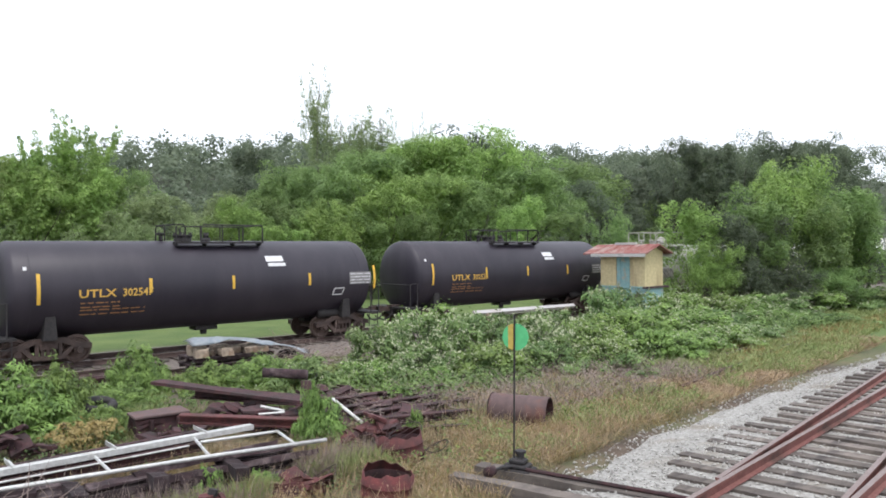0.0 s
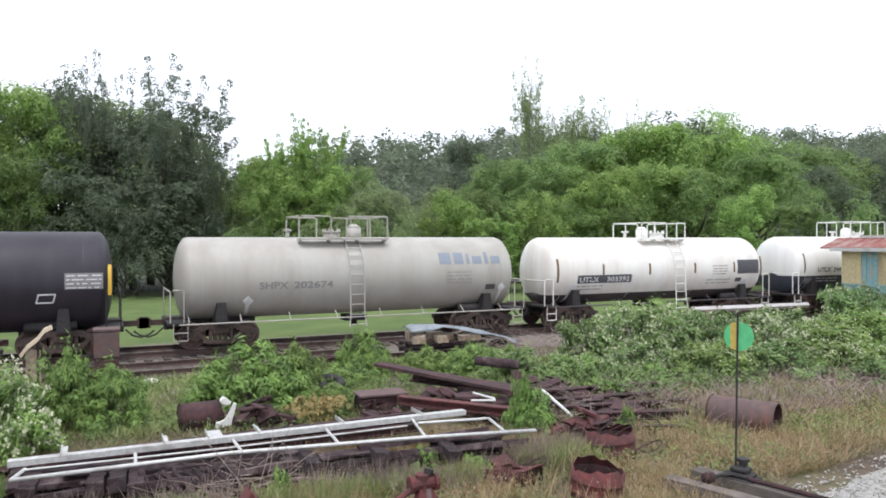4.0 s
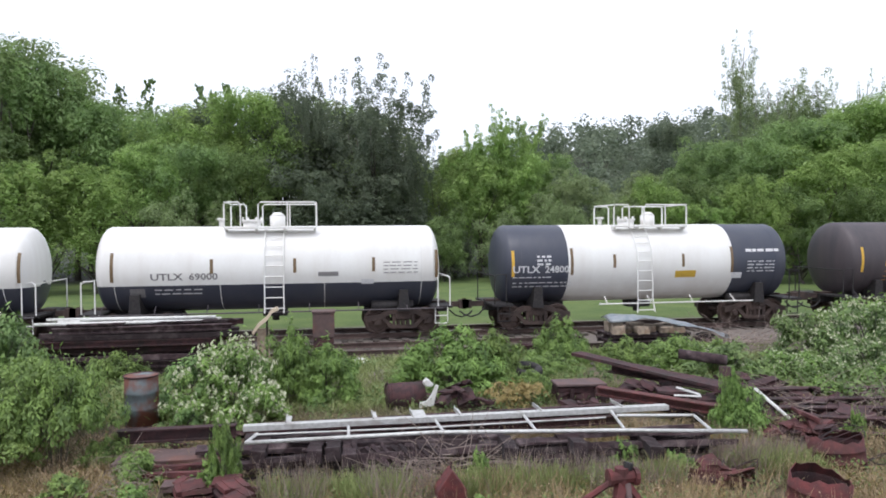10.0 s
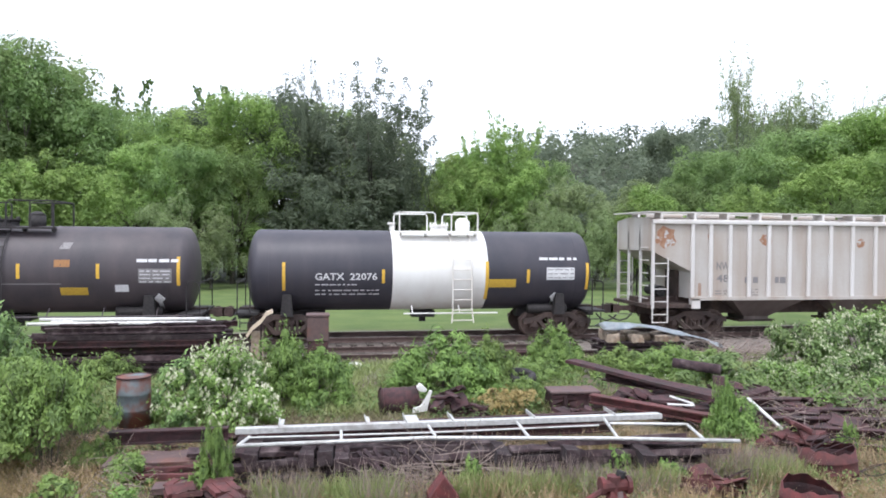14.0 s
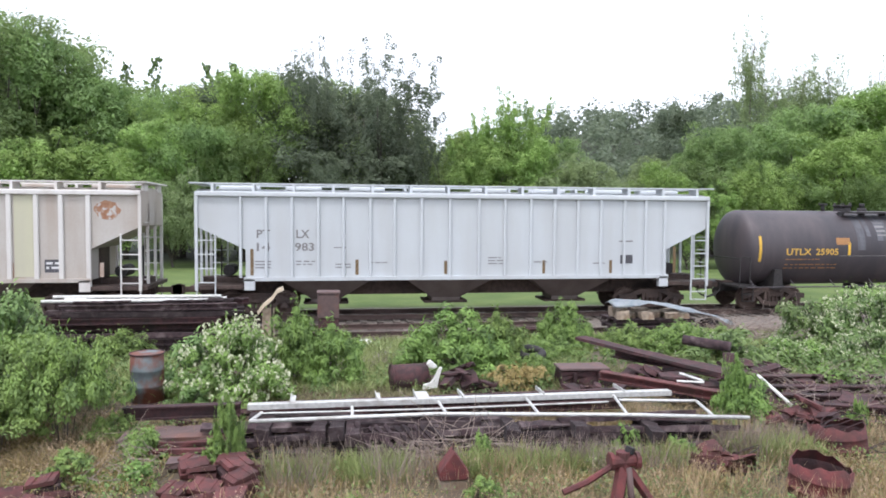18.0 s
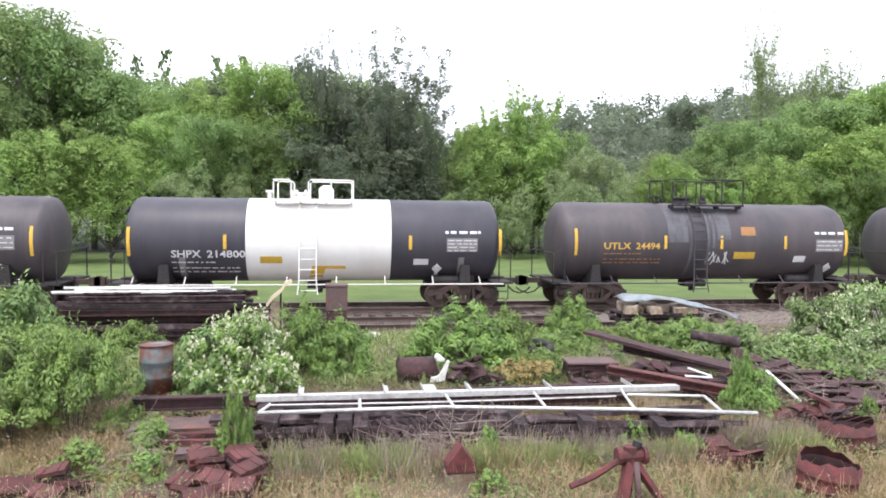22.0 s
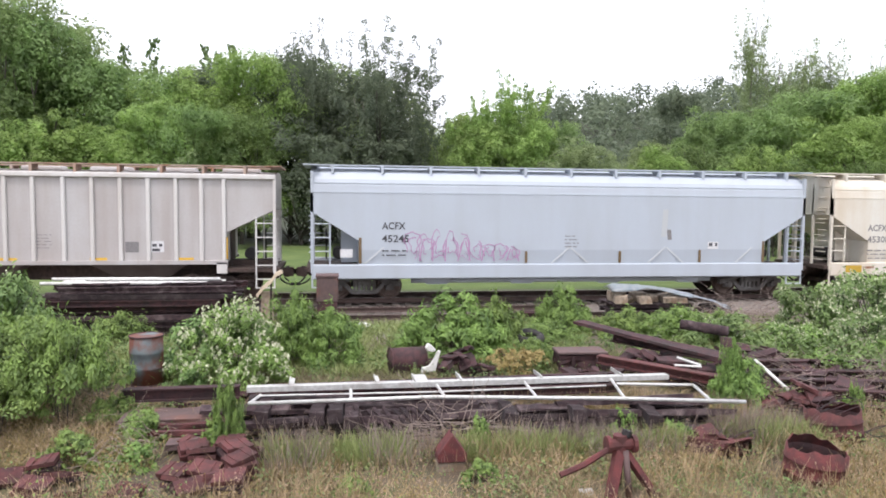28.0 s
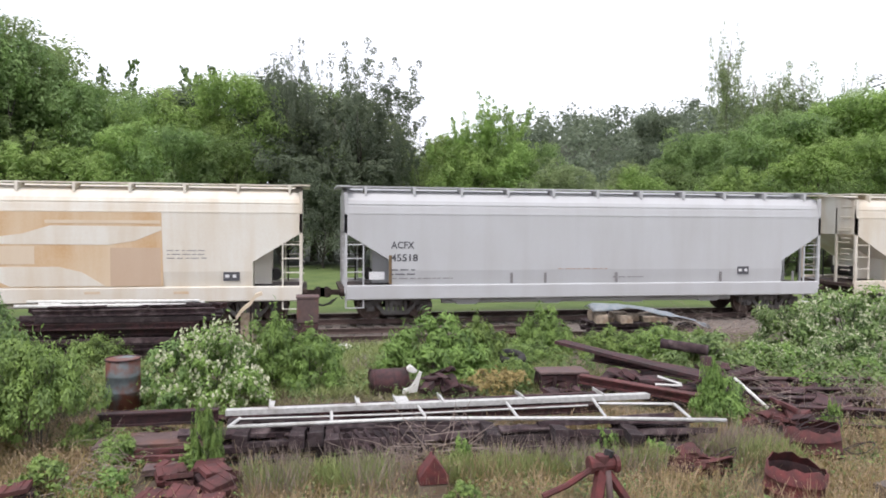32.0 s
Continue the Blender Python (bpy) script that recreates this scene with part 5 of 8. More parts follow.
def tie_mesh(length=2.6, seed=0):
    rnd = random.Random(seed)
    bm = fresh()
    box(bm, -0.11, 0.11, -length / 2, length / 2, -0.17, 0)
    bmesh.ops.subdivide_edges(bm, edges=[e for e in bm.edges if abs(e.verts[0].co.y - e.verts[1].co.y) > 1], cuts=4)
    for v in bm.verts:
        v.co += Vector((rnd.uniform(-0.012, 0.012), rnd.uniform(-0.03, 0.03), rnd.uniform(-0.012, 0.008)))
    return finish("tie", bm, M["tie"])


TIES = [tie_mesh(2.6, k) for k in range(4)]


def straight_track(name, y, x0, x1, top, label, near):
    tr = thing(name, (0, 0, 0), label, "railway track")
    tr["kind"] = "structure"
    for s in (-0.7535, 0.7535):
        rail("rail", [(x, y + s) for x in np.linspace(x0, x1, 12)], tr, top, "dull_rail")
    rnd = random.Random(y)
    far = []
    x = x0
    while x < x1:
        if near[0] < x < near[1]:
            t = new("tie", rnd.choice(TIES))
            t.parent = tr
            t.matrix_basis = pose(x + rnd.uniform(-0.04, 0.04), y + rnd.uniform(-0.08, 0.08), top - 0.165, 0, 0, rnd.uniform(-1.5, 1.5))
        else:
            far.append(x)
        x += 0.52
    bm = fresh()
    for x in far:
        box(bm, x - 0.11, x + 0.11, y - 1.3, y + 1.3, top - 0.33, top - 0.165)
    tagged(part("far_ties", bm, M["tie"], tr), kind="stuff")
    return tr


straight_track("main_track", TRACK_Y, -420, 420, 0.0, "rusty main line rails on old ties", (-16, 48))
straight_track("siding_track", 21.9, -60, 8.4, -0.02, "rusty overgrown siding rails on rotten ties", (-14, 8.4))

# ---- plants ----
M["leaf"] = foliage("mid_green_leaves", (0.125, 0.2, 0.072), (0.31, 0.43, 0.155), 0.008, 0.16, 0.5, 0.3, 0.8)
M["leaf_light"] = foliage("fresh_green_leaves", (0.165, 0.265, 0.075), (0.41, 0.56, 0.175), 0.008, 0.12, 0.5, 0.3, 0.8)
M["leaf_dark"] = foliage("dark_green_leaves", (0.1, 0.13, 0.088), (0.205, 0.25, 0.155), 0.008, 0.15, 0.5, 0.3, 0.8)
M["leaf_far"] = foliage("distant_woodland", (0.125, 0.16, 0.11), (0.215, 0.265, 0.165), 0.0, 0.0, 0.5, 0.3, 0.12)
M["leaf_grey"] = foliage("grey_green_leaves", (0.17, 0.225, 0.105), (0.34, 0.42, 0.19), 0.008, 0.14, 0.5, 0.3, 0.8)
M["leaf_bush"] = foliage("bush_leaves", (0.042, 0.088, 0.018), (0.28, 0.42, 0.1), 0.01, 0.13, 0.18, 0.45, 2.6)
M["leaf_dull"] = foliage("bramble_leaves", (0.055, 0.108, 0.03), (0.255, 0.38, 0.12), 0.01, 0.15, 0.22, 0.45, 2.2)
M["leaf_straw"] = foliage("straw_leaves", (0.22, 0.165, 0.055), (0.43, 0.34, 0.13), 0.01, 0.12, 0.2)
M["blossom"] = surface("cream_blossom", (0.55, 0.56, 0.4), (0.42, 0.45, 0.28), 0.8, grain=9, bump=0)
M["grass"] = foliage("mixed_grass", (0.1, 0.1, 0.05), (0.36, 0.32, 0.175), 0.0, 0.0, 0.25)
M["dry_grass"] = foliage("dry_grass", (0.18, 0.12, 0.07), (0.54, 0.41, 0.24), 0.0, 0.0, 0.2)
M["lawn_grass"] = foliage("pale_green_grass", (0.17, 0.215, 0.07), (0.37, 0.42, 0.17), 0.0, 0.0, 0.25)
M["dry_stem"] = foliage("dead_stems", (0.16, 0.12, 0.1), (0.34, 0.27, 0.23), 0.0, 0.0, 0.0)
M["seed"] = foliage("pinkish_seed_heads", (0.24, 0.15, 0.1), (0.56, 0.42, 0.29), 0.0, 0.0, 0.15)


def quads_mesh(name, co, material):
    """co: n x 4 x 3 corners. One leaf-like quad each."""
    n = len(co)
    me = bpy.data.meshes.new(name)
    me.vertices.add(4 * n)
    me.vertices.foreach_set("co", np.asarray(co, dtype=np.float32).ravel())
    me.loops.add(4 * n)
    me.loops.foreach_set("vertex_index", np.arange(4 * n, dtype=np.int32))
    me.polygons.add(n)
    me.polygons.foreach_set("loop_start", np.arange(0, 4 * n, 4, dtype=np.int32))
    me.update(calc_edges=True)
    me.materials.append(material)
    return me


def leaf_quads(rng, at, normal, size, slim=0.55):
    """Pointed leaves at the places given, each with its own turn."""
    n = len(at)
    normal = normal / (np.linalg.norm(normal, axis=1, keepdims=True) + 1e-9)
    t = rng.normal(size=(n, 3))
    t -= normal * (t * normal).sum(1, keepdims=True)
    t /= np.linalg.norm(t, axis=1, keepdims=True) + 1e-9
    b = np.cross(normal, t)
    s = np.asarray(size).reshape(-1, 1)
    droop = -normal * s * 0.12
    return np.stack([at - t * s * 0.55, at + b * s * slim * 0.5 + t * s * 0.05, at + t * s * 0.6 + droop, at - b * s * slim * 0.5 + t * s * 0.05], 1)


def clumps(rng, centres, radii, per, size, up=0.5, flat=0.8):
    """Loose sprays of leaves round many points; each spray leans its own way."""
    at, no, sz = [], [], []
    for c, r in zip(centres, radii):
        d = rng.normal(size=(per, 3))
        axis = rng.normal(size=3)
        axis /= np.linalg.norm(axis)
        off = d * r * 0.5 * np.array([1, 1, flat]) + axis * rng.normal(size=(per, 1)) * r * 0.45
        at.append(c + off)
        no.append(off / r * 0.6 + np.array([0, -0.12, up]) + rng.normal(size=(per, 3)) * 0.42)
        sz.append(rng.uniform(0.55, 1.3, per) * size)
    return np.concatenate(at), np.concatenate(no), np.concatenate(sz)


def trunk_mesh(name, rng, h, r, limbs, spread, top, material=None):
    """A tapered trunk that forks into limbs."""
    bm = fresh()
    pts = [(rng.normal() * 0.03 * k, rng.normal() * 0.03 * k, h * k / 5) for k in range(6)]
    tube(bm, [Vector(p) + Vector((0, 0, -0.2 if i == 0 else 0)) for i, p in enumerate(pts)], r, 7, r * 0.55)
    for k in range(limbs):
        a = 2 * math.pi * k / limbs + rng.uniform(-0.4, 0.4)
        z0 = h * rng.uniform(0.35, 0.98)
        e = np.array([math.cos(a) * spread * rng.uniform(0.5, 0.95), math.sin(a) * spread * rng.uniform(0.5, 0.95), h + (top - h) * rng.uniform(0.25, 0.9)])
        s = np.array([0, 0, z0])
        mid = s + (e - s) * 0.5 + np.array([math.cos(a), math.sin(a), 0.2]) * 0.3
        tube(bm, [Vector(s), Vector(mid), Vector(e)], r * 0.45, 5, r * 0.08)
    return finish(name, bm, material or M["bark"], True)


def shells(rng, centres, radii, per, size, up=0.6, rough=0.14, squash=0.8):
    """Leaves over the outside of many small domes, so that every dome has a lit top and a shaded foot."""
    k = len(centres)
    d = rng.normal(size=(k, per, 3))
    d[..., 2] += 0.45
    d /= np.linalg.norm(d, axis=2, keepdims=True)
    R = np.asarray(radii)[:, None, None]
    off = d * R * rng.uniform(0.84, 1.1, (k, per, 1)) * np.array([1, 1, squash])
    at = np.asarray(centres)[:, None, :] + off
    no = d * 0.75 + np.array([0, -0.1, up]) + rng.normal(size=d.shape) * rough
    sz = rng.uniform(0.6, 1.3, (k, per)) * size
    return at.reshape(-1, 3), no.reshape(-1, 3), sz.ravel()


def plume(rng, foot, tip, n, r0, r1):
    """Places along one upright branch, thinner towards its tip."""
    f = np.linspace(0, 1, n)[:, None]
    mid = (foot + tip) / 2 + rng.normal(size=3) * 0.25
    c = foot * (1 - f) ** 2 + 2 * mid * f * (1 - f) + tip * f ** 2
    return c + rng.normal(size=c.shape) * (0.07 + 0.12 * (1 - f)), r0 + (r1 - r0) * f[:, 0]


def crown_mesh(seed, kind, material):
    """Crowns 10 m high and about 8 m wide; scaled to each tree."""
    rng = np.random.default_rng(seed)
    if kind in ("broad", "far", "shrub", "slim"):
        if kind == "slim":
            k, ax, mid, rr, leaf, per, subs = 16, np.array([1.8, 1.8, 6.2]), 1.8, (0.9, 1.6), 0.19, 66, 11
        elif kind == "shrub":
            k, ax, mid, rr, leaf, per, subs = 17, np.array([3.5, 3.5, 5.8]), 1.8, (1.2, 2.1), 0.2, 70, 12
        else:
            k, ax, mid, rr, leaf, per, subs = 17, np.array([2.9, 2.9, 3.2]), 5.7, (1.0, 1.8), 0.165, 80, 12
            if kind == "far":
                leaf, per, subs = 0.2, 54, 12
        u = rng.normal(size=(k, 3))
        u /= np.linalg.norm(u, axis=1, keepdims=True)
        if kind in ("shrub", "slim"):
            u[:, 2] = np.abs(u[:, 2])
        lobe = u * rng.uniform(0.45, 1.0, (k, 1)) ** 0.5 * ax + np.array([0, 0, mid])
        lobe[:, :2] *= 1.0 + 0.2 * np.sin(lobe[:, 2:3] * 1.3 + seed)
        c, r = [], []
        for q in lobe:
            R = rng.uniform(*rr)
            for j in range(subs):
                d = rng.normal(size=3)
                d[2] = d[2] * 0.8 + 0.35
                d /= np.linalg.norm(d)
                c.append(q + d * R * rng.uniform(0.6, 1.0) * np.array([1.0, 1.0, 0.8]))
                r.append(R * rng.uniform(0.24, 0.46))
        at, no, sz = shells(rng, np.array(c), np.array(r), per, leaf)
        # a few sprigs that break the outline
        a2, n2, s2 = clumps(rng, np.array(c)[::5] + rng.normal(size=(len(c[::5]), 3)) * 0.35, np.array(r)[::5] * 0.9, 12, leaf * 0.8, 0.6)
        at, no, sz = np.concatenate([at, a2]), np.concatenate([no, n2]), np.concatenate([sz, s2])
    else:
        # upright branches set with tufts, over a denser skirt
        c, r = [], []
        n, wide, foot, low, r0, r1, skirt, per, leaf, step, twigs = {"feather": (17, 3.9, 1.2, 8.6, 0.5, 0.2, 120, 52, 0.105, 20, 4), "spire": (0, 1.3, 1.0, 7.6, 0.42, 0.12, 30, 30, 0.13, 20, 4),
                                                                     "airy": (15, 2.5, 1.6, 7.6, 0.55, 0.16, 70, 40, 0.12, 22, 4), "wisp": (10, 1.5, 3.2, 8.0, 0.34, 0.15, 0, 22, 0.085, 22, 5)}[kind]
        for i in range(n):
            a, w = 2.4 * i + rng.uniform(-0.3, 0.3), wide * ((i + 0.5) / n) ** 0.6
            tip = np.array([w * math.cos(a), w * math.sin(a), rng.uniform(low, 10.1) - w * 0.34])
            base = np.array([tip[0] * 0.35, tip[1] * 0.35, foot + rng.uniform(0, 1.2)])
            cc, rad = plume(rng, base, tip, step, r0, r1)
            c.append(cc), r.append(rad * rng.uniform(0.7, 1.2, len(rad)))
            for j in range(twigs):
                f = rng.integers(step // 3, step - 4)
                t2 = cc[f] + np.array([rng.normal() * 0.7, rng.normal() * 0.7, rng.uniform(0.4, 1.1)])
                c2, rad2 = plume(rng, cc[f], t2, 7, rad[f] * 0.8, r1 * 0.9)
                c.append(c2), r.append(rad2)
        if kind == "spire":
            # whorls of short rising branches round one leader
            for z in np.arange(2.0, 10.0, 0.7):
                for q in range(5):
                    a, w = q * 1.257 + z * 2.1 + rng.uniform(-0.3, 0.3), ((10.2 - z) * 0.3 + 0.15) * rng.uniform(0.6, 1.15)
                    tip = np.array([w * math.cos(a), w * math.sin(a), z + 0.15 + 0.45 * w])
                    cc, rad = plume(rng, np.array([0, 0, z - 0.15]), tip, 6, 0.1, 0.07)
                    c.append(cc), r.append(rad)
        if skirt:
            a, w = rng.uniform(0, 6.28, skirt), (wide + 0.5) * rng.uniform(0.1, 1.0, skirt) ** 0.6
            c.append(np.stack([w * np.cos(a), w * np.sin(a), rng.uniform(0.4, 6.4, skirt) * (1 - w / (wide * 2.4))], 1))
            r.append(rng.uniform(0.5, 0.9, skirt))
        at, no, sz = shells(rng, np.concatenate(c), np.concatenate(r), per, leaf, 0.5, 0.3, 0.9)
    at[:, 2] *= 10.0 / np.percentile(at[:, 2], 99.8)
    return quads_mesh("crown", leaf_quads(rng, at, no, sz, 0.6), material)


RNG = np.random.default_rng(5)
CROWNS = {}
for mat in ("leaf", "leaf_light", "leaf_dark", "leaf_grey"):
    for kind in ("broad", "far", "shrub", "slim"):
        CROWNS[mat, kind] = [crown_mesh(100 + k, kind, M[mat]) for k in range(3 if kind == "broad" else 2)]
CROWNS["leaf_dark", "feather"] = [crown_mesh(7, "feather", M["leaf_dark"])]
CROWNS["leaf_light", "airy"] = [crown_mesh(8, "airy", M["leaf_light"]), crown_mesh(11, "airy", M["leaf_light"])]
CROWNS["leaf", "spire"] = [crown_mesh(12, "spire", M["leaf"]), crown_mesh(13, "spire", M["leaf"])]
CROWNS["leaf_grey", "wisp"] = [crown_mesh(9, "wisp", M["leaf_grey"]), crown_mesh(10, "wisp", M["leaf_grey"])]
M["twig"] = surface("pale_twig_bark", (0.24, 0.22, 0.19), (0.16, 0.15, 0.13), 0.9, grain=10, bump=0.3)
TRUNKS = {"broad": trunk_mesh("trunk", np.random.default_rng(1), 4.2, 0.22, 9, 3.2, 8.0), "shrub": trunk_mesh("trunk", np.random.default_rng(2), 1.5, 0.14, 8, 3.0, 6.0),
          "spire": trunk_mesh("trunk", np.random.default_rng(3), 7.0, 0.1, 5, 0.8, 8.5), "feather": trunk_mesh("trunk", np.random.default_rng(4), 5.0, 0.2, 9, 2.2, 7.5),
          "airy": trunk_mesh("trunk", np.random.default_rng(5), 4.0, 0.11, 7, 1.7, 8.0, M["twig"]), "wisp": trunk_mesh("trunk", np.random.default_rng(6), 9.4, 0.045, 9, 1.4, 9.6, M["twig"])}
TRUNKS["far"] = TRUNKS["broad"]
TREE_LABEL = {("leaf", "broad"): "leafy green broadleaf tree at the wood's edge", ("leaf_light", "broad"): "fresh yellow-green broadleaf tree in the wood", ("leaf_dark", "broad"): "dark green broadleaf tree in the wood",
              ("leaf_grey", "broad"): "grey-green broadleaf tree in the wood", ("leaf", "shrub"): "dense green thicket shrub before the trees", ("leaf_light", "shrub"): "bright green thicket shrub before the trees",
              ("leaf_dark", "shrub"): "dark green thicket shrub before the trees", ("leaf_dark", "feather"): "tall dark tree with feathery upright branches", ("leaf_grey", "wisp"): "tall thin tree with sparse foliage",
              ("leaf", "spire"): "slim pointed green tree among broadleaf trees", ("leaf_light", "airy"): "airy light green young tree with upright branches",
              ("leaf_grey", "shrub"): "pale green thicket shrub before the trees"}
for mat in ("leaf", "leaf_light", "leaf_dark", "leaf_grey"):
    TREE_LABEL[mat, "far"] = TREE_LABEL[mat, "broad"]


def tree(mat, kind, x, y, h, w, rz=None, pick=None):
    """w: the crown's width against the usual one for its height."""
    t = thing("shrub" if kind == "shrub" else "tree", (x, y, ground_height(x, y) - 0.1), TREE_LABEL[mat, kind], "shrub" if kind == "shrub" else "tree", "wood behind the line")
    slim = kind == "shrub" and w < 0.78
    meshes = CROWNS[mat, "slim" if slim else kind]
    w = w * 1.75 if slim else w
    part("trunk", TRUNKS[kind], None, t)
    part("crown", meshes[int(RNG.integers(len(meshes))) if pick is None else pick], None, t)
    s = h / 10.0
    t.matrix_basis = pose(x, y, ground_height(x, y) - 0.1, 0, 0, RNG.uniform(0, 360) if rz is None else rz) @ Matrix.Diagonal((s * w, s * w, s, 1))
    return t


# how high the wood stands over the horizon, by the way one looks
AZ = [-40, -24, -22, -19.6, -17.4, -15, -12, -10, -6, -3, 0, 4, 6.3, 7.5, 8.4, 9.7, 12, 16, 17.5, 22, 26, 29, 31, 34, 39.7, 43.4, 47.3, 50, 55.7, 59, 63.7, 69, 73, 80]
EL = [12.6, 13.4, 13.0, 12.2, 10.8, 10.0, 9.2, 8.8, 9.8, 10.8, 11.0, 9.6, 6.6, 5.2, 5.2, 6.4, 7.0, 7.0, 5.2, 4.4, 4.6, 6.0, 7.2, 7.8, 8.7, 9.5, 8.0, 7.0, 6.4, 7.2, 7.4, 7.0, 6.1, 6.0]


def wood():
    for row, (y, step, share, loose, kinds) in enumerate(((71, 6.0, 1.0, 0.07, (("leaf", "far"), ("leaf_dark", "far"), ("leaf", "far"), ("leaf_grey", "far"))),
                                                          (63, 6.6, 0.74, 0.2, (("leaf", "broad"), ("leaf_light", "broad"), ("leaf_light", "broad"), ("leaf", "broad"))),
                                                          (57, 6.0, 0.4, 0.25, (("leaf_light", "shrub"), ("leaf", "shrub"), ("leaf_dark", "shrub"), ("leaf_light", "shrub"))))):
        x = -52 + row * 1.7
        while x < (200, 190, 105)[row]:
            xx, yy = x + RNG.uniform(-1.5, 1.5), y + RNG.uniform(-2.4, 2.4)
            az = math.degrees(math.atan2(xx, yy))
            el = np.interp(az, AZ, EL)
            h = (math.hypot(xx, yy) * math.tan(radians(el)) + 3.4) * share * RNG.uniform(1 - loose, 1 + loose * 0.8)
            mat, kind = kinds[int(RNG.integers(len(kinds)))]
            if az > 46 and row < 2:
                mat = ("leaf_dark", "leaf", "leaf_dark")[int(RNG.integers(3))]
            w = RNG.uniform(0.9, 1.2) * (1.05 if h > 11 else 1.35)
            if not (row == 2 and (-9 < az < -3.5 or -1 < az < 6 or az < -14)):
                tree(mat, kind, xx, yy, h, w)
            x += step * RNG.uniform(0.8, 1.2) * (1 + max(0, x - 50) / 60)


def stand(mat, kind, az, el, d, w, rz=None, pick=None):
    """A tree that reaches up to el degrees over the horizon, seen from the yard."""
    return tree(mat, kind, d * math.sin(radians(az)), d * math.cos(radians(az)), d * math.tan(radians(el)) + 3.4, w, rz, pick)


wood()
# the dark tree with upright branches, and dark growth at its foot
stand("leaf_dark", "feather", 4.2, 13.5, 57, 0.86, 40)
stand("leaf_dark", "feather", -0.4, 13.3, 60, 0.42, 140)
stand("leaf_dark", "feather", 6.6, 9.6, 56, 0.5, 220)
stand("leaf_dark", "broad", -2.8, 12.2, 66, 0.62, 30, 1)
stand("leaf_dark", "broad", 1.8, 10.5, 62, 0.9, 200, 2)
stand("leaf_dark", "shrub", 4.0, 6.2, 54.5, 0.75, 10)
stand("leaf_dark", "shrub", -2.0, 6.6, 56, 0.7, 70)
stand("leaf_dark", "shrub", 1.2, 4.2, 53.5, 0.9, 150)
# the green slope of crowns beside it
for mat, az, el, d, w, pick in (("leaf", -22.2, 13.7, 64, 0.85, 0), ("leaf", -19.7, 12.8, 63, 0.7, 1), ("leaf", -17.3, 11.4, 65, 0.75, 2), ("leaf", -25.5, 13.6, 62, 1.0, 2), ("leaf", -14.6, 9.9, 62, 0.8, 0), ("leaf_light", -11.2, 9.3, 62, 0.9, 1),
                                ("leaf_light", -8.2, 9.7, 63, 0.8, 2), ("leaf_light", -5.2, 11.0, 62, 0.8, 0), ("leaf_light", -13.2, 7.4, 57, 0.85, 1), ("leaf", -9.6, 7.0, 56, 0.8, 0), ("leaf", -6.4, 7.2, 57, 0.8, 2)):
    stand(mat, "broad", az, el, d, w, None, pick)
stand("leaf_light", "shrub", -19.4, 6.2, 50, 0.62, 33, 1)
stand("leaf_light", "shrub", -16.2, 5.4, 49.5, 0.62, 133, 0)
stand("leaf_light", "shrub", -21.8, 5.4, 50, 0.6, 73, 0)
stand("leaf", "shrub", -24.8, 8.0, 55, 0.7, 12, 0)
stand("leaf_grey", "shrub", -11.5, 3.6, 52, 0.9, 80)
stand("leaf_grey", "shrub", -8.0, 2.6, 52, 0.9, 20)
for az, el, d, w in ((-12.5, 11.4, 75, 0.62), (-8.9, 11.2, 75, 0.6), (-8.0, 10.8, 75, 0.5), (-7.0, 11.4, 75, 0.62), (-14.4, 10.8, 75, 0.6)):
    stand("leaf", "spire", az, el, d, w)
# young pale trees and the low light green before the hill
for az, el, d, w in ((13.4, 9.9, 60, 0.75), (15.9, 9.4, 61, 0.7), (11.4, 7.6, 58, 0.8)):
    stand("leaf_light", "airy", az, el, d, w)
for mat, az, el, d, w, pick in (("leaf_light", 9.6, 6.9, 60, 0.8, 0), ("leaf_light", 12.4, 6.8, 58, 0.9, 1), ("leaf_light", 15.4, 7.2, 59, 0.85, 2), ("leaf", 17.6, 6.4, 62, 0.8, 0), ("leaf_grey", 19.8, 5.0, 57, 1.15, 1), ("leaf_dark", 27.4, 8.4, 84, 0.72, 0),
                                ("leaf_dark", 24.5, 6.2, 82, 0.8, 2), ("leaf", 29.4, 7.2, 70, 0.9, 1), ("leaf", 32.4, 7.6, 66, 1.0, 2), ("leaf", 35.2, 7.9, 64, 1.1, 0), ("leaf_light", 38.6, 8.8, 66, 1.1, 1), ("leaf_light", 41.4, 9.2, 67, 0.9, 0),
                                ("leaf_light", 43.6, 9.9, 68, 1.0, 2), ("leaf_light", 46.0, 8.8, 68, 0.95, 1), ("leaf_light", 36.8, 6.4, 58, 1.1, 2), ("leaf_light", 40.6, 6.2, 58, 1.1, 0), ("leaf", 44.2, 6.2, 59, 1.1, 1), ("leaf", 48.4, 6.6, 66, 1.1, 0),
                                ("leaf_dark", 59.3, 8.3, 110, 0.7, 0), ("leaf_dark", 61.8, 7.9, 114, 0.8, 1), ("leaf_dark", 63.9, 8.5, 112, 0.75, 2), ("leaf_dark", 66.4, 7.7, 118, 0.8, 0), ("leaf_dark", 69.0, 7.9, 114, 0.75, 1), ("leaf_dark", 71.0, 7.0, 116, 0.8, 2)):
    stand(mat, "broad", az, el, d, w, None, pick)
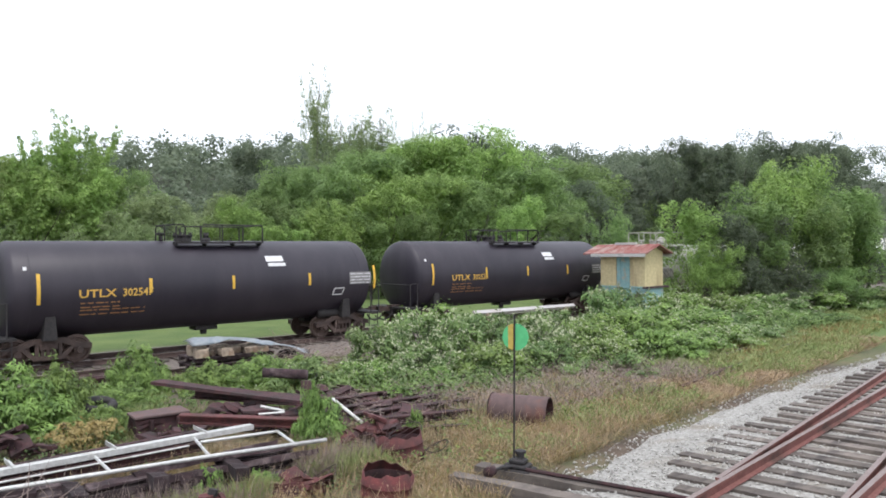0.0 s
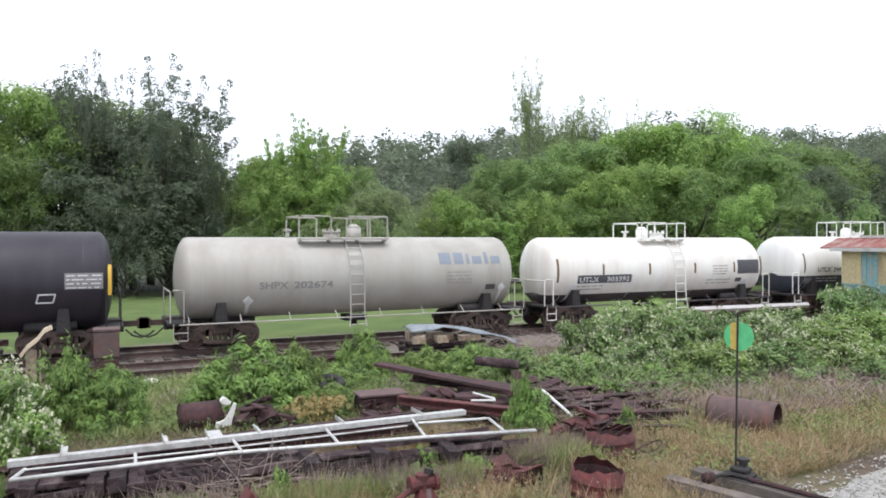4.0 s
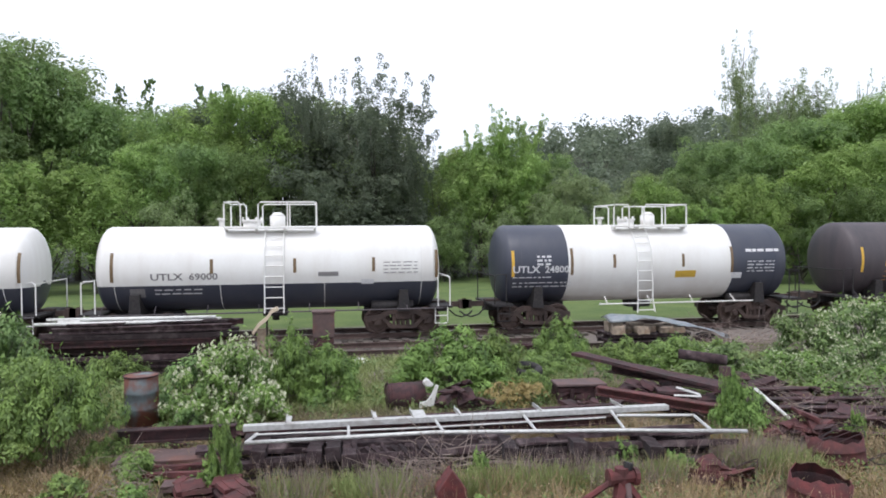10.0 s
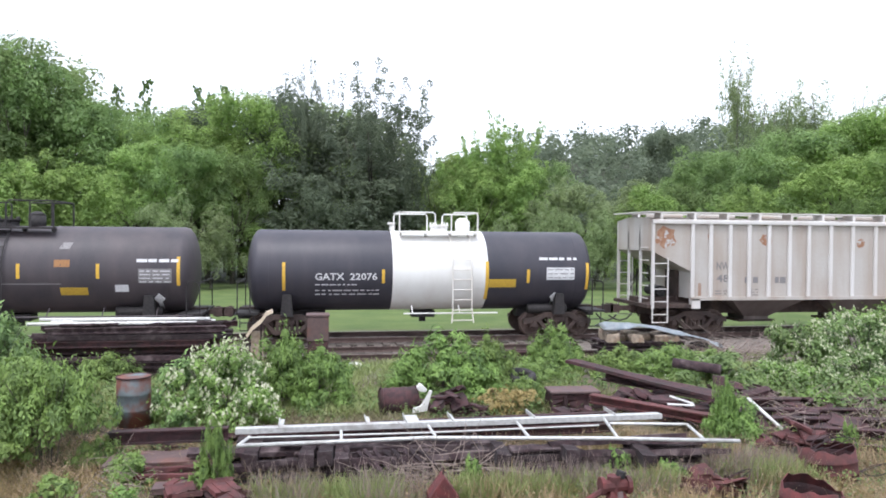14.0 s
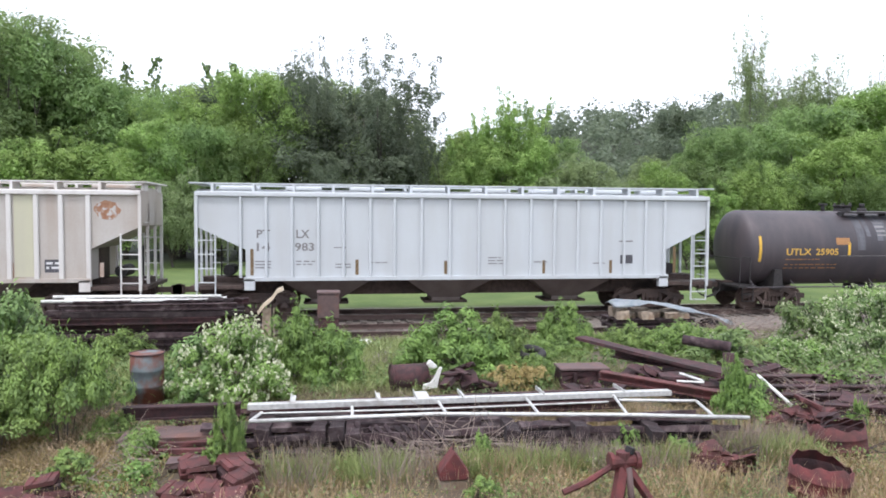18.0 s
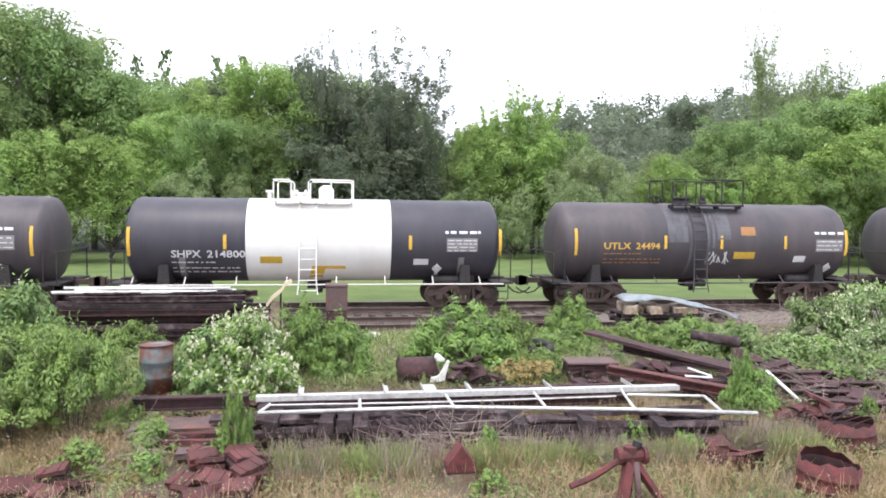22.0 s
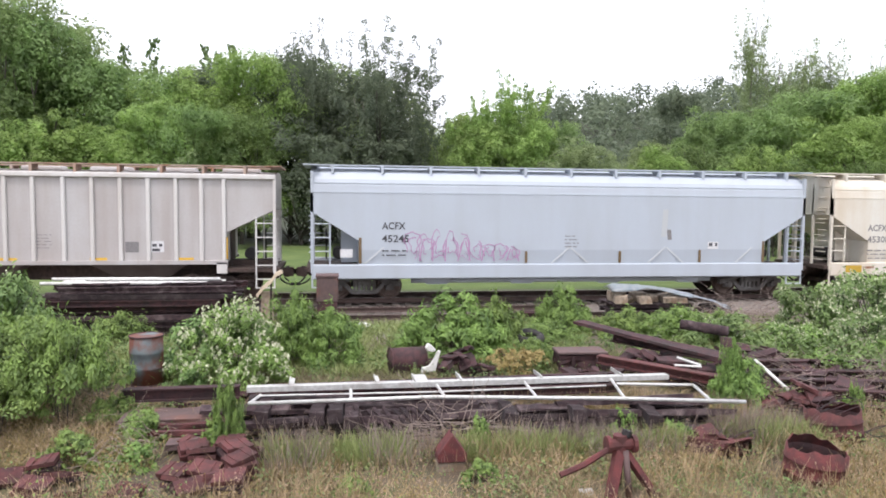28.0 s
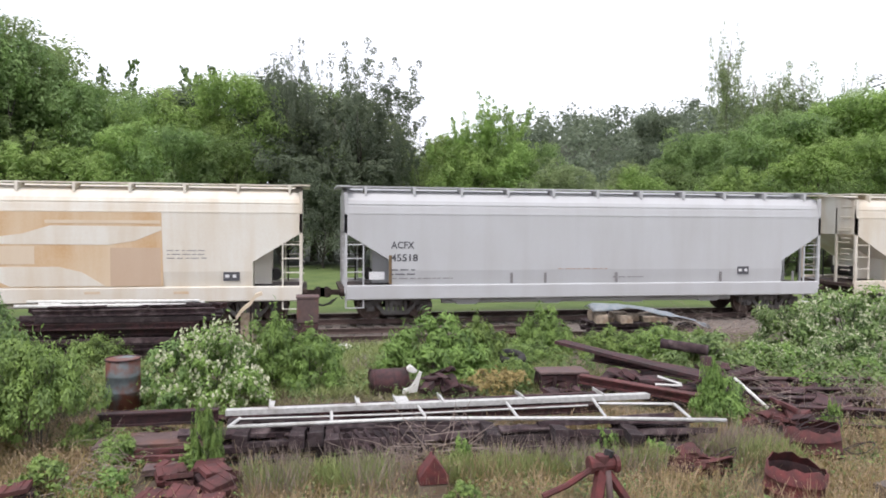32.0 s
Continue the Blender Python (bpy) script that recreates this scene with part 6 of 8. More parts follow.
for mat, az, el, d, w in (("leaf_light", 25.9, 4.5, 53, 0.52), ("leaf_light", 24.4, 3.4, 52, 0.5), ("leaf_light", 27.6, 3.3, 52, 0.5), ("leaf_light", 31.8, 4.4, 54, 0.48), ("leaf_light", 30.0, 3.0, 53, 0.5), ("leaf_light", 33.6, 3.2, 53, 0.55), ("leaf", 28.6, 4.4, 56, 0.6),
                          ("leaf", 35.8, 3.6, 54, 0.7), ("leaf_grey", 21.6, 3.0, 53, 0.8), ("leaf_grey", 18.4, 3.2, 53, 0.8), ("leaf", 39.5, 3.2, 55, 0.8), ("leaf_light", 47.6, 4.4, 56, 0.6), ("leaf", 51.0, 4.0, 58, 0.7), ("leaf", 54.5, 3.6, 60, 0.8)):
    stand(mat, "shrub", az, el, d, w)
for az, el, d, w in ((31.8, 14.2, 72, 0.62), (35.0, 11.0, 74, 1.1), (33.5, 10.8, 72, 0.9), (36.8, 11.2, 74, 0.8), (39.7, 10.8, 74, 0.6)):
    stand("leaf_grey", "wisp", az, el, d, w)
stand("leaf", "shrub", 9.5, 2.4, 53, 0.9, 60)
stand("leaf_grey", "shrub", 14.0, 2.2, 53, 0.9, 20)
# the trees beside the shed, this side of the line
stand("leaf_light", "shrub", 67.2, 6.7, 47, 0.8, 15, 0)
stand("leaf", "shrub", 69.8, 5.6, 49, 0.74, 75, 1)
stand("leaf", "shrub", 64.6, 4.9, 43, 0.66, 95, 1)
stand("leaf_light", "shrub", 60.4, 3.9, 41, 0.62, 200, 0)
stand("leaf_light", "shrub", 61.8, 1.6, 40, 0.8, 100, 1)
stand("leaf_dark", "shrub", 63.2, 2.8, 42, 0.9, 160, 0)
stand("leaf", "shrub", 67.6, 4.6, 46, 0.95, 60, 1)
# the low dark-leaved shrubs below put the big tree's deep shade into leaf colour
stand("leaf_dark", "shrub", 65.0, 2.6, 44, 1.0, 10, 0)
stand("leaf", "shrub", 70.4, 3.6, 48, 0.95, 210, 0)
stand("leaf_dark", "shrub", 71.5, 3.4, 51, 0.9, 130, 1)
stand("leaf_dark", "shrub", 66.5, -0.8, 42, 1.7, 100, 1)
stand("leaf", "shrub", 70.0, -1.2, 44, 1.7, 30, 0)


def hill_woods():
    """The far wooded slope: crowns too small and many to count."""
    rng = np.random.default_rng(77)
    at, no, sz = [], [], []
    for k in range(1300):
        y = 84 + 150 * rng.uniform() ** 0.8
        x = rng.uniform(0.02, 2.0) * y
        r = rng.uniform(2.2, 4.2)
        c = np.array([x, y, ground_height(x, y) + rng.uniform(0.8, 5.5)])
        a, n, s = shells(rng, c + rng.normal(size=(4, 3)) * r * 0.45, r * rng.uniform(0.45, 0.8, 4), 28, 0.85, 0.6, 0.4, 0.9)
        at.append(a), no.append(n), sz.append(s)
    me = quads_mesh("far_woods", leaf_quads(rng, np.concatenate(at), np.concatenate(no), np.concatenate(sz), 0.8), M["leaf_far"])
    tagged(new("far_woods", me), "dark wooded hillside in the distance", "woods", kind="stuff")


hill_woods()

# ---- bushes and weeds in the yard ----


def bush_mesh(seed, mat, leaf=0.1, k=46, per=60, petal=0.032, flowers=0, slim=0.45, foot=0.05):
    """A bush one metre in radius and one high."""
    rng = np.random.default_rng(seed)
    u = rng.normal(size=(k, 3))
    u /= np.linalg.norm(u, axis=1, keepdims=True)
    u[:, 2] = np.abs(u[:, 2])
    c = u * rng.uniform(0.3, 0.95, (k, 1)) ** 0.45 * np.array([1, 1, 0.91 - foot]) + np.array([0, 0, foot])
    c[:, :2] *= 1 + 0.2 * np.sin(3 * np.arctan2(c[:, 1:2], c[:, 0:1]) + seed)
    at, no, sz = shells(rng, c, rng.uniform(0.09, 0.24, k), per, leaf, 0.95, 0.22, 0.5)
    a2, n2, s2 = clumps(rng, c * 1.07, rng.uniform(0.1, 0.2, k), per // 4, leaf, 0.5)
    at, no, sz = np.concatenate([at, a2]), np.concatenate([no, n2]), np.concatenate([sz, s2])
    at[:, 2] = np.abs(at[:, 2])
    me = quads_mesh("foliage", leaf_quads(rng, at, no, sz, slim), M[mat])
    fl = None
    if flowers:
        pick = rng.choice(np.where((at[:, 2] > 0.15))[0], flowers)
        f = at[pick] * 1.04 + rng.normal(size=(flowers, 3)) * 0.015
        rep = np.repeat(f, 4, 0) + rng.normal(size=(flowers * 4, 3)) * 0.016
        n = rng.normal(size=(flowers * 4, 3)) + np.array([0, -1.0, 0.9])
        fl = quads_mesh("blossoms", leaf_quads(rng, rep, n, rng.uniform(0.7, 1.3, flowers * 4) * petal, 0.9), M["blossom"])
    st = fresh()
    for q in range(9):
        a, e = rng.uniform(0, 6.28), rng.uniform(0.3, 0.8)
        tube(st, [Vector((0.08 * math.cos(a), 0.08 * math.sin(a), -0.1)), Vector((e * 0.4 * math.cos(a), e * 0.4 * math.sin(a), 0.4)), Vector((e * math.cos(a), e * math.sin(a), 0.75))], 0.012, 4, 0.004)
    return me, fl, finish("stem", st, M["bark"])


BUSHES = {"big": [bush_mesh(21, "leaf_bush", 0.064, 54, 150, foot=0.34), bush_mesh(22, "leaf_bush", 0.064, 54, 150, foot=0.34)], "plume": [bush_mesh(24, "leaf_bush", 0.12, 74, 90, slim=0.26), bush_mesh(25, "leaf_bush", 0.11, 74, 90, slim=0.28)], "green": [bush_mesh(1, "leaf_bush", 0.085, 64, 84), bush_mesh(2, "leaf_bush", 0.085, 64, 84)], "small": [bush_mesh(3, "leaf_bush", 0.14, 40, 42)],
          "flower": [bush_mesh(4, "leaf_bush", 0.062, 76, 120, 0.036, 800)], "bramble": [bush_mesh(5, "leaf_dull", 0.07, 60, 95, 0.03, 620), bush_mesh(6, "leaf_bush", 0.075, 56, 95, 0.03, 420), bush_mesh(15, "leaf_bush", 0.075, 56, 95, 0.028, 260), bush_mesh(16, "leaf_dull", 0.075, 52, 95, 0.028, 200), bush_mesh(17, "leaf_bush", 0.08, 52, 90, 0.022, 40)],
          "straw": [bush_mesh(8, "leaf_straw", 0.12, 40, 46)], "dull": [bush_mesh(12, "leaf_dull", 0.11, 44, 52)]}
BUSH_LABEL = {"plume": "feathery yellow-green bush of narrow leaves", "big": "large bright green leafy bush", "green": "bright green leafy bush among scrap", "small": "small green weed clump in rough ground", "flower": "green bush covered in cream blossom", "bramble": "sprawling bramble with scattered cream flowers",
              "straw": "low yellow-brown brush by rusty scrap", "dull": "dull green weed bush in the yard"}


def bush(kind, x, y, rx, h, ry=None, z=None):
    ms = BUSHES[kind]
    me, fl, st = ms[int(RNG.integers(len(ms)))]
    b = thing("bush", (x, y, 0), BUSH_LABEL[kind], "bush", "bushes in the yard")
    part("foliage", me, None, b)
    part("stem", st, None, b)
    if fl:
        part("blossoms", fl, None, b, "small cream flowers")
    zz = ground_height(x, y) - 0.03 if z is None else z
    b.matrix_basis = pose(x, y, zz, 0, 0, RNG.uniform(-25, 25)) @ Matrix.Diagonal((rx, ry or rx, h, 1))
    return b


for kind, x, y, rx, h in (("big", -5.2, 11.9, 1.2, 1.85), ("big", -7.0, 12.2, 1.6, 1.95), ("big", -3.95, 11.6, 0.8, 1.9), ("big", -4.7, 11.05, 0.8, 1.0), ("big", -4.7, 12.7, 1.1, 1.68), ("big", -6.2, 12.9, 1.2, 1.8), ("bramble", -8.4, 16.6, 1.9, 2.3), ("big", -7.6, 14.4, 1.4, 1.75), ("big", -10.5, 14.0, 2.2, 2.0), ("dull", -7.0, 17.2, 1.0, 2.0), ("dull", -6.8, 16.4, 1.0, 1.8),
                          ("flower", -1.75, 14.0, 1.1, 1.65), ("plume", 0.05, 15.1, 0.78, 1.4), ("plume", -0.65, 15.3, 0.7, 1.75), ("dull", -2.75, 14.9, 0.8, 1.25), ("plume", 3.0, 16.2, 1.2, 1.5), ("plume", 3.85, 16.3, 0.75, 1.45), ("dull", 2.2, 16.2, 0.45, 0.8),
                          ("straw", 3.75, 14.0, 0.62, 0.75), ("plume", 4.2, 14.5, 0.5, 0.75), ("plume", 6.3, 18.4, 0.75, 1.35), ("green", 7.6, 17.6, 0.8, 0.85), ("green", 9.4, 18.6, 0.8, 0.7), ("green", 10.6, 18.4, 0.7, 0.6), ("green", 8.7, 16.9, 0.9, 0.95), ("dull", 9.3, 15.6, 1.0, 1.0), ("green", 5.3, 17.0, 0.8, 0.7),
                          ("green", 4.4, 15.0, 0.5, 0.55), ("green", 7.05, 11.3, 0.5, 0.95), ("plume", 6.9, 11.4, 0.26, 1.35), ("plume", -1.35, 10.1, 0.22, 1.2), ("small", -1.5, 10.2, 0.3, 0.6),
                          ("bramble", 11.9, 16.3, 1.1, 1.75), ("bramble", 13.2, 15.7, 1.5, 2.1), ("bramble", 15.0, 15.3, 1.6, 1.95), ("bramble", 16.8, 14.9, 1.6, 1.75), ("bramble", 18.9, 14.6, 1.7, 1.5), ("bramble", 21.0, 14.8, 1.8, 1.5),
                          ("bramble", 23.3, 15.2, 1.9, 1.6), ("bramble", 25.8, 14.8, 2.0, 1.35), ("bramble", 28.6, 15.0, 2.1, 1.15), ("bramble", 31.5, 14.6, 2.2, 0.9), ("bramble", 35.0, 14.6, 2.4, 0.7),
                          ("bramble", 14.6, 17.6, 1.7, 2.0), ("bramble", 17.6, 17.2, 1.8, 1.7), ("bramble", 20.6, 17.0, 1.9, 1.6), ("bramble", 24.6, 17.4, 1.7, 2.3), ("bramble", 26.6, 18.4, 1.8, 2.3), ("bramble", 29.2, 17.8, 1.9, 1.75), ("bramble", 31.8, 17.4, 2.2, 1.6), ("bramble", 35.2, 17.4, 2.2, 1.3), ("bramble", 38.5, 18.4, 2.2, 1.1),
                          ("bramble", 12.3, 14.6, 1.2, 1.25), ("bramble", 13.8, 13.7, 1.3, 1.25), ("bramble", 15.6, 13.2, 1.4, 1.2), ("bramble", 17.6, 12.9, 1.4, 1.1), ("bramble", 19.8, 12.7, 1.5, 1.05), ("bramble", 22.0, 12.7, 1.5, 0.95), ("bramble", 24.4, 12.9, 1.6, 0.9), ("bramble", 27.0, 12.9, 1.6, 0.7), ("bramble", 10.6, 15.2, 1.0, 0.9), ("bramble", 9.3, 16.6, 1.0, 0.8), ("bramble", 36.5, 16.2, 2.2, 1.5), ("bramble", 39.5, 15.8, 2.2, 1.6), ("bramble", 42.5, 15.2, 2.3, 1.4), ("dull", 45.5, 14.6, 2.3, 1.3), ("dull", 34.5, 12.6, 1.5, 0.6),
                          ("dull", 16.9, 11.6, 0.8, 0.75), ("small", 10.0, 13.2, 0.5, 0.6), ("green", 11.6, 13.5, 0.7, 0.7), ("dull", 13.4, 13.3, 0.9, 0.8), ("small", 8.3, 10.2, 0.16, 0.8), ("small", 4.35, 10.1, 0.25, 0.55), ("small", -3.3, 9.9, 0.45, 0.55), ("dull", -1.1, 16.9, 0.9, 0.6),
                          ("green", -4.9, 18.2, 0.8, 0.9), ("green", -2.6, 10.7, 0.45, 0.55), ("green", -3.2, 11.5, 0.4, 0.6), ("small", -2.45, 9.7, 0.3, 0.4), ("dull", -2.45, 13.2, 0.4, 0.55), ("small", 2.1, 9.75, 0.22, 0.6), ("small", 5.0, 9.75, 0.3, 0.4), ("small", 1.9, 8.6, 0.3, 0.35), ("small", 0.3, 8.4, 0.3, 0.3)):
    bush(kind, x, y, rx, h)


def blades(name, label, material, spots, height, width, seed, lean=0.35, kind_name="grass"):
    """Upright grass blades, each a narrow pointed strip; far too many to count."""
    rng = np.random.default_rng(seed)
    spots = cleared(spots, rng)
    n = len(spots)
    z = np.array([ground_height(x, y) for x, y in spots])
    base = np.column_stack([spots, z - 0.02])
    a = rng.uniform(0, 6.28, n)
    side = np.stack([np.cos(a), np.sin(a), np.zeros(n)], 1)
    h = rng.uniform(0.5, 1.2, n)[:, None] * height
    tip = base + np.column_stack([rng.normal(size=(n, 2)) * lean, np.ones(n)]) * h
    mid = base + (tip - base) * 0.55 + np.array([0, 0, 1.0]) * h * 0.08
    w = rng.uniform(0.7, 1.3, n)[:, None] * width
    co = np.stack([base - side * w, mid + side * w * 0.8, tip, mid - side * w * 0.8], 1)
    tagged(new(name, quads_mesh(name, co, material)), label, kind_name, kind="stuff")


def scatter(rng, n, x0, x1, y0, y1, patch=0.35, cut=-0.05, seed=0, tuft=9):
    """Places for blades, gathered in tufts, with bare patches."""
    p = np.column_stack([rng.uniform(x0, x1, n // tuft), rng.uniform(y0, y1, n // tuft)])
    keep = [noise.noise((x * patch, y * patch, seed)) > cut for x, y in p]
    p = np.repeat(p[np.array(keep)], tuft, 0)
    return p + rng.normal(size=p.shape) * 0.045


def near_track(p):
    """True beyond the gravel of the near track."""
    return p[:, 1] > 7.6 + 0.075 * (p[:, 0] - 9.5) - np.clip((9 - p[:, 0]) * 0.9, 0, 9)


# where scrap lies the grass is thin: x, y, reach
BARE = ((-1.55, 9.3, 0.85), (-1.6, 9.9, 0.6), (-3.45, 9.15, 0.65), (-2.1, 10.9, 0.9), (3.42, 7.95, 0.4), (1.57, 8.7, 0.5), (5.45, 9.2, 0.5), (6.1, 8.3, 0.5), (7.5, 9.6, 0.55), (7.75, 10.6, 0.7), (0.2, 10.3, 0.55), (1.2, 10.25, 0.55),
        (2.2, 10.2, 0.55), (3.2, 10.1, 0.55), (4.2, 10.0, 0.55), (5.2, 9.95, 0.5), (-0.7, 10.4, 0.55), (9.2, 11.3, 0.9), (10.6, 10.0, 0.6), (8.2, 7.3, 0.5), (6.5, 12.6, 0.9), (6.8, 13.6, 0.9))


def cleared(p, rng, left=0.1):
    keep = np.ones(len(p), bool)
    for x, y, r in BARE:
        keep &= (np.hypot(p[:, 0] - x, p[:, 1] - y) > r) | (rng.uniform(size=len(p)) < left)
    return p[keep]


G = np.random.default_rng(21)
s = scatter(G, 90000, -9, 16, 6.8, 14.5, 0.5, -0.3, 1, 6)
blades("grass", "uneven green and straw coloured grass in the yard", M["grass"], s[near_track(s)], 0.17, 0.008, 1, 0.8)
s = scatter(G, 70000, -9, 18, 6.8, 13.0, 0.6, -0.1, 9, 5)
blades("dry_grass", "patches of dry brown grass in the yard", M["dry_grass"], s[near_track(s)], 0.22, 0.006, 2, 1.0, "dry grass")
s = scatter(G, 60000, -9, 16, 6.8, 11.8, 0.55, -0.05, 37, 6)
blades("dry_grass", "ochre and orange dry grass in the yard", M["leaf_straw"], s[near_track(s)], 0.2, 0.007, 27, 0.9, "dry grass")
s = scatter(G, 22000, -6, 12, 6.8, 11.5, 0.7, -0.1, 14, 3)
blades("seed_grass", "tall seeding grass stems in the yard", M["dry_grass"], s[near_track(s)], 0.42, 0.004, 12, 0.35, "grass")
s = scatter(G, 50000, -12, 14, 14.0, 20.5, 0.35, -0.2, 3)
blades("grass", "green grass and weeds behind the scrap", M["lawn_grass"], s, 0.26, 0.013, 3, 0.6)
s = scatter(G, 46000, 9, 30, 8.0, 13.5, 0.4, -0.25, 5, 5)
blades("dry_grass", "brown grass bank beside the gravel", M["dry_grass"], s[near_track(s) & (s[:, 1] > 7.9 + 0.02 * s[:, 0])], 0.2, 0.01, 4, 1.0, "dry grass")
s = scatter(G, 40000, 9, 30, 8.0, 13.5, 0.45, 0.0, 25, 6)
blades("grass", "green tufts on the bank beside the gravel", M["lawn_grass"], s[near_track(s) & (s[:, 1] > 8.0 + 0.02 * s[:, 0])], 0.26, 0.012, 14, 0.6)
s = scatter(G, 16000, 20, 48, 8.2, 12.5, 0.3, -0.3, 33, 6)
blades("grass", "yellow-orange dry grass along the verge", M["leaf_straw"], s[s[:, 1] > 8.6 + 0.085 * (s[:, 0] - 9)], 0.24, 0.025, 25, 0.6)
s = scatter(G, 70000, 18, 75, 7.6, 19, 0.25, -0.5, 6)
blades("grass", "yellow-green verge grass beside the near track", M["lawn_grass"], s[s[:, 1] > 8.4 + 0.085 * (s[:, 0] - 9)], 0.28, 0.03, 5, 0.5)
s = scatter(G, 6000, -1.2, 7.2, 8.9, 10.2, 0.8, -0.1, 8, 3)
blades("dead_stems", "thin dead stalks in front of the ladder frame", M["dry_stem"], s, 0.52, 0.004, 6, 0.25, "dead stalks")
s = scatter(G, 2600, 2.3, 7.0, 9.4, 10.0, 0.9, -0.2, 18, 3)
blades("dead_stems", "thin stand of grey-brown stalks by the timber heap", M["dry_stem"], s, 0.5, 0.004, 16, 0.3, "dead stalks")
s = scatter(G, 12000, -0.8, 7.0, 9.2, 9.8, 0.9, -0.2, 28, 5)
blades("grass", "rank green grass before the timber heap", M["lawn_grass"], s, 0.36, 0.007, 29, 0.35)
s = scatter(G, 4600, 9.5, 18.5, 9.4, 13.4, 0.6, -0.1, 12, 4)
blades("dead_stems", "tangle of dead canes by the bramble", M["dry_stem"], s, 0.5, 0.008, 7, 0.8, "dead stalks")


def weeds(label, material, n, x0, x1, y0, y1, seed, size, high, cut):
    """Low leafy weeds, spread in patches."""
    rng = np.random.default_rng(seed)
    p = scatter(rng, n, x0, x1, y0, y1, 0.7, cut, seed, 14)
    p = p + rng.normal(size=p.shape) * 0.06
    p = cleared(p[near_track(p)], rng)
    z = np.array([ground_height(x, y) for x, y in p]) + high * rng.uniform(0.05, 1.0, len(p)) ** 1.4
    at = np.column_stack([p, z])
    no = rng.normal(size=at.shape) * 0.5 + np.array([0, -0.2, 0.8])
    tagged(new("weeds", quads_mesh("weeds", leaf_quads(rng, at, no, rng.uniform(0.6, 1.3, len(p)) * size), M[material])), label, "weeds", kind="stuff")


weeds("low green weeds in the yard grass", "leaf_dull", 36000, -9, 14, 7.5, 14.5, 41, 0.045, 0.28, 0.05)
weeds("small dull weeds in thin grass", "leaf_dull", 30000, -6, 8, 7.2, 10.5, 45, 0.035, 0.16, -0.3)
weeds("bright green weed tufts in the yard grass", "leaf_bush", 9000, -6, 9, 7.2, 10.2, 51, 0.04, 0.34, 0.3)
weeds("yellowing weeds in the yard grass", "leaf_straw", 60000, -9, 16, 7.0, 13, 42, 0.032, 0.28, -0.15)
weeds("pinkish dry seed heads over the grass", "seed", 70000, -9, 18, 7.0, 12.5, 46, 0.022, 0.36, -0.2)
weeds("leafy weeds in patches on the bank", "leaf_bush", 30000, 7, 26, 7.9, 12.5, 47, 0.05, 0.3, 0.12)
weeds("brown dead leaves on the bank", "seed", 40000, 9, 28, 8.0, 13, 48, 0.04, 0.16, -0.2)
weeds("leafy green undergrowth behind the scrap", "leaf_dull", 34000, -10, 11, 13.6, 19.0, 43, 0.08, 0.3, 0.0)
weeds("dull undergrowth at the foot of the brambles", "leaf_dull", 40000, 9, 34, 12.0, 16, 44, 0.09, 0.6, -0.15)

# ---- the near track and its switch ----
M["gravel"] = surface("pale_limestone_ballast", (0.4, 0.39, 0.36), (0.22, 0.21, 0.19), 0.95, grain=16, stain=(0.19, 0.16, 0.12), stain_scale=0.9, stain_at=(0.55, 0.75), bump=0.8, bump_scale=24)
M["stonebit"] = foliage("loose_limestone", (0.24, 0.23, 0.21), (0.56, 0.54, 0.5), 0.0, 0.0, 0.0)
M["green_target"] = surface("green_target_paint", (0.1, 0.47, 0.19), (0.08, 0.4, 0.16), 0.45, grain=12, bump=0)
M["yellow_target"] = surface("dull_yellow_target_paint", (0.5, 0.38, 0.08), (0.42, 0.31, 0.07), 0.5, grain=12, bump=0)
M["cream_wall"] = surface("peeling_cream_boards", (0.62, 0.53, 0.3), (0.5, 0.42, 0.24), 0.85, grain=7, stain=(0.3, 0.22, 0.13), stain_scale=1.6, stretch=(1, 1, 0.2), stain_at=(0.55, 0.75))
M["teal"] = surface("peeling_teal_paint", (0.19, 0.35, 0.36), (0.27, 0.42, 0.41), 0.8, grain=8, stain=(0.4, 0.36, 0.26), stain_scale=3, stain_at=(0.55, 0.7))
M["redroof"] = surface("rusty_red_sheet_roof", (0.22, 0.07, 0.06), (0.28, 0.12, 0.1), 0.75, 0.1, grain=5, stain=(0.33, 0.24, 0.21), stain_scale=2)
M["bluerust"] = surface("rusted_blue_drum", (0.16, 0.2, 0.21), (0.12, 0.14, 0.15), 0.7, 0.2, grain=8, stain=(0.16, 0.06, 0.04), stain_scale=2.4, stain_at=(0.42, 0.56))
M["mauve"] = surface("grey_purple_rust_sheet", (0.13, 0.085, 0.08), (0.1, 0.068, 0.066), 0.8, 0.1, grain=7, stain=(0.17, 0.08, 0.06), stain_scale=2)


def line_a(x):
    return 4.87 + 0.084 * (x - 9.48)


def line_b(x):
    return line_a(x) + max(0.0, x - 9.3) * 0.041 + max(0.0, x - 20) ** 2 * 0.0015


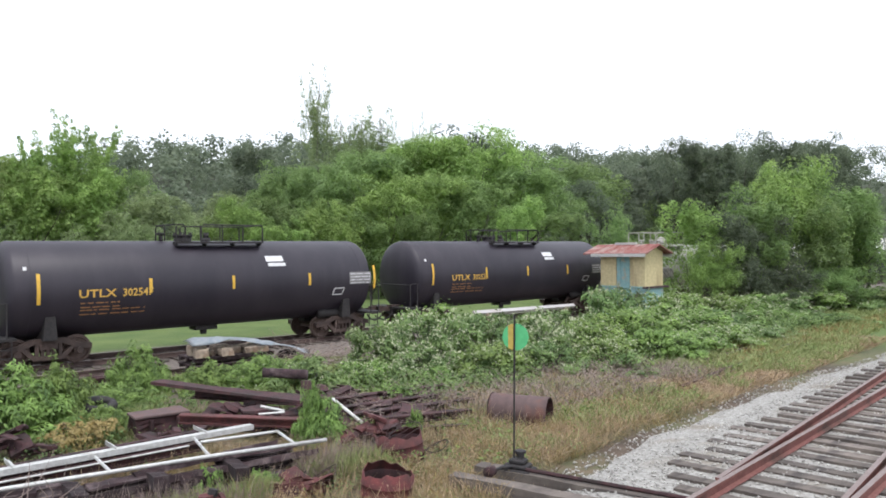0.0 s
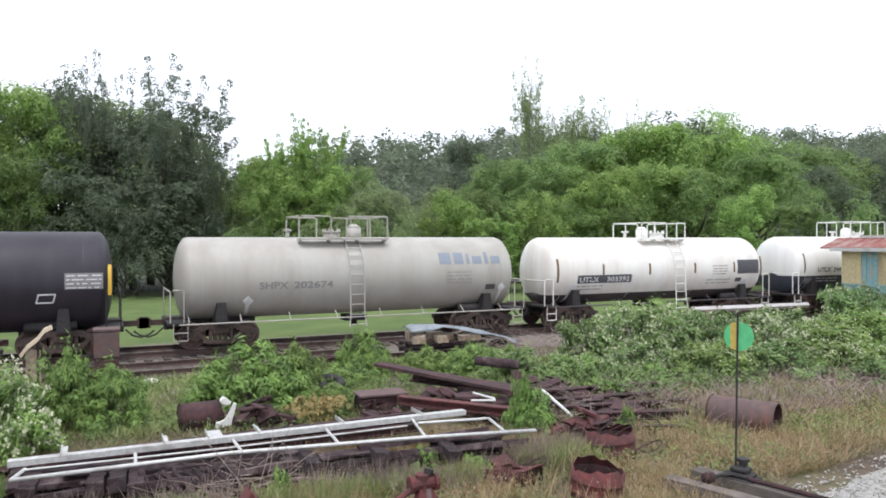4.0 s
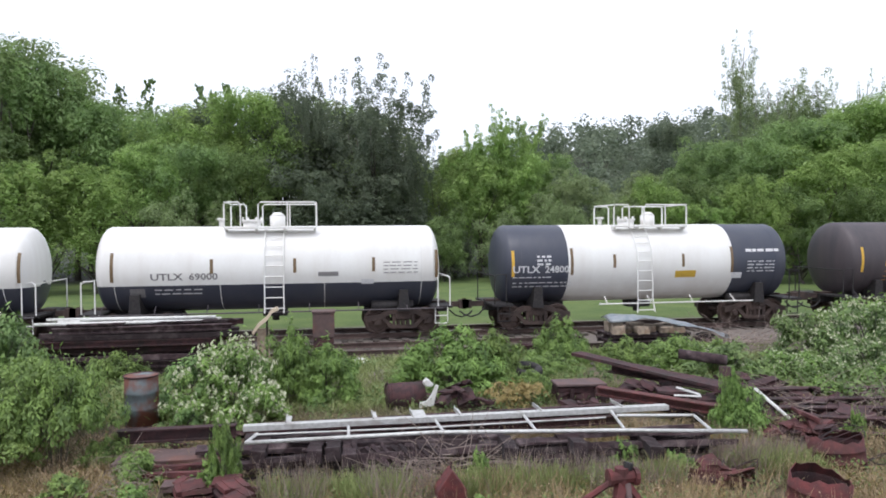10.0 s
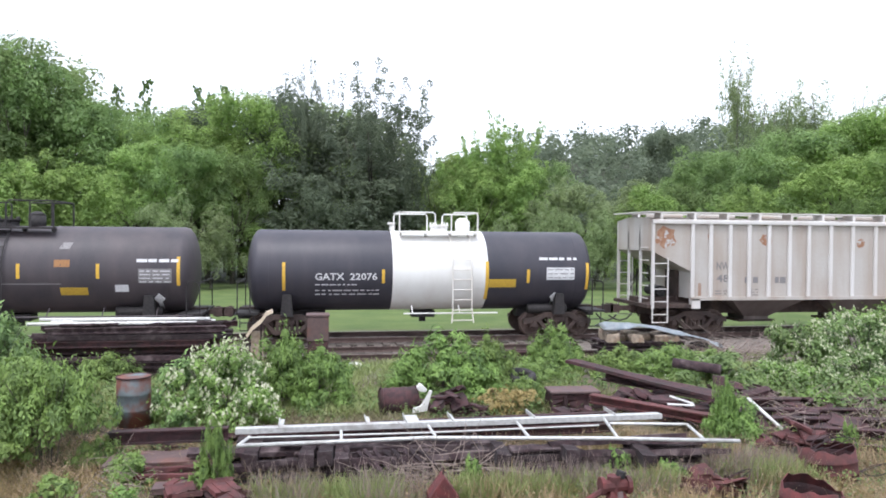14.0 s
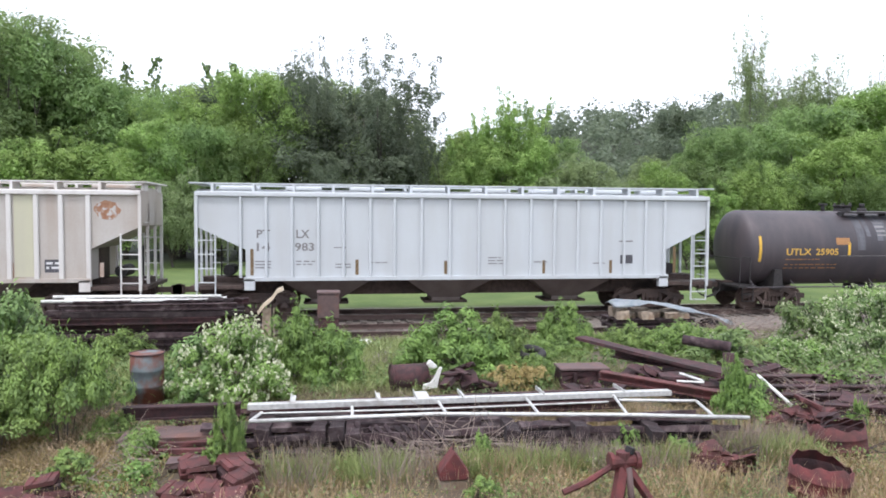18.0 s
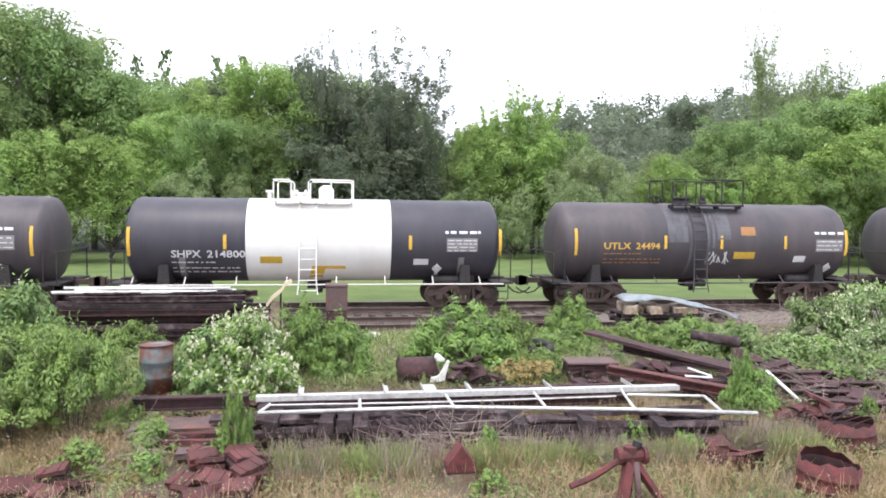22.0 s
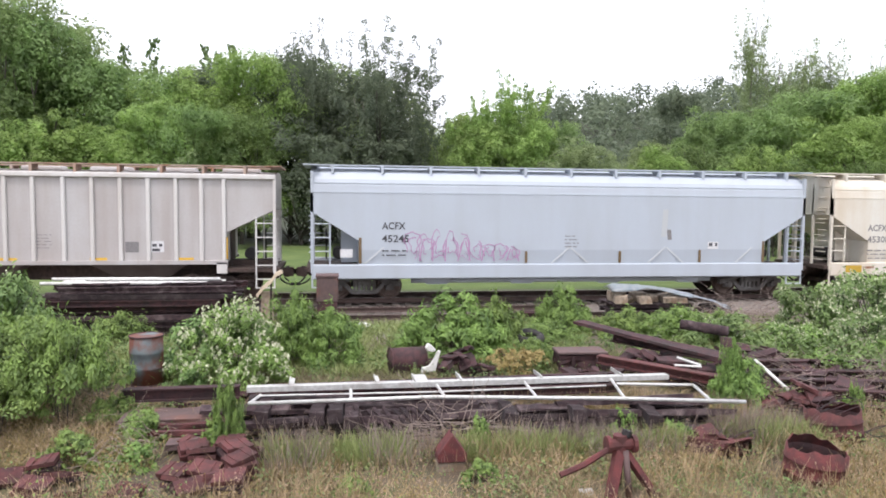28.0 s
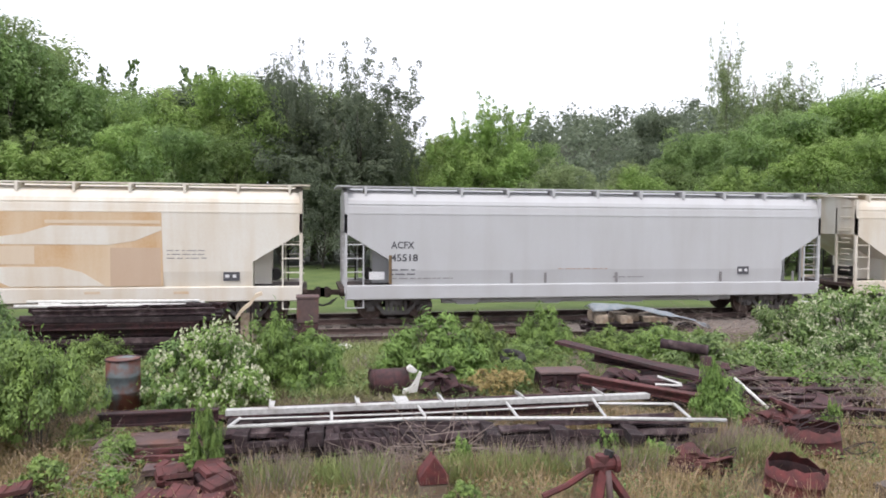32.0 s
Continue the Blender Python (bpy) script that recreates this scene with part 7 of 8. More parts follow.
def ballast():
    xs, n = np.arange(-8.0, 70.0, 0.6), 14
    vs, fs = [], []
    for x in xs:
        edge = np.interp(x, [4, 8.6, 11, 13.5, 19.6, 24.5, 30, 40, 70], [6.2, 7.3, 7.6, 8.0, 8.25, 7.9, 7.3, 8.0, 10.4]) + 0.25 * noise.noise((x * 0.8, 0, 7))
        for k in range(n):
            y = line_a(x) - 3.6 + (edge - line_a(x) + 3.6) * k / (n - 1)
            z = ground_height(x, y)
            vs.append((x, y, z + (0.035 if 0 < k < n - 1 else -0.05) + 0.012 * noise.noise((x * 3, y * 3, 1))))
    for i in range(len(xs) - 1):
        for k in range(n - 1):
            fs.append((i * n + k, (i + 1) * n + k, (i + 1) * n + k + 1, i * n + k + 1))
    me = bpy.data.meshes.new("ballast")
    me.from_pydata(vs, [], fs)
    me.materials.append(M["gravel"])
    tagged(new("ballast", me), "pale limestone ballast beside the near track", "ballast", kind="structure")
    # loose stones on it
    rng = np.random.default_rng(4)
    pts = []
    while len(pts) < 11000:
        x = 5 + 24 * rng.uniform() ** 1.5
        edge = np.interp(x, [4, 8.6, 11, 13.5, 19.6, 24.5, 40], [6.2, 7.3, 7.6, 8.0, 8.25, 7.9, 9.5])
        y = rng.uniform(line_a(x) - 2.2, edge + 0.06)
        pts.append((x, y, ground_height(x, y) + 0.045))
    pts = np.array(pts)
    n = len(pts)
    base = np.array([(1, 0, 0), (-1, 0, 0), (0, 1, 0), (0, -1, 0), (0, 0, 1), (0, 0, -1)], float)
    r = rng.uniform(0.014, 0.032, (n, 1, 1)) * rng.uniform(0.6, 1.3, (n, 6, 1))
    co = pts[:, None, :] + base[None] * r * np.array([1, 1, 0.7]) + rng.normal(size=(n, 6, 3)) * 0.006
    tri = np.array([(0, 2, 4), (2, 1, 4), (1, 3, 4), (3, 0, 4), (2, 0, 5), (1, 2, 5), (3, 1, 5), (0, 3, 5)])
    f = (np.arange(n)[:, None, None] * 6 + tri[None]).reshape(-1, 3)
    me = bpy.data.meshes.new("gravel")
    me.vertices.add(6 * n)
    me.vertices.foreach_set("co", co.astype(np.float32).ravel())
    me.loops.add(f.size)
    me.loops.foreach_set("vertex_index", f.astype(np.int32).ravel())
    me.polygons.add(len(f))
    me.polygons.foreach_set("loop_start", np.arange(0, f.size, 3, dtype=np.int32))
    me.update(calc_edges=True)
    me.materials.append(M["stonebit"])
    tagged(new("gravel", me), "loose pale limestone chips along the track", "gravel", kind="stuff")


ballast()


def near_turnout():
    tr = thing("near_track", (0, 0, 0), "rust-red rails of a turnout on weathered ties", "railway track")
    tr["kind"] = "structure"
    top = 0.27
    xs = np.arange(-8, 61, 1.5)
    rail("rail", [(x, line_a(x)) for x in xs], tr, top)
    rail("rail", [(x, line_a(x) - 1.507) for x in xs], tr, top)
    xb = np.arange(9.3, 60, 1.0)
    rail("switch_rail", [(x, line_b(x) + 0.075) for x in xb], tr, top)
    rail("switch_rail", [(x, line_b(x) - 1.507 + 0.075) for x in xb], tr, top)
    rnd = random.Random(12)
    long_ties = [tie_mesh(3.3, 20 + k) for k in range(3)]
    x = -2.0
    while x < 52:
        y = line_a(x) - 0.75 + (0.25 if x > 10 else 0)
        t = new("tie", rnd.choice(TIES if x < 9.5 else long_ties))
        t.parent = tr
        t.matrix_basis = pose(x + rnd.uniform(-0.05, 0.05), y + rnd.uniform(-0.15, 0.18), top - 0.155, 0, 0, 4.8 + rnd.uniform(-2.5, 2.5))
        x += 0.53 + rnd.uniform(-0.04, 0.05)
    for k in range(12):
        x = -2.54 - 0.53 * k
        t = new("tie", rnd.choice(TIES))
        t.parent = tr
        t.matrix_basis = pose(x, line_a(x) - 0.75 + rnd.uniform(-0.15, 0.18), top - 0.155, 0, 0, 4.8 + rnd.uniform(-2.5, 2.5))


near_turnout()


def switch_stand():
    st = thing("switch_stand", (8.0, 7.42, 0.0), "switch stand with a round green and yellow target", "switch stand", rz=-72)
    bm = fresh()
    box(bm, -0.26, 0.26, -0.18, 0.18, 0.1, 0.135)
    box(bm, -0.16, 0.2, -0.13, 0.13, 0.135, 0.2)
    box(bm, -0.1, 0.14, -0.1, 0.11, 0.2, 0.27)
    bevelled(bm, 0.02)
    part("base_casting", bm, M["iron"], st, "greasy black cast base")
    bm = fresh()
    tube(bm, [(0.02, 0.08, 0.24), (0.02, 0.08, 0.33)], 0.06, 12)
    tube(bm, [(0.02, 0.08, 0.33), (0.02, 0.08, 0.37)], 0.085, 12)
    part("cap", bm, M["iron"], st)
    bar("throw_lever", [(0.0, -0.1, 0.18), (-0.15, -0.25, 0.17), (-0.2, -0.45, 0.16)], 0.025, M["iron"], st)
    bar("weight", [(-0.2, -0.42, 0.17), (-0.21, -0.55, 0.17)], 0.08, M["rust"], st, "rusty lever weight", 10)
    bar("mast", [(-0.05, 0, 0.2), (-0.02, 0, 2.42)], 0.014, M["iron"], st)
    for name, x0, x1, m in (("target_plate", -0.2, 0.2, "green_target"), ("target_band", -0.11, -0.005, "yellow_target")):
        bm = fresh()
        xs = np.linspace(x0, x1, 15)
        hs = [math.sqrt(max(0.0, 0.2 ** 2 - x * x)) for x in xs]
        rim = [(x, -h) for x, h in zip(xs, hs)] + [(x, h) for x, h in zip(xs[::-1], hs[::-1]) if h > 0.001]
        d = 0.006 if m == "green_target" else 0.009
        vs = prism(bm, [r for i, r in enumerate(rim) if i == 0 or abs(r[0] - rim[i - 1][0]) + abs(r[1] - rim[i - 1][1]) > 0.001], -d, d)
        bmesh.ops.transform(bm, matrix=pose(-0.02, 0.03, 2.08, 0, 0, 20), verts=vs)
        part(name, bm, M[m], st, m.split("_")[0] + " part of the round target")
    for k, (x0, y0, x1, y1, w) in enumerate(((7.15, 7.92, 8.15, 4.2, 0.23), (7.75, 8.0, 8.75, 4.2, 0.23))):
        t = thing("headblock_tie", ((x0 + x1) / 2, (y0 + y1) / 2, 0.02), "pale weathered headblock timber under the switch stand", "timber", "headblock timbers")
        a = math.degrees(math.atan2(y1 - y0, x1 - x0))
        t.matrix_basis = pose((x0 + x1) / 2, (y0 + y1) / 2, 0.02, 0, 0, a)
        L = math.hypot(x1 - x0, y1 - y0) / 2
        bm = fresh()
        box(bm, -L, L, -w / 2, w / 2, -0.16, 0.1)
        bmesh.ops.subdivide_edges(bm, edges=[e for e in bm.edges if abs(e.verts[0].co.x - e.verts[1].co.x) > 1], cuts=6)
        rnd = random.Random(k)
        for v in bm.verts:
            v.co += Vector((0, rnd.uniform(-0.012, 0.012), rnd.uniform(-0.012, 0.008)))
        part("timber", bm, M["tie"], t)
    rod = thing("switch_rod", (0, 0, 0.0), "rusty throw rod between switch stand and rails", "rod")
    bar("rod", [(7.95, 7.2, 0.16), (8.75, 4.4, 0.14)], 0.03, M["rust"], rod)


switch_stand()


def shed():
    x0, x1, y0, y1, eave, ridge = 30.8, 32.4, 20.0, 22.6, 3.2, 3.52
    sh = thing("shed", (x0, y0, 0), "small cream and teal hut with a rusty red roof", "shed")
    W, L = x1 - x0, y1 - y0
    block("wall", (0, 0.08, 0, 0.85, 1.5, eave), M["cream_wall"], sh, "peeling cream boards")
    block("wall", (0, 0.08, 1.65, L, 1.5, eave), M["cream_wall"], sh, "peeling cream boards")
    block("door", (0.02, 0.07, 0.86, 1.64, 0.1, eave), M["teal"], sh, "peeling teal plank door")
    for k in range(3):
        block("door_plank", (0.0, 0.02, 0.88 + 0.26 * k, 1.1 + 0.26 * k, 0.15, eave - 0.05), M["teal"], sh)
    bm = fresh()
    prism(bm, [(0.08, 1.5), (W, 1.5), (W, eave), (W / 2, ridge - 0.05), (0.08, eave)], 0, 0.08)
    part("gable_wall", bm, M["cream_wall"], sh, "cream gable boards")
    bm = fresh()
    prism(bm, [(0.08, -0.2), (W, -0.2), (W, eave), (W / 2, ridge - 0.05), (0.08, eave)], L - 0.08, L)
    part("back_wall", bm, M["cream_wall"], sh)
    block("side_wall", (W - 0.08, W, 0.08, L - 0.08, -0.2, eave), M["cream_wall"], sh)
    block("plinth", (0.0, 0.1, 0, 0.85, -0.25, 1.42), M["teal"], sh, "stained teal lower boards")
    block("plinth", (0.0, 0.1, 1.65, L, -0.25, 1.42), M["teal"], sh, "stained teal lower boards")
    block("plinth", (0.1, W, 0, 0.1, -0.25, 1.42), M["teal"], sh, "stained teal lower boards")
    block("sill_beam", (-0.05, W + 0.5, -0.08, 0.1, 1.4, 1.5), M["oldwood"], sh)
    block("sill_beam", (-0.05, 0.1, 0.1, L, 1.42, 1.5), M["teal"], sh)
    for s, (xa, xb) in enumerate(((-0.4, W / 2), (W + 0.4, W / 2))):
        bm = fresh()
        d = 0.06
        za = eave - 0.12
        prism(bm, [(xa, za), (xb, ridge), (xb, ridge + d), (xa, za + d)] if s == 0 else [(xb, ridge), (xa, za), (xa, za + d), (xb, ridge + d)], -0.35, L + 0.8)
        part("roof_slope", bm, M["redroof"], sh, "rusty red sheet roof slope")
        block("fascia", (min(xa - 0.03, xa), max(xa - 0.03, xa) + 0.01, -0.3, L + 0.3, za - 0.12, za + 0.04), M["galv"], sh)
    k = -0.2
    while k < L + 0.3:
        bar("roof_seam", [(-0.35, k, eave - 0.05), (W / 2, k, ridge + 0.08)], 0.02, M["redroof"], sh, "", 5)
        k += 0.42
    block("ridge_cap", (W / 2 - 0.1, W / 2 + 0.1, 1.0, 2.2, ridge + 0.05, ridge + 0.16), M["galv"], sh)


shed()

white_tank = thing("storage_tank", (116, 36.5, 0), "long white storage tank far down the line", "storage tank")
bm = fresh()
tube(bm, [(-6, 0, 2.1), (-5.6, 0, 2.1), (5.6, 0, 2.1), (6, 0, 2.1)], 1.35, 20)
part("tank", bm, M["white"], white_tank, "", True)
for x in (-3.5, 3.5):
    block("saddle", (x - 0.3, x + 0.3, -1.0, 1.0, -0.3, 1.1), M["stone"], white_tank)
for x in (-4, 0, 4):
    bar("rail_post", [(x, -0.8, 3.2), (x, -0.8, 4.3)], 0.04, M["white"], white_tank)

# ---- scrap in the yard ----


def timber_mesh(L, w, h, seed, material, name="timber"):
    rnd = random.Random(seed)
    bm = fresh()
    box(bm, -L / 2, L / 2, -w / 2, w / 2, 0, h)
    bmesh.ops.subdivide_edges(bm, edges=[e for e in bm.edges if abs(e.verts[0].co.x - e.verts[1].co.x) > L / 2], cuts=5)
    for v in bm.verts:
        v.co += Vector((rnd.uniform(-0.03, 0.03), rnd.uniform(-0.012, 0.012), rnd.uniform(-0.012, 0.012)))
    return finish(name, bm, material)


def lay(name, me, p0, p1, label, category, group="", roll=0.0):
    """A straight piece laid from p0 to p1, its length along the line."""
    p0, p1 = Vector(p0), Vector(p1)
    d = p1 - p0
    ob = new(name, me)
    ob.matrix_basis = pose(*((p0 + p1) / 2), 0, 0, math.degrees(math.atan2(d.y, d.x))) @ pose(0, 0, 0, roll, -math.degrees(math.atan2(d.z, math.hypot(d.x, d.y))), 0)
    return tagged(ob, label, category, group)


def ibeam_mesh(L, w, h, material):
    bm = fresh()
    box(bm, -L / 2, L / 2, -w / 2, w / 2, 0, 0.025)
    box(bm, -L / 2, L / 2, -w / 2, w / 2, h - 0.025, h)
    box(bm, -L / 2, L / 2, -0.012, 0.012, 0.025, h - 0.025)
    return finish("steel_beam", bm, material)


def ladder_frame():
    fr = thing("ladder_frame", (0, 0, 0), "long galvanised ladder-like tower section lying on timbers", "steel frame")
    A, B = Vector((-1.2, 11.2, 0.47)), Vector((5.6, 11.2, 0.49))
    front = [Vector((-1.12, 10.6, 0.42)), Vector((1.6, 10.63, 0.42)), Vector((4.3, 10.22, 0.42)), Vector((6.2, 9.84, 0.41))]
    bm = fresh()
    d = (B - A)
    m = Matrix.Translation((A + B) / 2) @ pose(0, 0, 0, 0, 0, math.degrees(math.atan2(d.y, d.x)))
    box(bm, -d.length / 2, d.length / 2, -0.07, 0.07, -0.02, 0.04, m)
    box(bm, -d.length / 2, d.length / 2, -0.09, -0.065, -0.035, 0.045, m)
    part("back_channel", bm, M["galv"], fr, "wide pale channel beam")
    bar("front_tube", front, 0.03, M["galv"], fr, "", 8)
    bar("middle_tube", [(-1.0, 10.86, 0.46), (1.6, 10.8, 0.45), (4.4, 10.85, 0.45)], 0.014, M["galv"], fr, "", 6)
    bar("middle_tube", [(4.6, 10.9, 0.46), (5.8, 10.68, 0.46)], 0.024, M["galv"], fr, "", 6)
    for p, q in (((-0.97, 10.9, 0.46), (-1.11, 10.6, 0.42)), ((0.36, 11.0, 0.47), (0.35, 10.62, 0.43)), ((1.7, 11.13, 0.48), (1.75, 10.6, 0.43)), ((3.13, 11.15, 0.48), (3.12, 10.4, 0.43)), ((4.6, 11.15, 0.48), (4.43, 10.19, 0.43)), ((5.8, 10.68, 0.46), (5.68, 9.95, 0.43))):
        bar("rung", [p, q], 0.024, M["galv"], fr, "", 6)
    for x, a in ((-0.54, 0.04), (0.78, 0.035), (1.47, 0.11), (2.12, 0.03), (3.45, 0.03), (4.82, 0.035)):
        bm = fresh()
        box(bm, x - a, x + a, 11.12, 11.62, 0.5, 0.525)
        box(bm, x - a, x - a + 0.012, 11.12, 11.62, 0.525, 0.56)
        part("cross_angle", bm, M["galv"], fr, "pale angle bar across the channel")


ladder_frame()

rnd = random.Random(31)
boards = [timber_mesh(L, w, h, k, M["oldwood"]) for k, (L, w, h) in enumerate(((1.3, 0.16, 0.05), (1.8, 0.2, 0.06), (2.3, 0.14, 0.08), (1.0, 0.22, 0.035)))]
beam_ends = [timber_mesh(0.7, 0.2, 0.18, 30 + k, M["oldwood"]) for k in range(3)]
HEAP_LABEL = "dark rotten board in the heap under the frame"


def heap_front(x):
    """The near side of the timber heap."""
    return 10.72 - 0.3 * min(x + 1.2, 1.5) - 0.11 * max(x - 0.3, 0)


for layer in range(7):
    for k in range(9):
        x = -0.75 + 0.78 * k + rnd.uniform(-0.35, 0.35)
        y = heap_front(x) + 0.07 * layer + rnd.uniform(-0.1, 0.3)
        z = -0.14 + 0.072 * layer
        yaw = rnd.uniform(-0.22, 0.12)
        lay("old_board", rnd.choice(boards), (x - 0.8, y - 0.8 * yaw, z + rnd.uniform(-0.03, 0.03)), (x + 0.8, y + 0.8 * yaw, z + rnd.uniform(-0.03, 0.03)), HEAP_LABEL, "board", "timber heap", rnd.uniform(-14, 14))
for k, x in enumerate((-0.95, -0.15, 0.12, 0.36, 2.6, 3.6, 4.7)):
    y = heap_front(x)
    lay("timber_end", beam_ends[k % 3], (x, y - 0.1, 0.12 + 0.04 * (k % 3)), (x + 0.05, y + 0.6, 0.16), "sawn end of a thick timber in the heap", "timber", "timber heap", rnd.uniform(-8, 8))
for k in range(9):
    x = 0.5 + 0.13 * k
    y = heap_front(x)
    lay("leaning_lath", timber_mesh(0.75, 0.07, 0.025, 50 + k, M["oldwood"], "lath"), (x - 0.1, y + 0.25, 0.34), (x + 0.3 + rnd.uniform(-0.1, 0.2), y - 0.25, -0.1), "split grey lath sliding off the heap", "lath", "broken laths")
for k, (y, z) in enumerate(((11.75, 0.25), (12.0, 0.12), (11.55, 0.1))):
    lay("rusty_rail", ibeam_mesh(6.0, 0.1, 0.14, M["rust"]), (-1.0, y, z), (4.9, y + 0.1, z + 0.02), "rusty length of rail behind the frame", "steel rail", "rusty lengths")


def dead_branches(x0, x1, y0, y1, n, seed, label, long=0.9, thick=0.008):
    rng = np.random.default_rng(seed)
    bm = fresh()
    for k in range(n):
        x, y = rng.uniform(x0, x1), rng.uniform(y0, y1)
        z = ground_height(x, y)
        d = rng.normal(size=3) * np.array([1, 0.6, 0.35])
        d = d / np.linalg.norm(d) * long * rng.uniform(0.4, 1.1)
        p = np.array([x, y, z + rng.uniform(0.03, 0.35)])
        q = p + d
        q[2] = max(q[2], z + 0.02)
        tube(bm, [Vector(p), Vector((p + q) / 2 + rng.normal(size=3) * 0.06), Vector(q)], thick, 4, thick * 0.35)
    tagged(part("dead_branches", bm, M["dry_stem"]), label, "dead branches", kind="stuff")


dead_branches(1.0, 2.4, 9.75, 10.5, 150, 3, "pale dead branches heaped before the timbers")
dead_branches(10.8, 15.0, 18.8, 21.4, 420, 4, "grey heap of dry branches by the line", 1.3)
dead_branches(8.5, 13.0, 11.5, 14.0, 160, 5, "dead canes under the brambles", 1.0)
dead_branches(-3.1, -2.2, 9.2, 11.4, 70, 9, "pale dead canes in the weeds by the plates", 0.5, 0.005)
dead_branches(8.2, 11.2, 10.9, 13.4, 150, 13, "dead canes across the rusty beams", 0.8, 0.006)
dead_branches(-1.5, 0.5, 15.0, 16.0, 90, 6, "dark twigs under the bushes", 0.8)
dead_branches(13.5, 18.0, 10.2, 12.0, 260, 8, "grey dead brush on the bank", 0.9)

for (x0, y0), (x1, y1) in (((16.1, 9.45), (21.6, 10.3)), ((21.8, 10.35), (27.5, 11.2)), ((20.2, 11.1), (29.4, 12.1))):
    L = math.hypot(x1 - x0, y1 - y0)
    lay("old_rail", ibeam_mesh(L, 0.12, 0.15, M["rust"]), (x0, y0, ground_height(x0, y0)), (x1, y1, ground_height(x1, y1)), "rusty old rail lying in the dry bank", "steel rail", "rails in the bank")

# left: beam, sheets and piled tie plates
lay("steel_beam", ibeam_mesh(1.75, 0.16, 0.2, M["rust"]), (-3.05, 11.65, 0.22), (-1.4, 11.6, 0.24), "rusty steel beam on sheets", "steel beam")
lay("steel_sheet", timber_mesh(1.6, 0.62, 0.05, 3, M["mauve"], "sheet"), (-2.95, 11.15, 0.1), (-1.42, 11.1, 0.12), "flat purple-brown rusty sheet", "steel sheet")
for k, (y, z) in enumerate(((10.75, 0.06), (10.55, 0.02))):
    lay("steel_bar", timber_mesh(1.3, 0.08, 0.06, 5 + k, M["brightrust"], "bar"), (-2.5, y, z), (-1.25, y - 0.03, z), "rusty red steel bar", "steel bar", "rusty bars")
lay("steel_sheet", timber_mesh(0.95, 0.3, 0.08, 8, M["mauve"], "sheet"), (-2.15, 10.25, -0.05), (-1.25, 10.22, -0.05), "thick rusty plate under smaller plates", "steel sheet")


def plate_mesh(k):
    bm = fresh()
    box(bm, -0.18, 0.18, -0.13, 0.13, 0, 0.055)
    box(bm, -0.1, -0.075, -0.13, 0.13, 0.055, 0.064)
    box(bm, 0.075, 0.1, -0.13, 0.13, 0.055, 0.064)
    return finish("tie_plate", bm, M["brightrust"] if k else M["rust"])


PLATES = [plate_mesh(0), plate_mesh(1)]


def plates(spots, seed, label):
    r = random.Random(seed)
    for x, y, n, tilt in spots:
        turn = r.uniform(-35, 35)
        for i in range(n):
            ob = new("tie_plate", PLATES[1 if i >= n - 1 or r.random() < 0.4 else 0])
            ob.matrix_basis = pose(x + r.uniform(-0.03, 0.03), y + r.uniform(-0.03, 0.03), ground_height(x, y) + 0.02 + i * 0.07, tilt * r.uniform(0.4, 1.3), r.uniform(-10, 10), turn + r.uniform(-14, 14))
            tagged(ob, label, "tie plate", "rusty tie plates")


plates([(-1.85, 10.28, 2, 4), (-1.38, 10.22, 3, -5), (-1.75, 9.9, 3, 12), (-1.3, 9.85, 4, 8), (-1.55, 9.5, 4, -14), (-1.15, 9.4, 5, 12), (-1.85, 9.2, 2, 24), (-1.45, 9.05, 3, 24), (-1.05, 8.95, 5, 10), (-1.6, 8.65, 2, 22), (-1.15, 8.55, 4, 20), (-1.35, 10.0, 3, 18), (-1.0, 9.65, 3, -16), (-1.25, 8.75, 3, -20), (-1.75, 8.85, 2, -22)], 3, "dark red rusty tie plate stacked on others")
plates([(-3.5, 9.55, 3, 8), (-3.15, 9.25, 2, -14), (-3.85, 9.25, 2, 24), (-3.4, 8.95, 2, 18), (-4.25, 9.3, 1, 22), (-2.95, 8.8, 1, -16), (-2.3, 8.6, 2, 18)], 5, "dark red rusty tie plate in a loose pile")


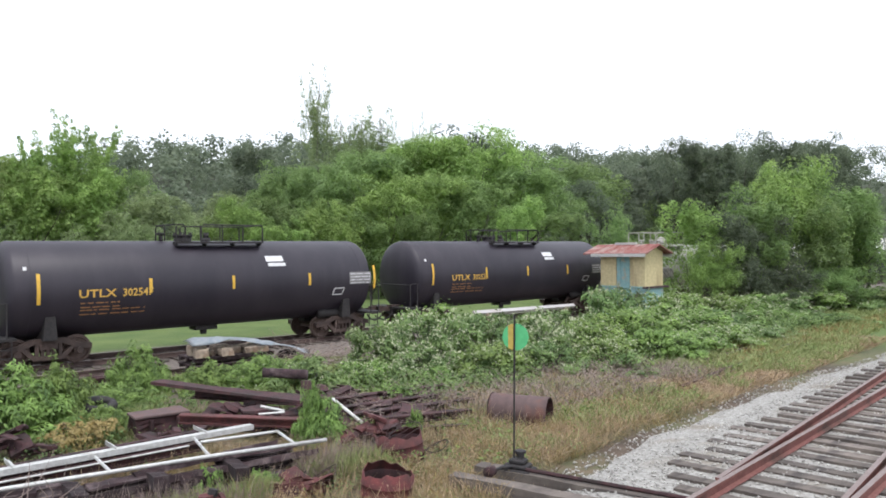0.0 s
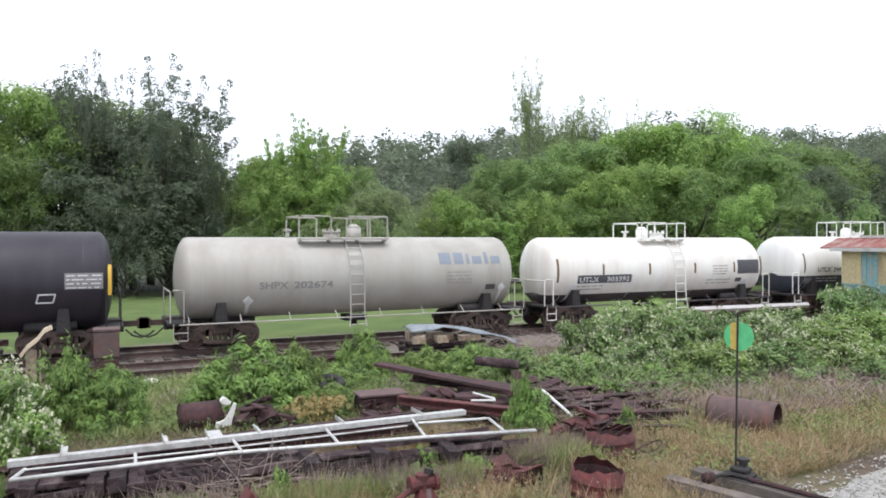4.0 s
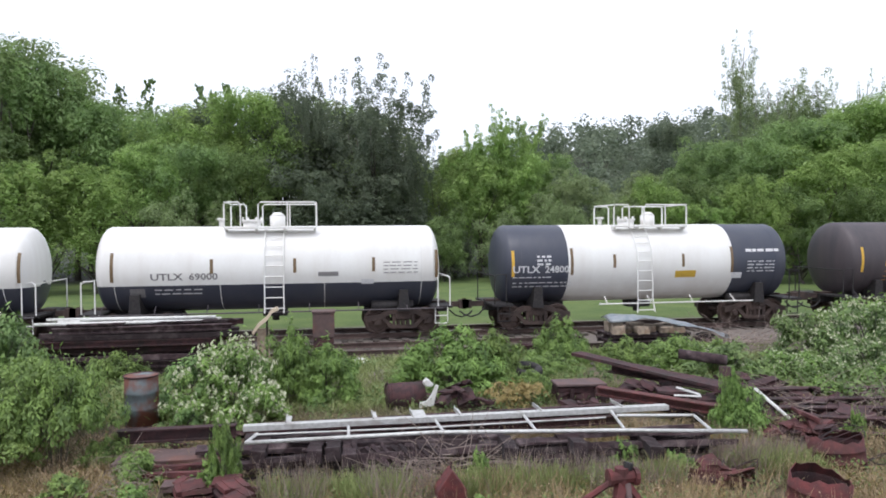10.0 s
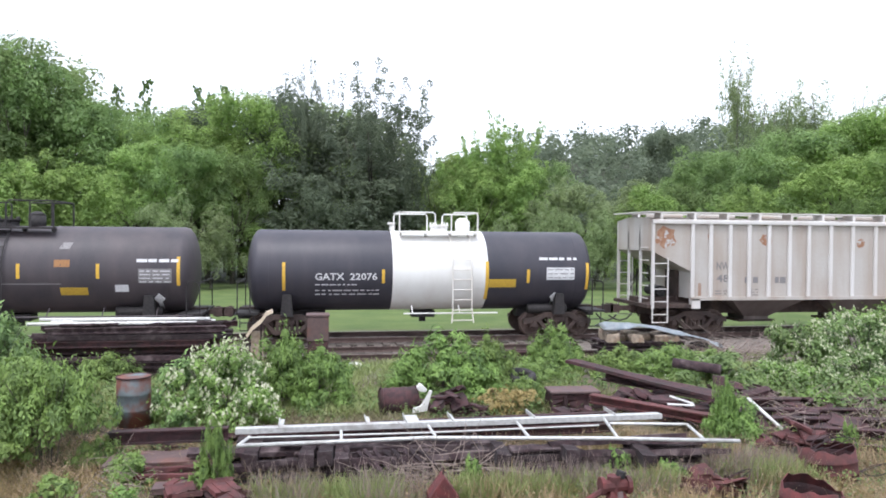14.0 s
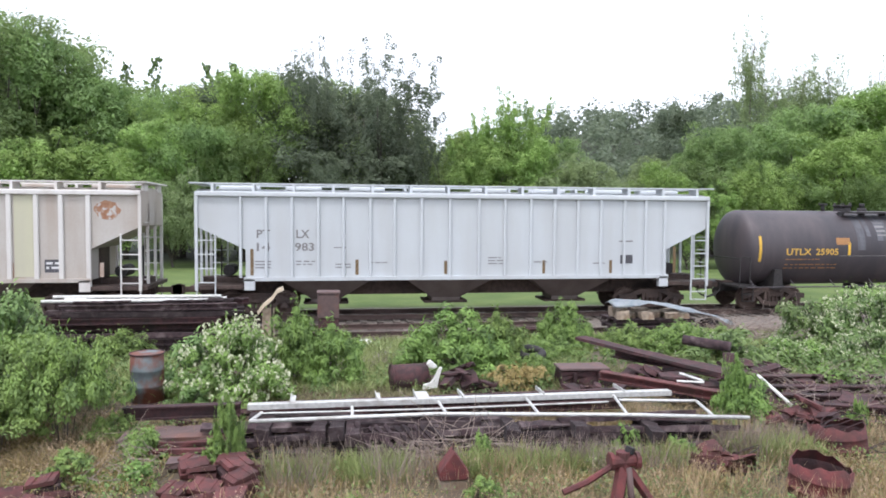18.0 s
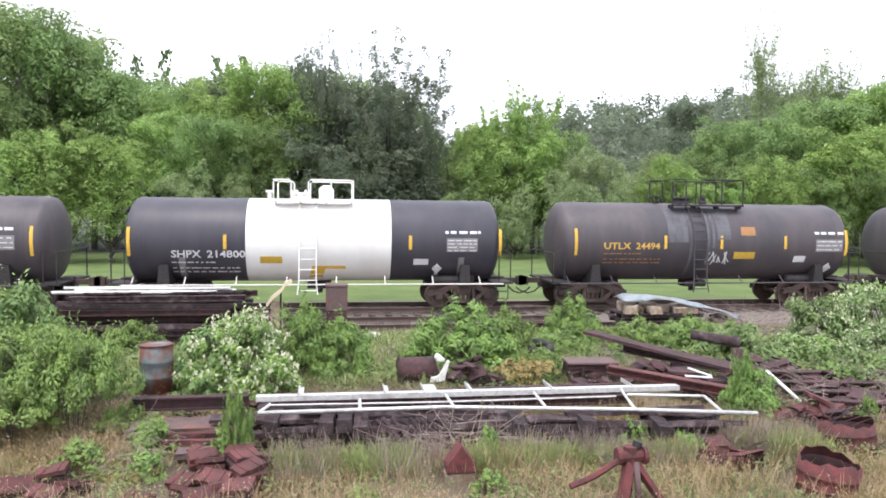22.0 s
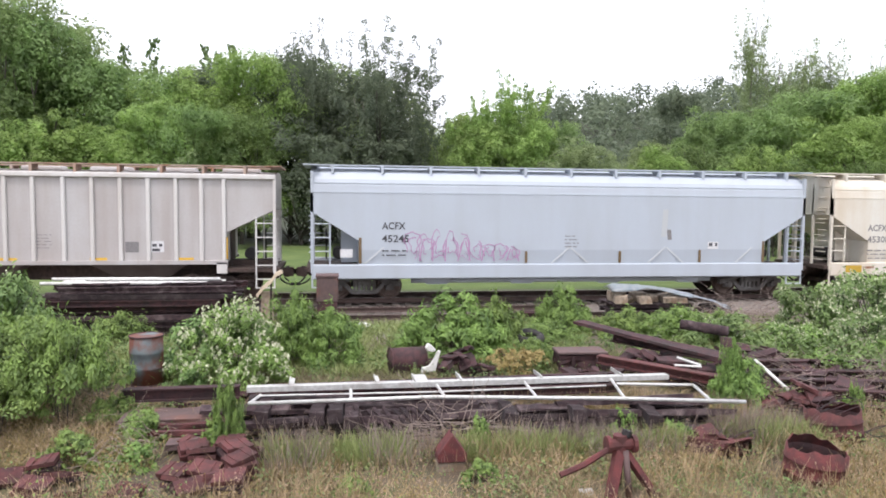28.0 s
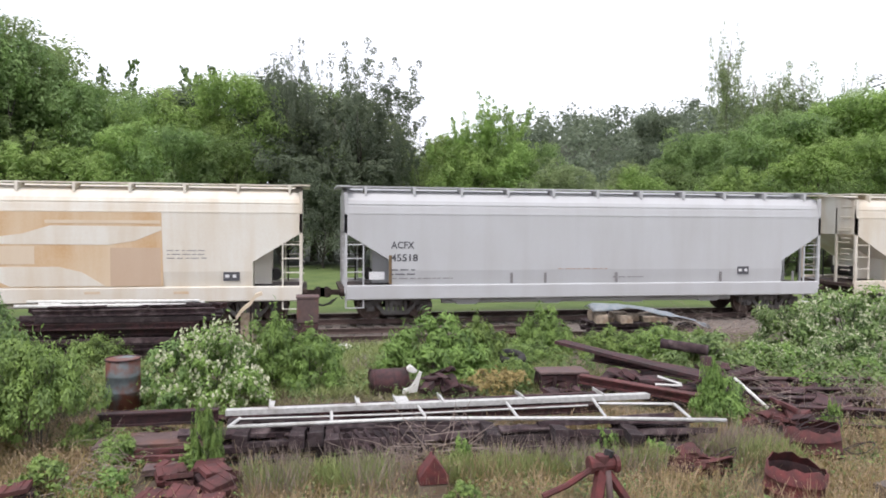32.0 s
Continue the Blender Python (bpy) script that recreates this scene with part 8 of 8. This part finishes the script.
def drum(name, at, r, h, material, label, category, tilt=(0, 0, 0), open_top=True, torn=0.5):
    """A steel drum with rolled hoops and an open, dented mouth."""
    t = thing(name, at, label, category)
    t.matrix_basis = pose(*at, *tilt)
    bm = fresh()
    rng = random.Random(at[0])
    prof = [(r, 0), (r, h * 0.32), (r * 1.035, h * 0.34), (r, h * 0.36), (r, h * 0.64), (r * 1.035, h * 0.66), (r, h * 0.68), (r, h), (r * 0.96, h)]
    rings = [[bm.verts.new((a * math.cos(k * math.pi / 12) * (1 + 0.02 * math.sin(3 * k + a * 9) + (0.07 * torn * math.sin(k * 0.5236 + 1) if open_top else 0)), a * math.sin(k * math.pi / 12), z + torn * h * ((0.16 * math.sin(k * 0.5236 + at[0] * 3) + 0.1 * math.sin(k * 2.356)) if 6 < i and open_top else 0))) for k in range(24)] for i, (a, z) in enumerate(prof)]
    for a, b in zip(rings, rings[1:]):
        for k in range(24):
            bm.faces.new((a[k], a[(k + 1) % 24], b[(k + 1) % 24], b[k]))
    if torn:
        bm.faces.new(rings[0][::-1])
    if not open_top:
        bm.faces.new(rings[-1])
    part("drum_shell", bm, M[material], t, "", True)
    if open_top:
        bm = fresh()
        inner = [[bm.verts.new((r * 0.95 * math.cos(k * math.pi / 12), r * 0.95 * math.sin(k * math.pi / 12), z)) for k in range(24)] for z in (h * (1 - 0.3 * torn), h * 0.04)]
        for k in range(24):
            bm.faces.new((inner[0][(k + 1) % 24], inner[0][k], inner[1][k], inner[1][(k + 1) % 24]))
        bm.faces.new(inner[1])
        # darker rust than the shell: the shade inside is put into the colour
        part("drum_inside", bm, M["rust"], t, "dark rusty inside with the shade in its colour", True)
    for z in (0.0, h):
        bm = fresh()
        tube(bm, [(r * 1.02 * math.cos(k * math.pi / 12), r * 1.02 * math.sin(k * math.pi / 12), z) for k in range(25)], 0.014, 5)
        if z == 0.0 or not open_top:
            part("rim", bm, M["rust"], t)
        else:
            bm.free()
    return t


drum("oil_drum", (-3.33, 14.1, -0.1), 0.3, 0.9, "bluerust", "upright oil drum, half blue paint and half rust", "drum", open_top=False)
drum("rusty_drum", (6.12, 8.2, -0.2), 0.37, 0.5, "redrust", "open rusted drum bottom in the grass", "drum", (5, 4, 20))
drum("rusty_drum", (7.45, 9.5, -0.16), 0.39, 0.5, "brightrust", "dented rusty drum wound with wire", "drum", (-6, 5, 60))
drum("rusty_drum", (1.25, 14.3, 0.14), 0.27, 0.7, "rust", "small rusty drum lying on its side", "drum", (0, 90, 8), False)
drum("culvert_pipe", (10.6, 10.5, 0.15), 0.3, 1.2, "mauve", "rusty steel pipe lying in dry grass", "pipe", (90, 0, 25), True, 0.0)


def wire_loop(at, r, n, seed, label):
    rng = np.random.default_rng(seed)
    w = thing("wire_coil", at, label, "wire")
    for k in range(n):
        t = rng.uniform(0, 6.28)
        rr = r * rng.uniform(0.7, 1.15)
        pts = [(rr * math.cos(a + t), rr * 0.5 * math.sin(a + t), 0.1 + 0.25 * rr * math.sin(a * 1.5 + t) + 0.05 * k) for a in np.linspace(0, 5.2, 14)]
        bar("wire", pts, 0.007, M["iron"] if k % 2 else M["rust"], w, "", 4)


wire_loop((7.45, 9.45, 0.25), 0.38, 3, 3, "tangled wire loops round a drum")
wire_loop((7.85, 9.1, 0.0), 0.3, 2, 5, "loop of old wire on the ground")
wire_loop((5.6, 9.05, 0.05), 0.3, 2, 6, "loop of old wire over scrap metal")


def scrap_heap(name, at, dims, n, seed, label, material="rust", size=0.3):
    """A heap of bent plates and lumps rusted together."""
    r = random.Random(seed)
    t = thing(name, at, label, "scrap metal")
    for k in range(n):
        bm = fresh()
        a, b, c = size * r.uniform(0.4, 1.2), size * r.uniform(0.3, 0.8), size * r.uniform(0.08, 0.35)
        box(bm, -a, a, -b, b, -c / 2, c / 2)
        bmesh.ops.subdivide_edges(bm, edges=list(bm.edges), cuts=1)
        for v in bm.verts:
            v.co += Vector((r.uniform(-1, 1), r.uniform(-1, 1), r.uniform(-1, 1))) * size * 0.1
        ob = part("scrap_piece", bm, M[material if r.random() < 0.7 else "rust"], t)
        u = r.uniform(-1, 1)
        f = 1 - abs(u) * 0.7
        ob.matrix_basis = pose(u * dims[0], r.uniform(-1, 1) * dims[1], c / 2 + r.uniform(0, 1) * dims[2] * f, r.uniform(-25, 25), r.uniform(-25, 25), r.uniform(0, 180))


scrap_heap("scrap_box", (5.45, 9.3, -0.12), (0.36, 0.15, 0.22), 12, 2, "crushed rusty steel box in dry grass", "brightrust", 0.34)
scrap_heap("scrap_heap", (7.75, 10.75, -0.1), (0.5, 0.28, 0.48), 20, 4, "heap of rusty red machine parts", "brightrust", 0.22)
scrap_heap("scrap_heap", (2.7, 14.1, -0.1), (0.6, 0.25, 0.5), 14, 6, "dark heap of rusted scrap under bushes", "rust", 0.24)
mb = thing("machine_block", (5.2, 14.05, -0.14), "dark rusted machine block beside a steel beam", "machine part", rz=-4)
bm = fresh()
box(bm, -0.56, 0.5, -0.25, 0.3, 0, 0.42)
bmesh.ops.subdivide_edges(bm, edges=list(bm.edges), cuts=3, use_grid_fill=True)
for v in bm.verts:
    v.co += 0.07 * Vector((noise.noise(v.co * 3.1), noise.noise(v.co * 3.7), noise.noise(v.co * 2.9)))
part("casting", bm, M["rust"], mb)
block("lid_plate", (-0.6, 0.42, -0.3, 0.28, 0.44, 0.49), M["mauve"], mb, "flat rusty lid plate", 0.012)
for x in (-0.3, 0.2):
    block("flange", (x - 0.03, x + 0.03, -0.34, -0.22, 0.02, 0.4), M["rust"], mb, "", 0.008)
scrap_heap("scrap_heap", (9.3, 14.2, -0.1), (0.8, 0.4, 0.55), 14, 10, "dark rusted scrap under brambles", "rust", 0.3)
scrap_heap("scrap_heap", (-1.9, 12.6, -0.1), (0.8, 0.2, 0.2), 10, 11, "dark scrap behind a rusty beam", "rust", 0.22)
scrap_heap("scrap_heap", (11.6, 20.8, -0.2), (0.6, 0.3, 0.35), 12, 16, "broken dark boards beside the pallet", "oldwood", 0.36)
scrap_heap("scrap_heap", (11.7, 10.6, -0.1), (0.4, 0.3, 0.18), 8, 12, "grey broken slats by a pipe", "oldwood", 0.28)

# steel beams lying across each other
for p0, p1, w, h, mat, label in (((5.75, 15.9, 0.56), (7.7, 12.4, 0.34), 0.34, 0.07, "rust", "long rusty beam lying across the pile"),
                                 ((6.3, 15.2, 0.28), (8.3, 13.0, 0.12), 0.3, 0.2, "rust", "rusty beam under another beam"),
                                 ((5.3, 13.5, 0.2), (7.1, 11.85, 0.1), 0.22, 0.16, "brightrust", "reddish rusty beam end"),
                                 ((5.7, 13.9, 0.02), (7.4, 12.5, -0.06), 0.3, 0.18, "rust", "rusty beam at the bottom of the pile"),
                                 ((8.0, 12.6, 0.02), (10.6, 12.2, 0.02), 0.2, 0.18, "rust", "dark rusty beam under brambles"),
                                 ((8.1, 12.0, 0.0), (10.9, 11.4, 0.0), 0.2, 0.18, "rust", "long rusty beam by the drums"),
                                 ((8.3, 11.4, 0.0), (10.2, 10.7, 0.0), 0.18, 0.16, "rust", "rusty beam lying in weeds"),
                                 ((8.6, 13.3, 0.02), (11.4, 12.9, 0.02), 0.22, 0.2, "rust", "grey-brown beam on the heap"),
                                 ((8.2, 11.0, -0.1), (9.6, 10.2, -0.1), 0.14, 0.14, "rust", "short rusty beam in the grass")):
    L = (Vector(p1) - Vector(p0)).length
    lay("steel_beam", ibeam_mesh(L, w, h, M[mat]) if w < 0.33 else timber_mesh(L, w, h, 4, M[mat], "beam"), p0, p1, label, "steel beam", "heap of steel beams")
scrap_heap("scrap_heap", (6.55, 13.7, 0.0), (0.5, 0.5, 0.4), 16, 21, "rusty plates wedged between the beams", "rust", 0.32)
scrap_heap("scrap_heap", (9.0, 11.9, -0.1), (0.9, 0.5, 0.28), 16, 22, "rusty plates strewn between beams", "rust", 0.3)
scrap_heap("scrap_heap", (7.2, 12.9, -0.05), (0.7, 0.5, 0.35), 18, 31, "dark rusty plates under crossed beams", "rust", 0.26)
scrap_heap("scrap_heap", (9.9, 12.9, -0.1), (0.9, 0.35, 0.3), 16, 32, "dark rusty scrap among beams and weeds", "rust", 0.24)
scrap_heap("scrap_heap", (5.0, 13.0, -0.1), (0.8, 0.3, 0.25), 14, 33, "dark rusted plates behind the frame", "rust", 0.22)
lg = thing("old_log", (0, 0, 0), "dark rusty pipe end on the scrap", "pipe")
bar("pipe", [(7.75, 14.9, 0.68), (8.5, 14.25, 0.62)], 0.11, M["oldwood"], lg, "", 12)
ps = thing("rusty_post", (8.25, 13.9, -0.1), "stub of a rusty post under a pipe", "post")
bar("post", [(0, 0, 0), (0.04, 0.02, 0.65)], 0.13, M["rust"], ps, "", 10)
wp = thing("white_pole", (0, 0, 0), "short white pole leaning on scrap", "pole")
bar("pole", [(8.0, 12.45, 0.42), (8.15, 11.55, 0.02)], 0.03, M["whiteplastic"], wp, "", 8)
wa = thing("white_angle", (0, 0, 0), "white bent angle iron on a rusty beam", "bracket")
bar("angle_arm", [(6.6, 12.8, 0.42), (6.9, 12.45, 0.34)], 0.028, M["galv"], wa)
bar("angle_arm", [(6.45, 12.6, 0.32), (6.9, 12.42, 0.32)], 0.024, M["galv"], wa)
wb = thing("white_strip", (2.0, 14.0, -0.1), "white folded plastic strip standing in scrap", "plastic strip")
bm = fresh()
prism(bm, [(-0.17, 0.06), (0.12, 0.1), (0.15, 0.26), (0.22, 0.5), (0.16, 0.51), (0.07, 0.3), (0.0, 0.2), (-0.16, 0.17)], -0.03, 0.03)
part("folded_strip", bevelled(bm, 0.01), M["whiteplastic"], wb)
bm = fresh()
prism(bm, [(-0.1, 0.58), (-0.05, 0.5), (0.06, 0.47), (0.13, 0.52), (0.05, 0.6), (-0.03, 0.66)], -0.05, 0.05)
part("crumpled_cap", bevelled(bm, 0.02), M["whiteplastic"], wb)

hb = thing("pointed_marker", (1.59, 9.1, -0.12), "small rusty red house-shaped marker on a wood block", "marker")
bm = fresh()
prism(bm, [(-0.19, 0.14), (0.19, 0.14), (0.19, 0.24), (0, 0.5), (-0.19, 0.24)], -0.14, 0.14)
part("cap", bevelled(bm, 0.008), M["redrust"], hb, "rusty red pointed cap")
bar("spike", [(0, 0, 0.46), (0.01, 0, 0.58)], 0.012, M["rust"], hb)
block("wood_block", (-0.2, 0.2, -0.12, 0.12, -0.05, 0.12), M["stone"], hb, "pale cracked wood block", 0.01)

jk = thing("jack_stand", (3.42, 7.97, -0.12), "rusty red track jack stand with a lever arm", "jack")
jk.matrix_basis = pose(3.42, 7.97, -0.12) @ Matrix.Scale(1.22, 4)
for p, q, w in (((0.0, 0, 0.5), (-0.2, -0.25, 0.0), 0.06), ((0.02, 0, 0.5), (0.36, -0.1, 0.0), 0.045), ((0.0, 0.02, 0.5), (0.1, 0.32, 0.0), 0.06)):
    bar("leg", [p, q], w, M["redrust"], jk, "rusty red channel leg", 4)
bm = fresh()
tube(bm, [(-0.12, -0.02, 0.53), (0.14, 0.0, 0.53)], 0.06, 10)
for dx in (-0.12, 0.14):
    tube(bm, [(dx - 0.02, -0.01, 0.53), (dx + 0.02, -0.01, 0.53)], 0.085, 10)
tube(bm, [(0, 0, 0.45), (0, 0, 0.62)], 0.07, 8)
part("head", bm, M["redrust"], jk, "rusty cast head")
bar("socket", [(0.06, 0, 0.6), (0.08, 0, 0.66)], 0.045, M["iron"], jk, "dark socket", 6)
bar("lever_arm", [(-0.1, -0.02, 0.5), (-0.38, -0.06, 0.36), (-0.62, -0.08, 0.28)], 0.03, M["redrust"], jk)
bar("ratchet_bar", [(0.06, -0.12, 0.05), (0.04, -0.05, 0.48)], 0.035, M["mauve"], jk, "worn steel ratchet bar", 8)
can = thing("tin_can", (2.95, 8.0, -0.12), "crushed pale tin lying in grass", "tin")
bar("can", [(0, 0, 0.06), (0.16, 0.03, 0.05)], 0.05, M["galv"], can, "", 10)
# a black ring taken for a dumped tyre; hose is only a stand-in name
tyre = thing("tyre_ring", (4.65, 16.2, 0.0), "black tyre-like ring half hidden in weeds", "hose")
bm = fresh()
tube(bm, [(0.27 * math.cos(a), 0.27 * math.sin(a), 0.2 + 0.06 * math.sin(a)) for a in np.linspace(0, 6.283, 22)], 0.1, 8)
part("hose", bm, M["iron"], tyre, "", True)

# ---- by the siding ----


def tie_pile():
    r = random.Random(8)
    ties = [timber_mesh(4.3, 0.2, 0.13, 70 + k, M["oldwood"]) for k in range(3)]
    rails = [ibeam_mesh(4.6, 0.13, 0.15, M["rust"]), ibeam_mesh(4.2, 0.13, 0.15, M["oldwood"])]
    for layer in range(8):
        for k in range(4):
            z = -0.22 + layer * 0.172
            y = 18.85 + k * 0.36 + r.uniform(-0.07, 0.07)
            x = -4.65 + r.uniform(-0.4, 0.4)
            wood_row = layer % 3 == 0
            me = r.choice(ties) if wood_row else r.choice(rails)
            lay("stacked_timber" if wood_row else "stacked_rail", me, (x - 2.2, y, z + r.uniform(0, 0.02)), (x + 2.2, y + r.uniform(-0.08, 0.08), z + r.uniform(0, 0.02)), "long dark timber in the stack" if wood_row else "rusty rail in the stack", "timber" if wood_row else "steel rail", "stack of timbers and rails", r.uniform(-4, 4))
    for k in range(14):
        x = r.uniform(-6.5, -3.0)
        L = r.uniform(0.5, 1.6)
        lay("scrap_lath", timber_mesh(L, 0.07, 0.04, 90 + k, M["oldwood"], "lath"), (x, r.uniform(18.7, 19.2), 1.18), (x + L, r.uniform(18.7, 19.4), 1.2), "thin grey lath on the stack", "lath", "laths on the stack")
    for k, (x0, x1, y, z) in enumerate(((-6.9, -3.0, 18.9, 1.18), (-6.5, -2.6, 19.3, 1.18), (-6.9, -4.4, 19.7, 1.2), (-5.9, -2.7, 19.05, 1.26))):
        p = thing("white_pipe", (0, 0, 0), "long white pipe lying on the stack", "pipe", "white pipes")
        bar("pipe", [(x0, y, z + 0.05), (x1, y + 0.12, z + 0.03)], 0.042, M["whiteplastic"], p, "", 10)
    cr = thing("timber_crib", (-2.75, 19.3, -0.2), "rusty bolted end post of the stack", "post")
    block("post", (-0.16, 0.16, -0.16, 0.16, 0, 1.25), M["rust"], cr, "", 0.02)


tie_pile()
tb = thing("bent_sheet", (-1.5, 19.8, -0.2), "bent pale sheet on a grey board", "metal sheet")
bm = fresh()
for (x0, z0), (x1, z1) in zip([(-0.36, 1.0), (-0.22, 1.2), (0.0, 1.38), (0.14, 1.58)], [(-0.22, 1.2), (0.0, 1.38), (0.14, 1.58), (0.3, 1.65)]):
    prism(bm, [(x0, z0), (x1, z1), (x1 + 0.03, z1 - 0.09), (x0 + 0.03, z0 - 0.09)], -0.14, 0.14)
part("sheet", bm, M["tan_pale"], tb, "bent tan sheet")
block("board", (-0.24, 0.08, -0.03, 0.03, 0, 1.08), M["stone"], tb, "pale upright board")
block("board_edge", (0.0, 0.05, -0.05, -0.03, 0, 1.3), M["oldwood"], tb)
pl = thing("rusty_pedestal", (0.01, 20.6, -0.22), "square rusty pedestal with a flat cap", "pedestal")
block("shaft", (-0.28, 0.28, -0.28, 0.28, 0.0, 0.72), M["rust"], pl, "", 0.02)
block("shaft_top", (-0.3, 0.3, -0.3, 0.3, 0.72, 1.4), M["mauve"], pl, "", 0.02)
block("cap", (-0.32, 0.32, -0.32, 0.32, 1.4, 1.46), M["mauve"], pl, "rusty cap plate", 0.01)
rk = thing("white_bag", (0.98, 20.1, -0.22), "white bag lying on the gravel", "bag")
bm = fresh()
bmesh.ops.create_icosphere(bm, subdivisions=3, radius=0.3)
for v in bm.verts:
    v.co = Vector((v.co.x, v.co.y * 0.7, max(-0.05, v.co.z * 0.55))) * (1 + 0.14 * noise.noise(v.co * 5))
part("sack", bm, M["whiteplastic"], rk, "", True)


def stone_pallet():
    pt = thing("pallet", (9.75, 21.0, -0.24), "old wooden pallet by the line", "pallet")
    for level in range(3):
        for k in range(6):
            block("slat", (-1.3, 1.25, -0.6 + k * 0.22, -0.44 + k * 0.22, 0.1 + 0.21 * level, 0.13 + 0.21 * level), M["oldwood"], pt)
        for y in (-0.5, 0.0, 0.5):
            block("bearer", (-1.3, 1.25, y - 0.05, y + 0.05, 0.21 * level, 0.1 + 0.21 * level), M["oldwood"], pt)
    r = random.Random(3)
    for x, y, a, h in ((8.72, 20.55, 0.36, 0.25), (9.05, 20.8, 0.3, 0.2), (9.44, 20.5, 0.4, 0.22), (9.85, 20.9, 0.4, 0.22), (10.27, 20.55, 0.4, 0.22), (10.68, 20.6, 0.36, 0.19), (8.8, 21.1, 0.5, 0.3), (9.5, 21.1, 0.5, 0.26), (10.4, 21.1, 0.5, 0.2)):
        st = new("stone_block", finish("stone_block", roughened(bevelled(box_bm(a, 0.34, h), 0.03), r, 0.03), M["stone"]))
        st.matrix_basis = pose(x, y, 0.31, 0, 0, r.uniform(-18, 18))
        tagged(st, "rough tan stone block on a pallet", "stone", "stones on the pallet")
    tp = thing("tarpaulin", (0, 0, 0), "faded blue-grey sheet lying over the stones", "tarpaulin")
    n, m = 26, 10
    bm = fresh()
    g = []
    for i in range(n):
        for j in range(m):
            u, v = i / (n - 1), j / (m - 1)
            x, y = 8.4 + 3.9 * u, 20.4 + 0.75 * v
            z = np.interp(u, [0, 0.05, 0.15, 0.5, 0.62, 0.8, 1], [0.76, 0.84, 0.86, 0.72, 0.62, 0.42, 0.2]) + 0.05 * noise.noise((x * 3.2, y * 4, 2)) - 0.3 * max(0, 0.35 - v) * (0.8 + 0.6 * math.sin(14 * u))
            g.append(bm.verts.new((x, y, z)))
    for i in range(n - 1):
        for j in range(m - 1):
            bm.faces.new((g[i * m + j], g[(i + 1) * m + j], g[(i + 1) * m + j + 1], g[i * m + j + 1]))
    bmesh.ops.solidify(bm, geom=list(bm.faces), thickness=0.012)
    part("sheet", bm, M["tarp"], tp, "", True)


def roughened(bm, r, by=0.02):
    for v in bm.verts:
        v.co += Vector((r.uniform(-by, by), r.uniform(-by, by), r.uniform(-by, by)))
    return bm


def box_bm(a, b, c):
    bm = fresh()
    box(bm, -a / 2, a / 2, -b / 2, b / 2, 0, c)
    return bm


stone_pallet()
for k in range(5):
    lay("stacked_rail", ibeam_mesh(2.6, 0.13, 0.16, M["rust"]), (4.9, 20.2 + 0.25 * (k % 3), -0.2 + 0.17 * (k // 3)), (7.4, 20.25 + 0.25 * (k % 3), -0.2 + 0.17 * (k // 3)), "rusty rail piece stacked by the siding", "steel rail", "short rail stack")
lp = thing("long_pale_beam", (0, 0, 0), "long pale concrete beam behind the brambles", "beam")
bar("beam", [(19.2, 20.0, 0.95), (26.4, 20.9, 0.78)], 0.11, M["warmgrey"], lp, "", 4)
for x, y, z in ((20.0, 20.1, 0.93), (25.6, 20.8, 0.8)):
    block("beam_foot", (x - 0.12, x + 0.12, y - 0.15, y + 0.15, -0.3, z - 0.02), M["stone"], lp)


# ---- movement ----


def motions():
    for car, at in CARS:
        walk(car, [(t, pose(at + s, TRACK_Y, 0)) for t, s in TRAIN])
    # wheels: one turn for every 2.64 m, the same for all of them
    ts = [k / 15 for k in range(481)]
    way = np.interp(ts, [t for t, _ in TRAIN], [s for _, s in TRAIN])
    kept = {}
    for w in WHEELS:
        side = round(w.location.x, 2)
        if side not in kept:
            walk(w, [(t, pose(side, 0, 0.42, 0, math.degrees((s - way[0]) / 0.42), 0)) for t, s in zip(ts, way)])
            kept[side] = w.animation_data
        else:
            w.rotation_mode = "QUATERNION"
            w.animation_data_create()
            w.animation_data.action = kept[side].action
            w.animation_data.action_slot = kept[side].action_slot


motions()
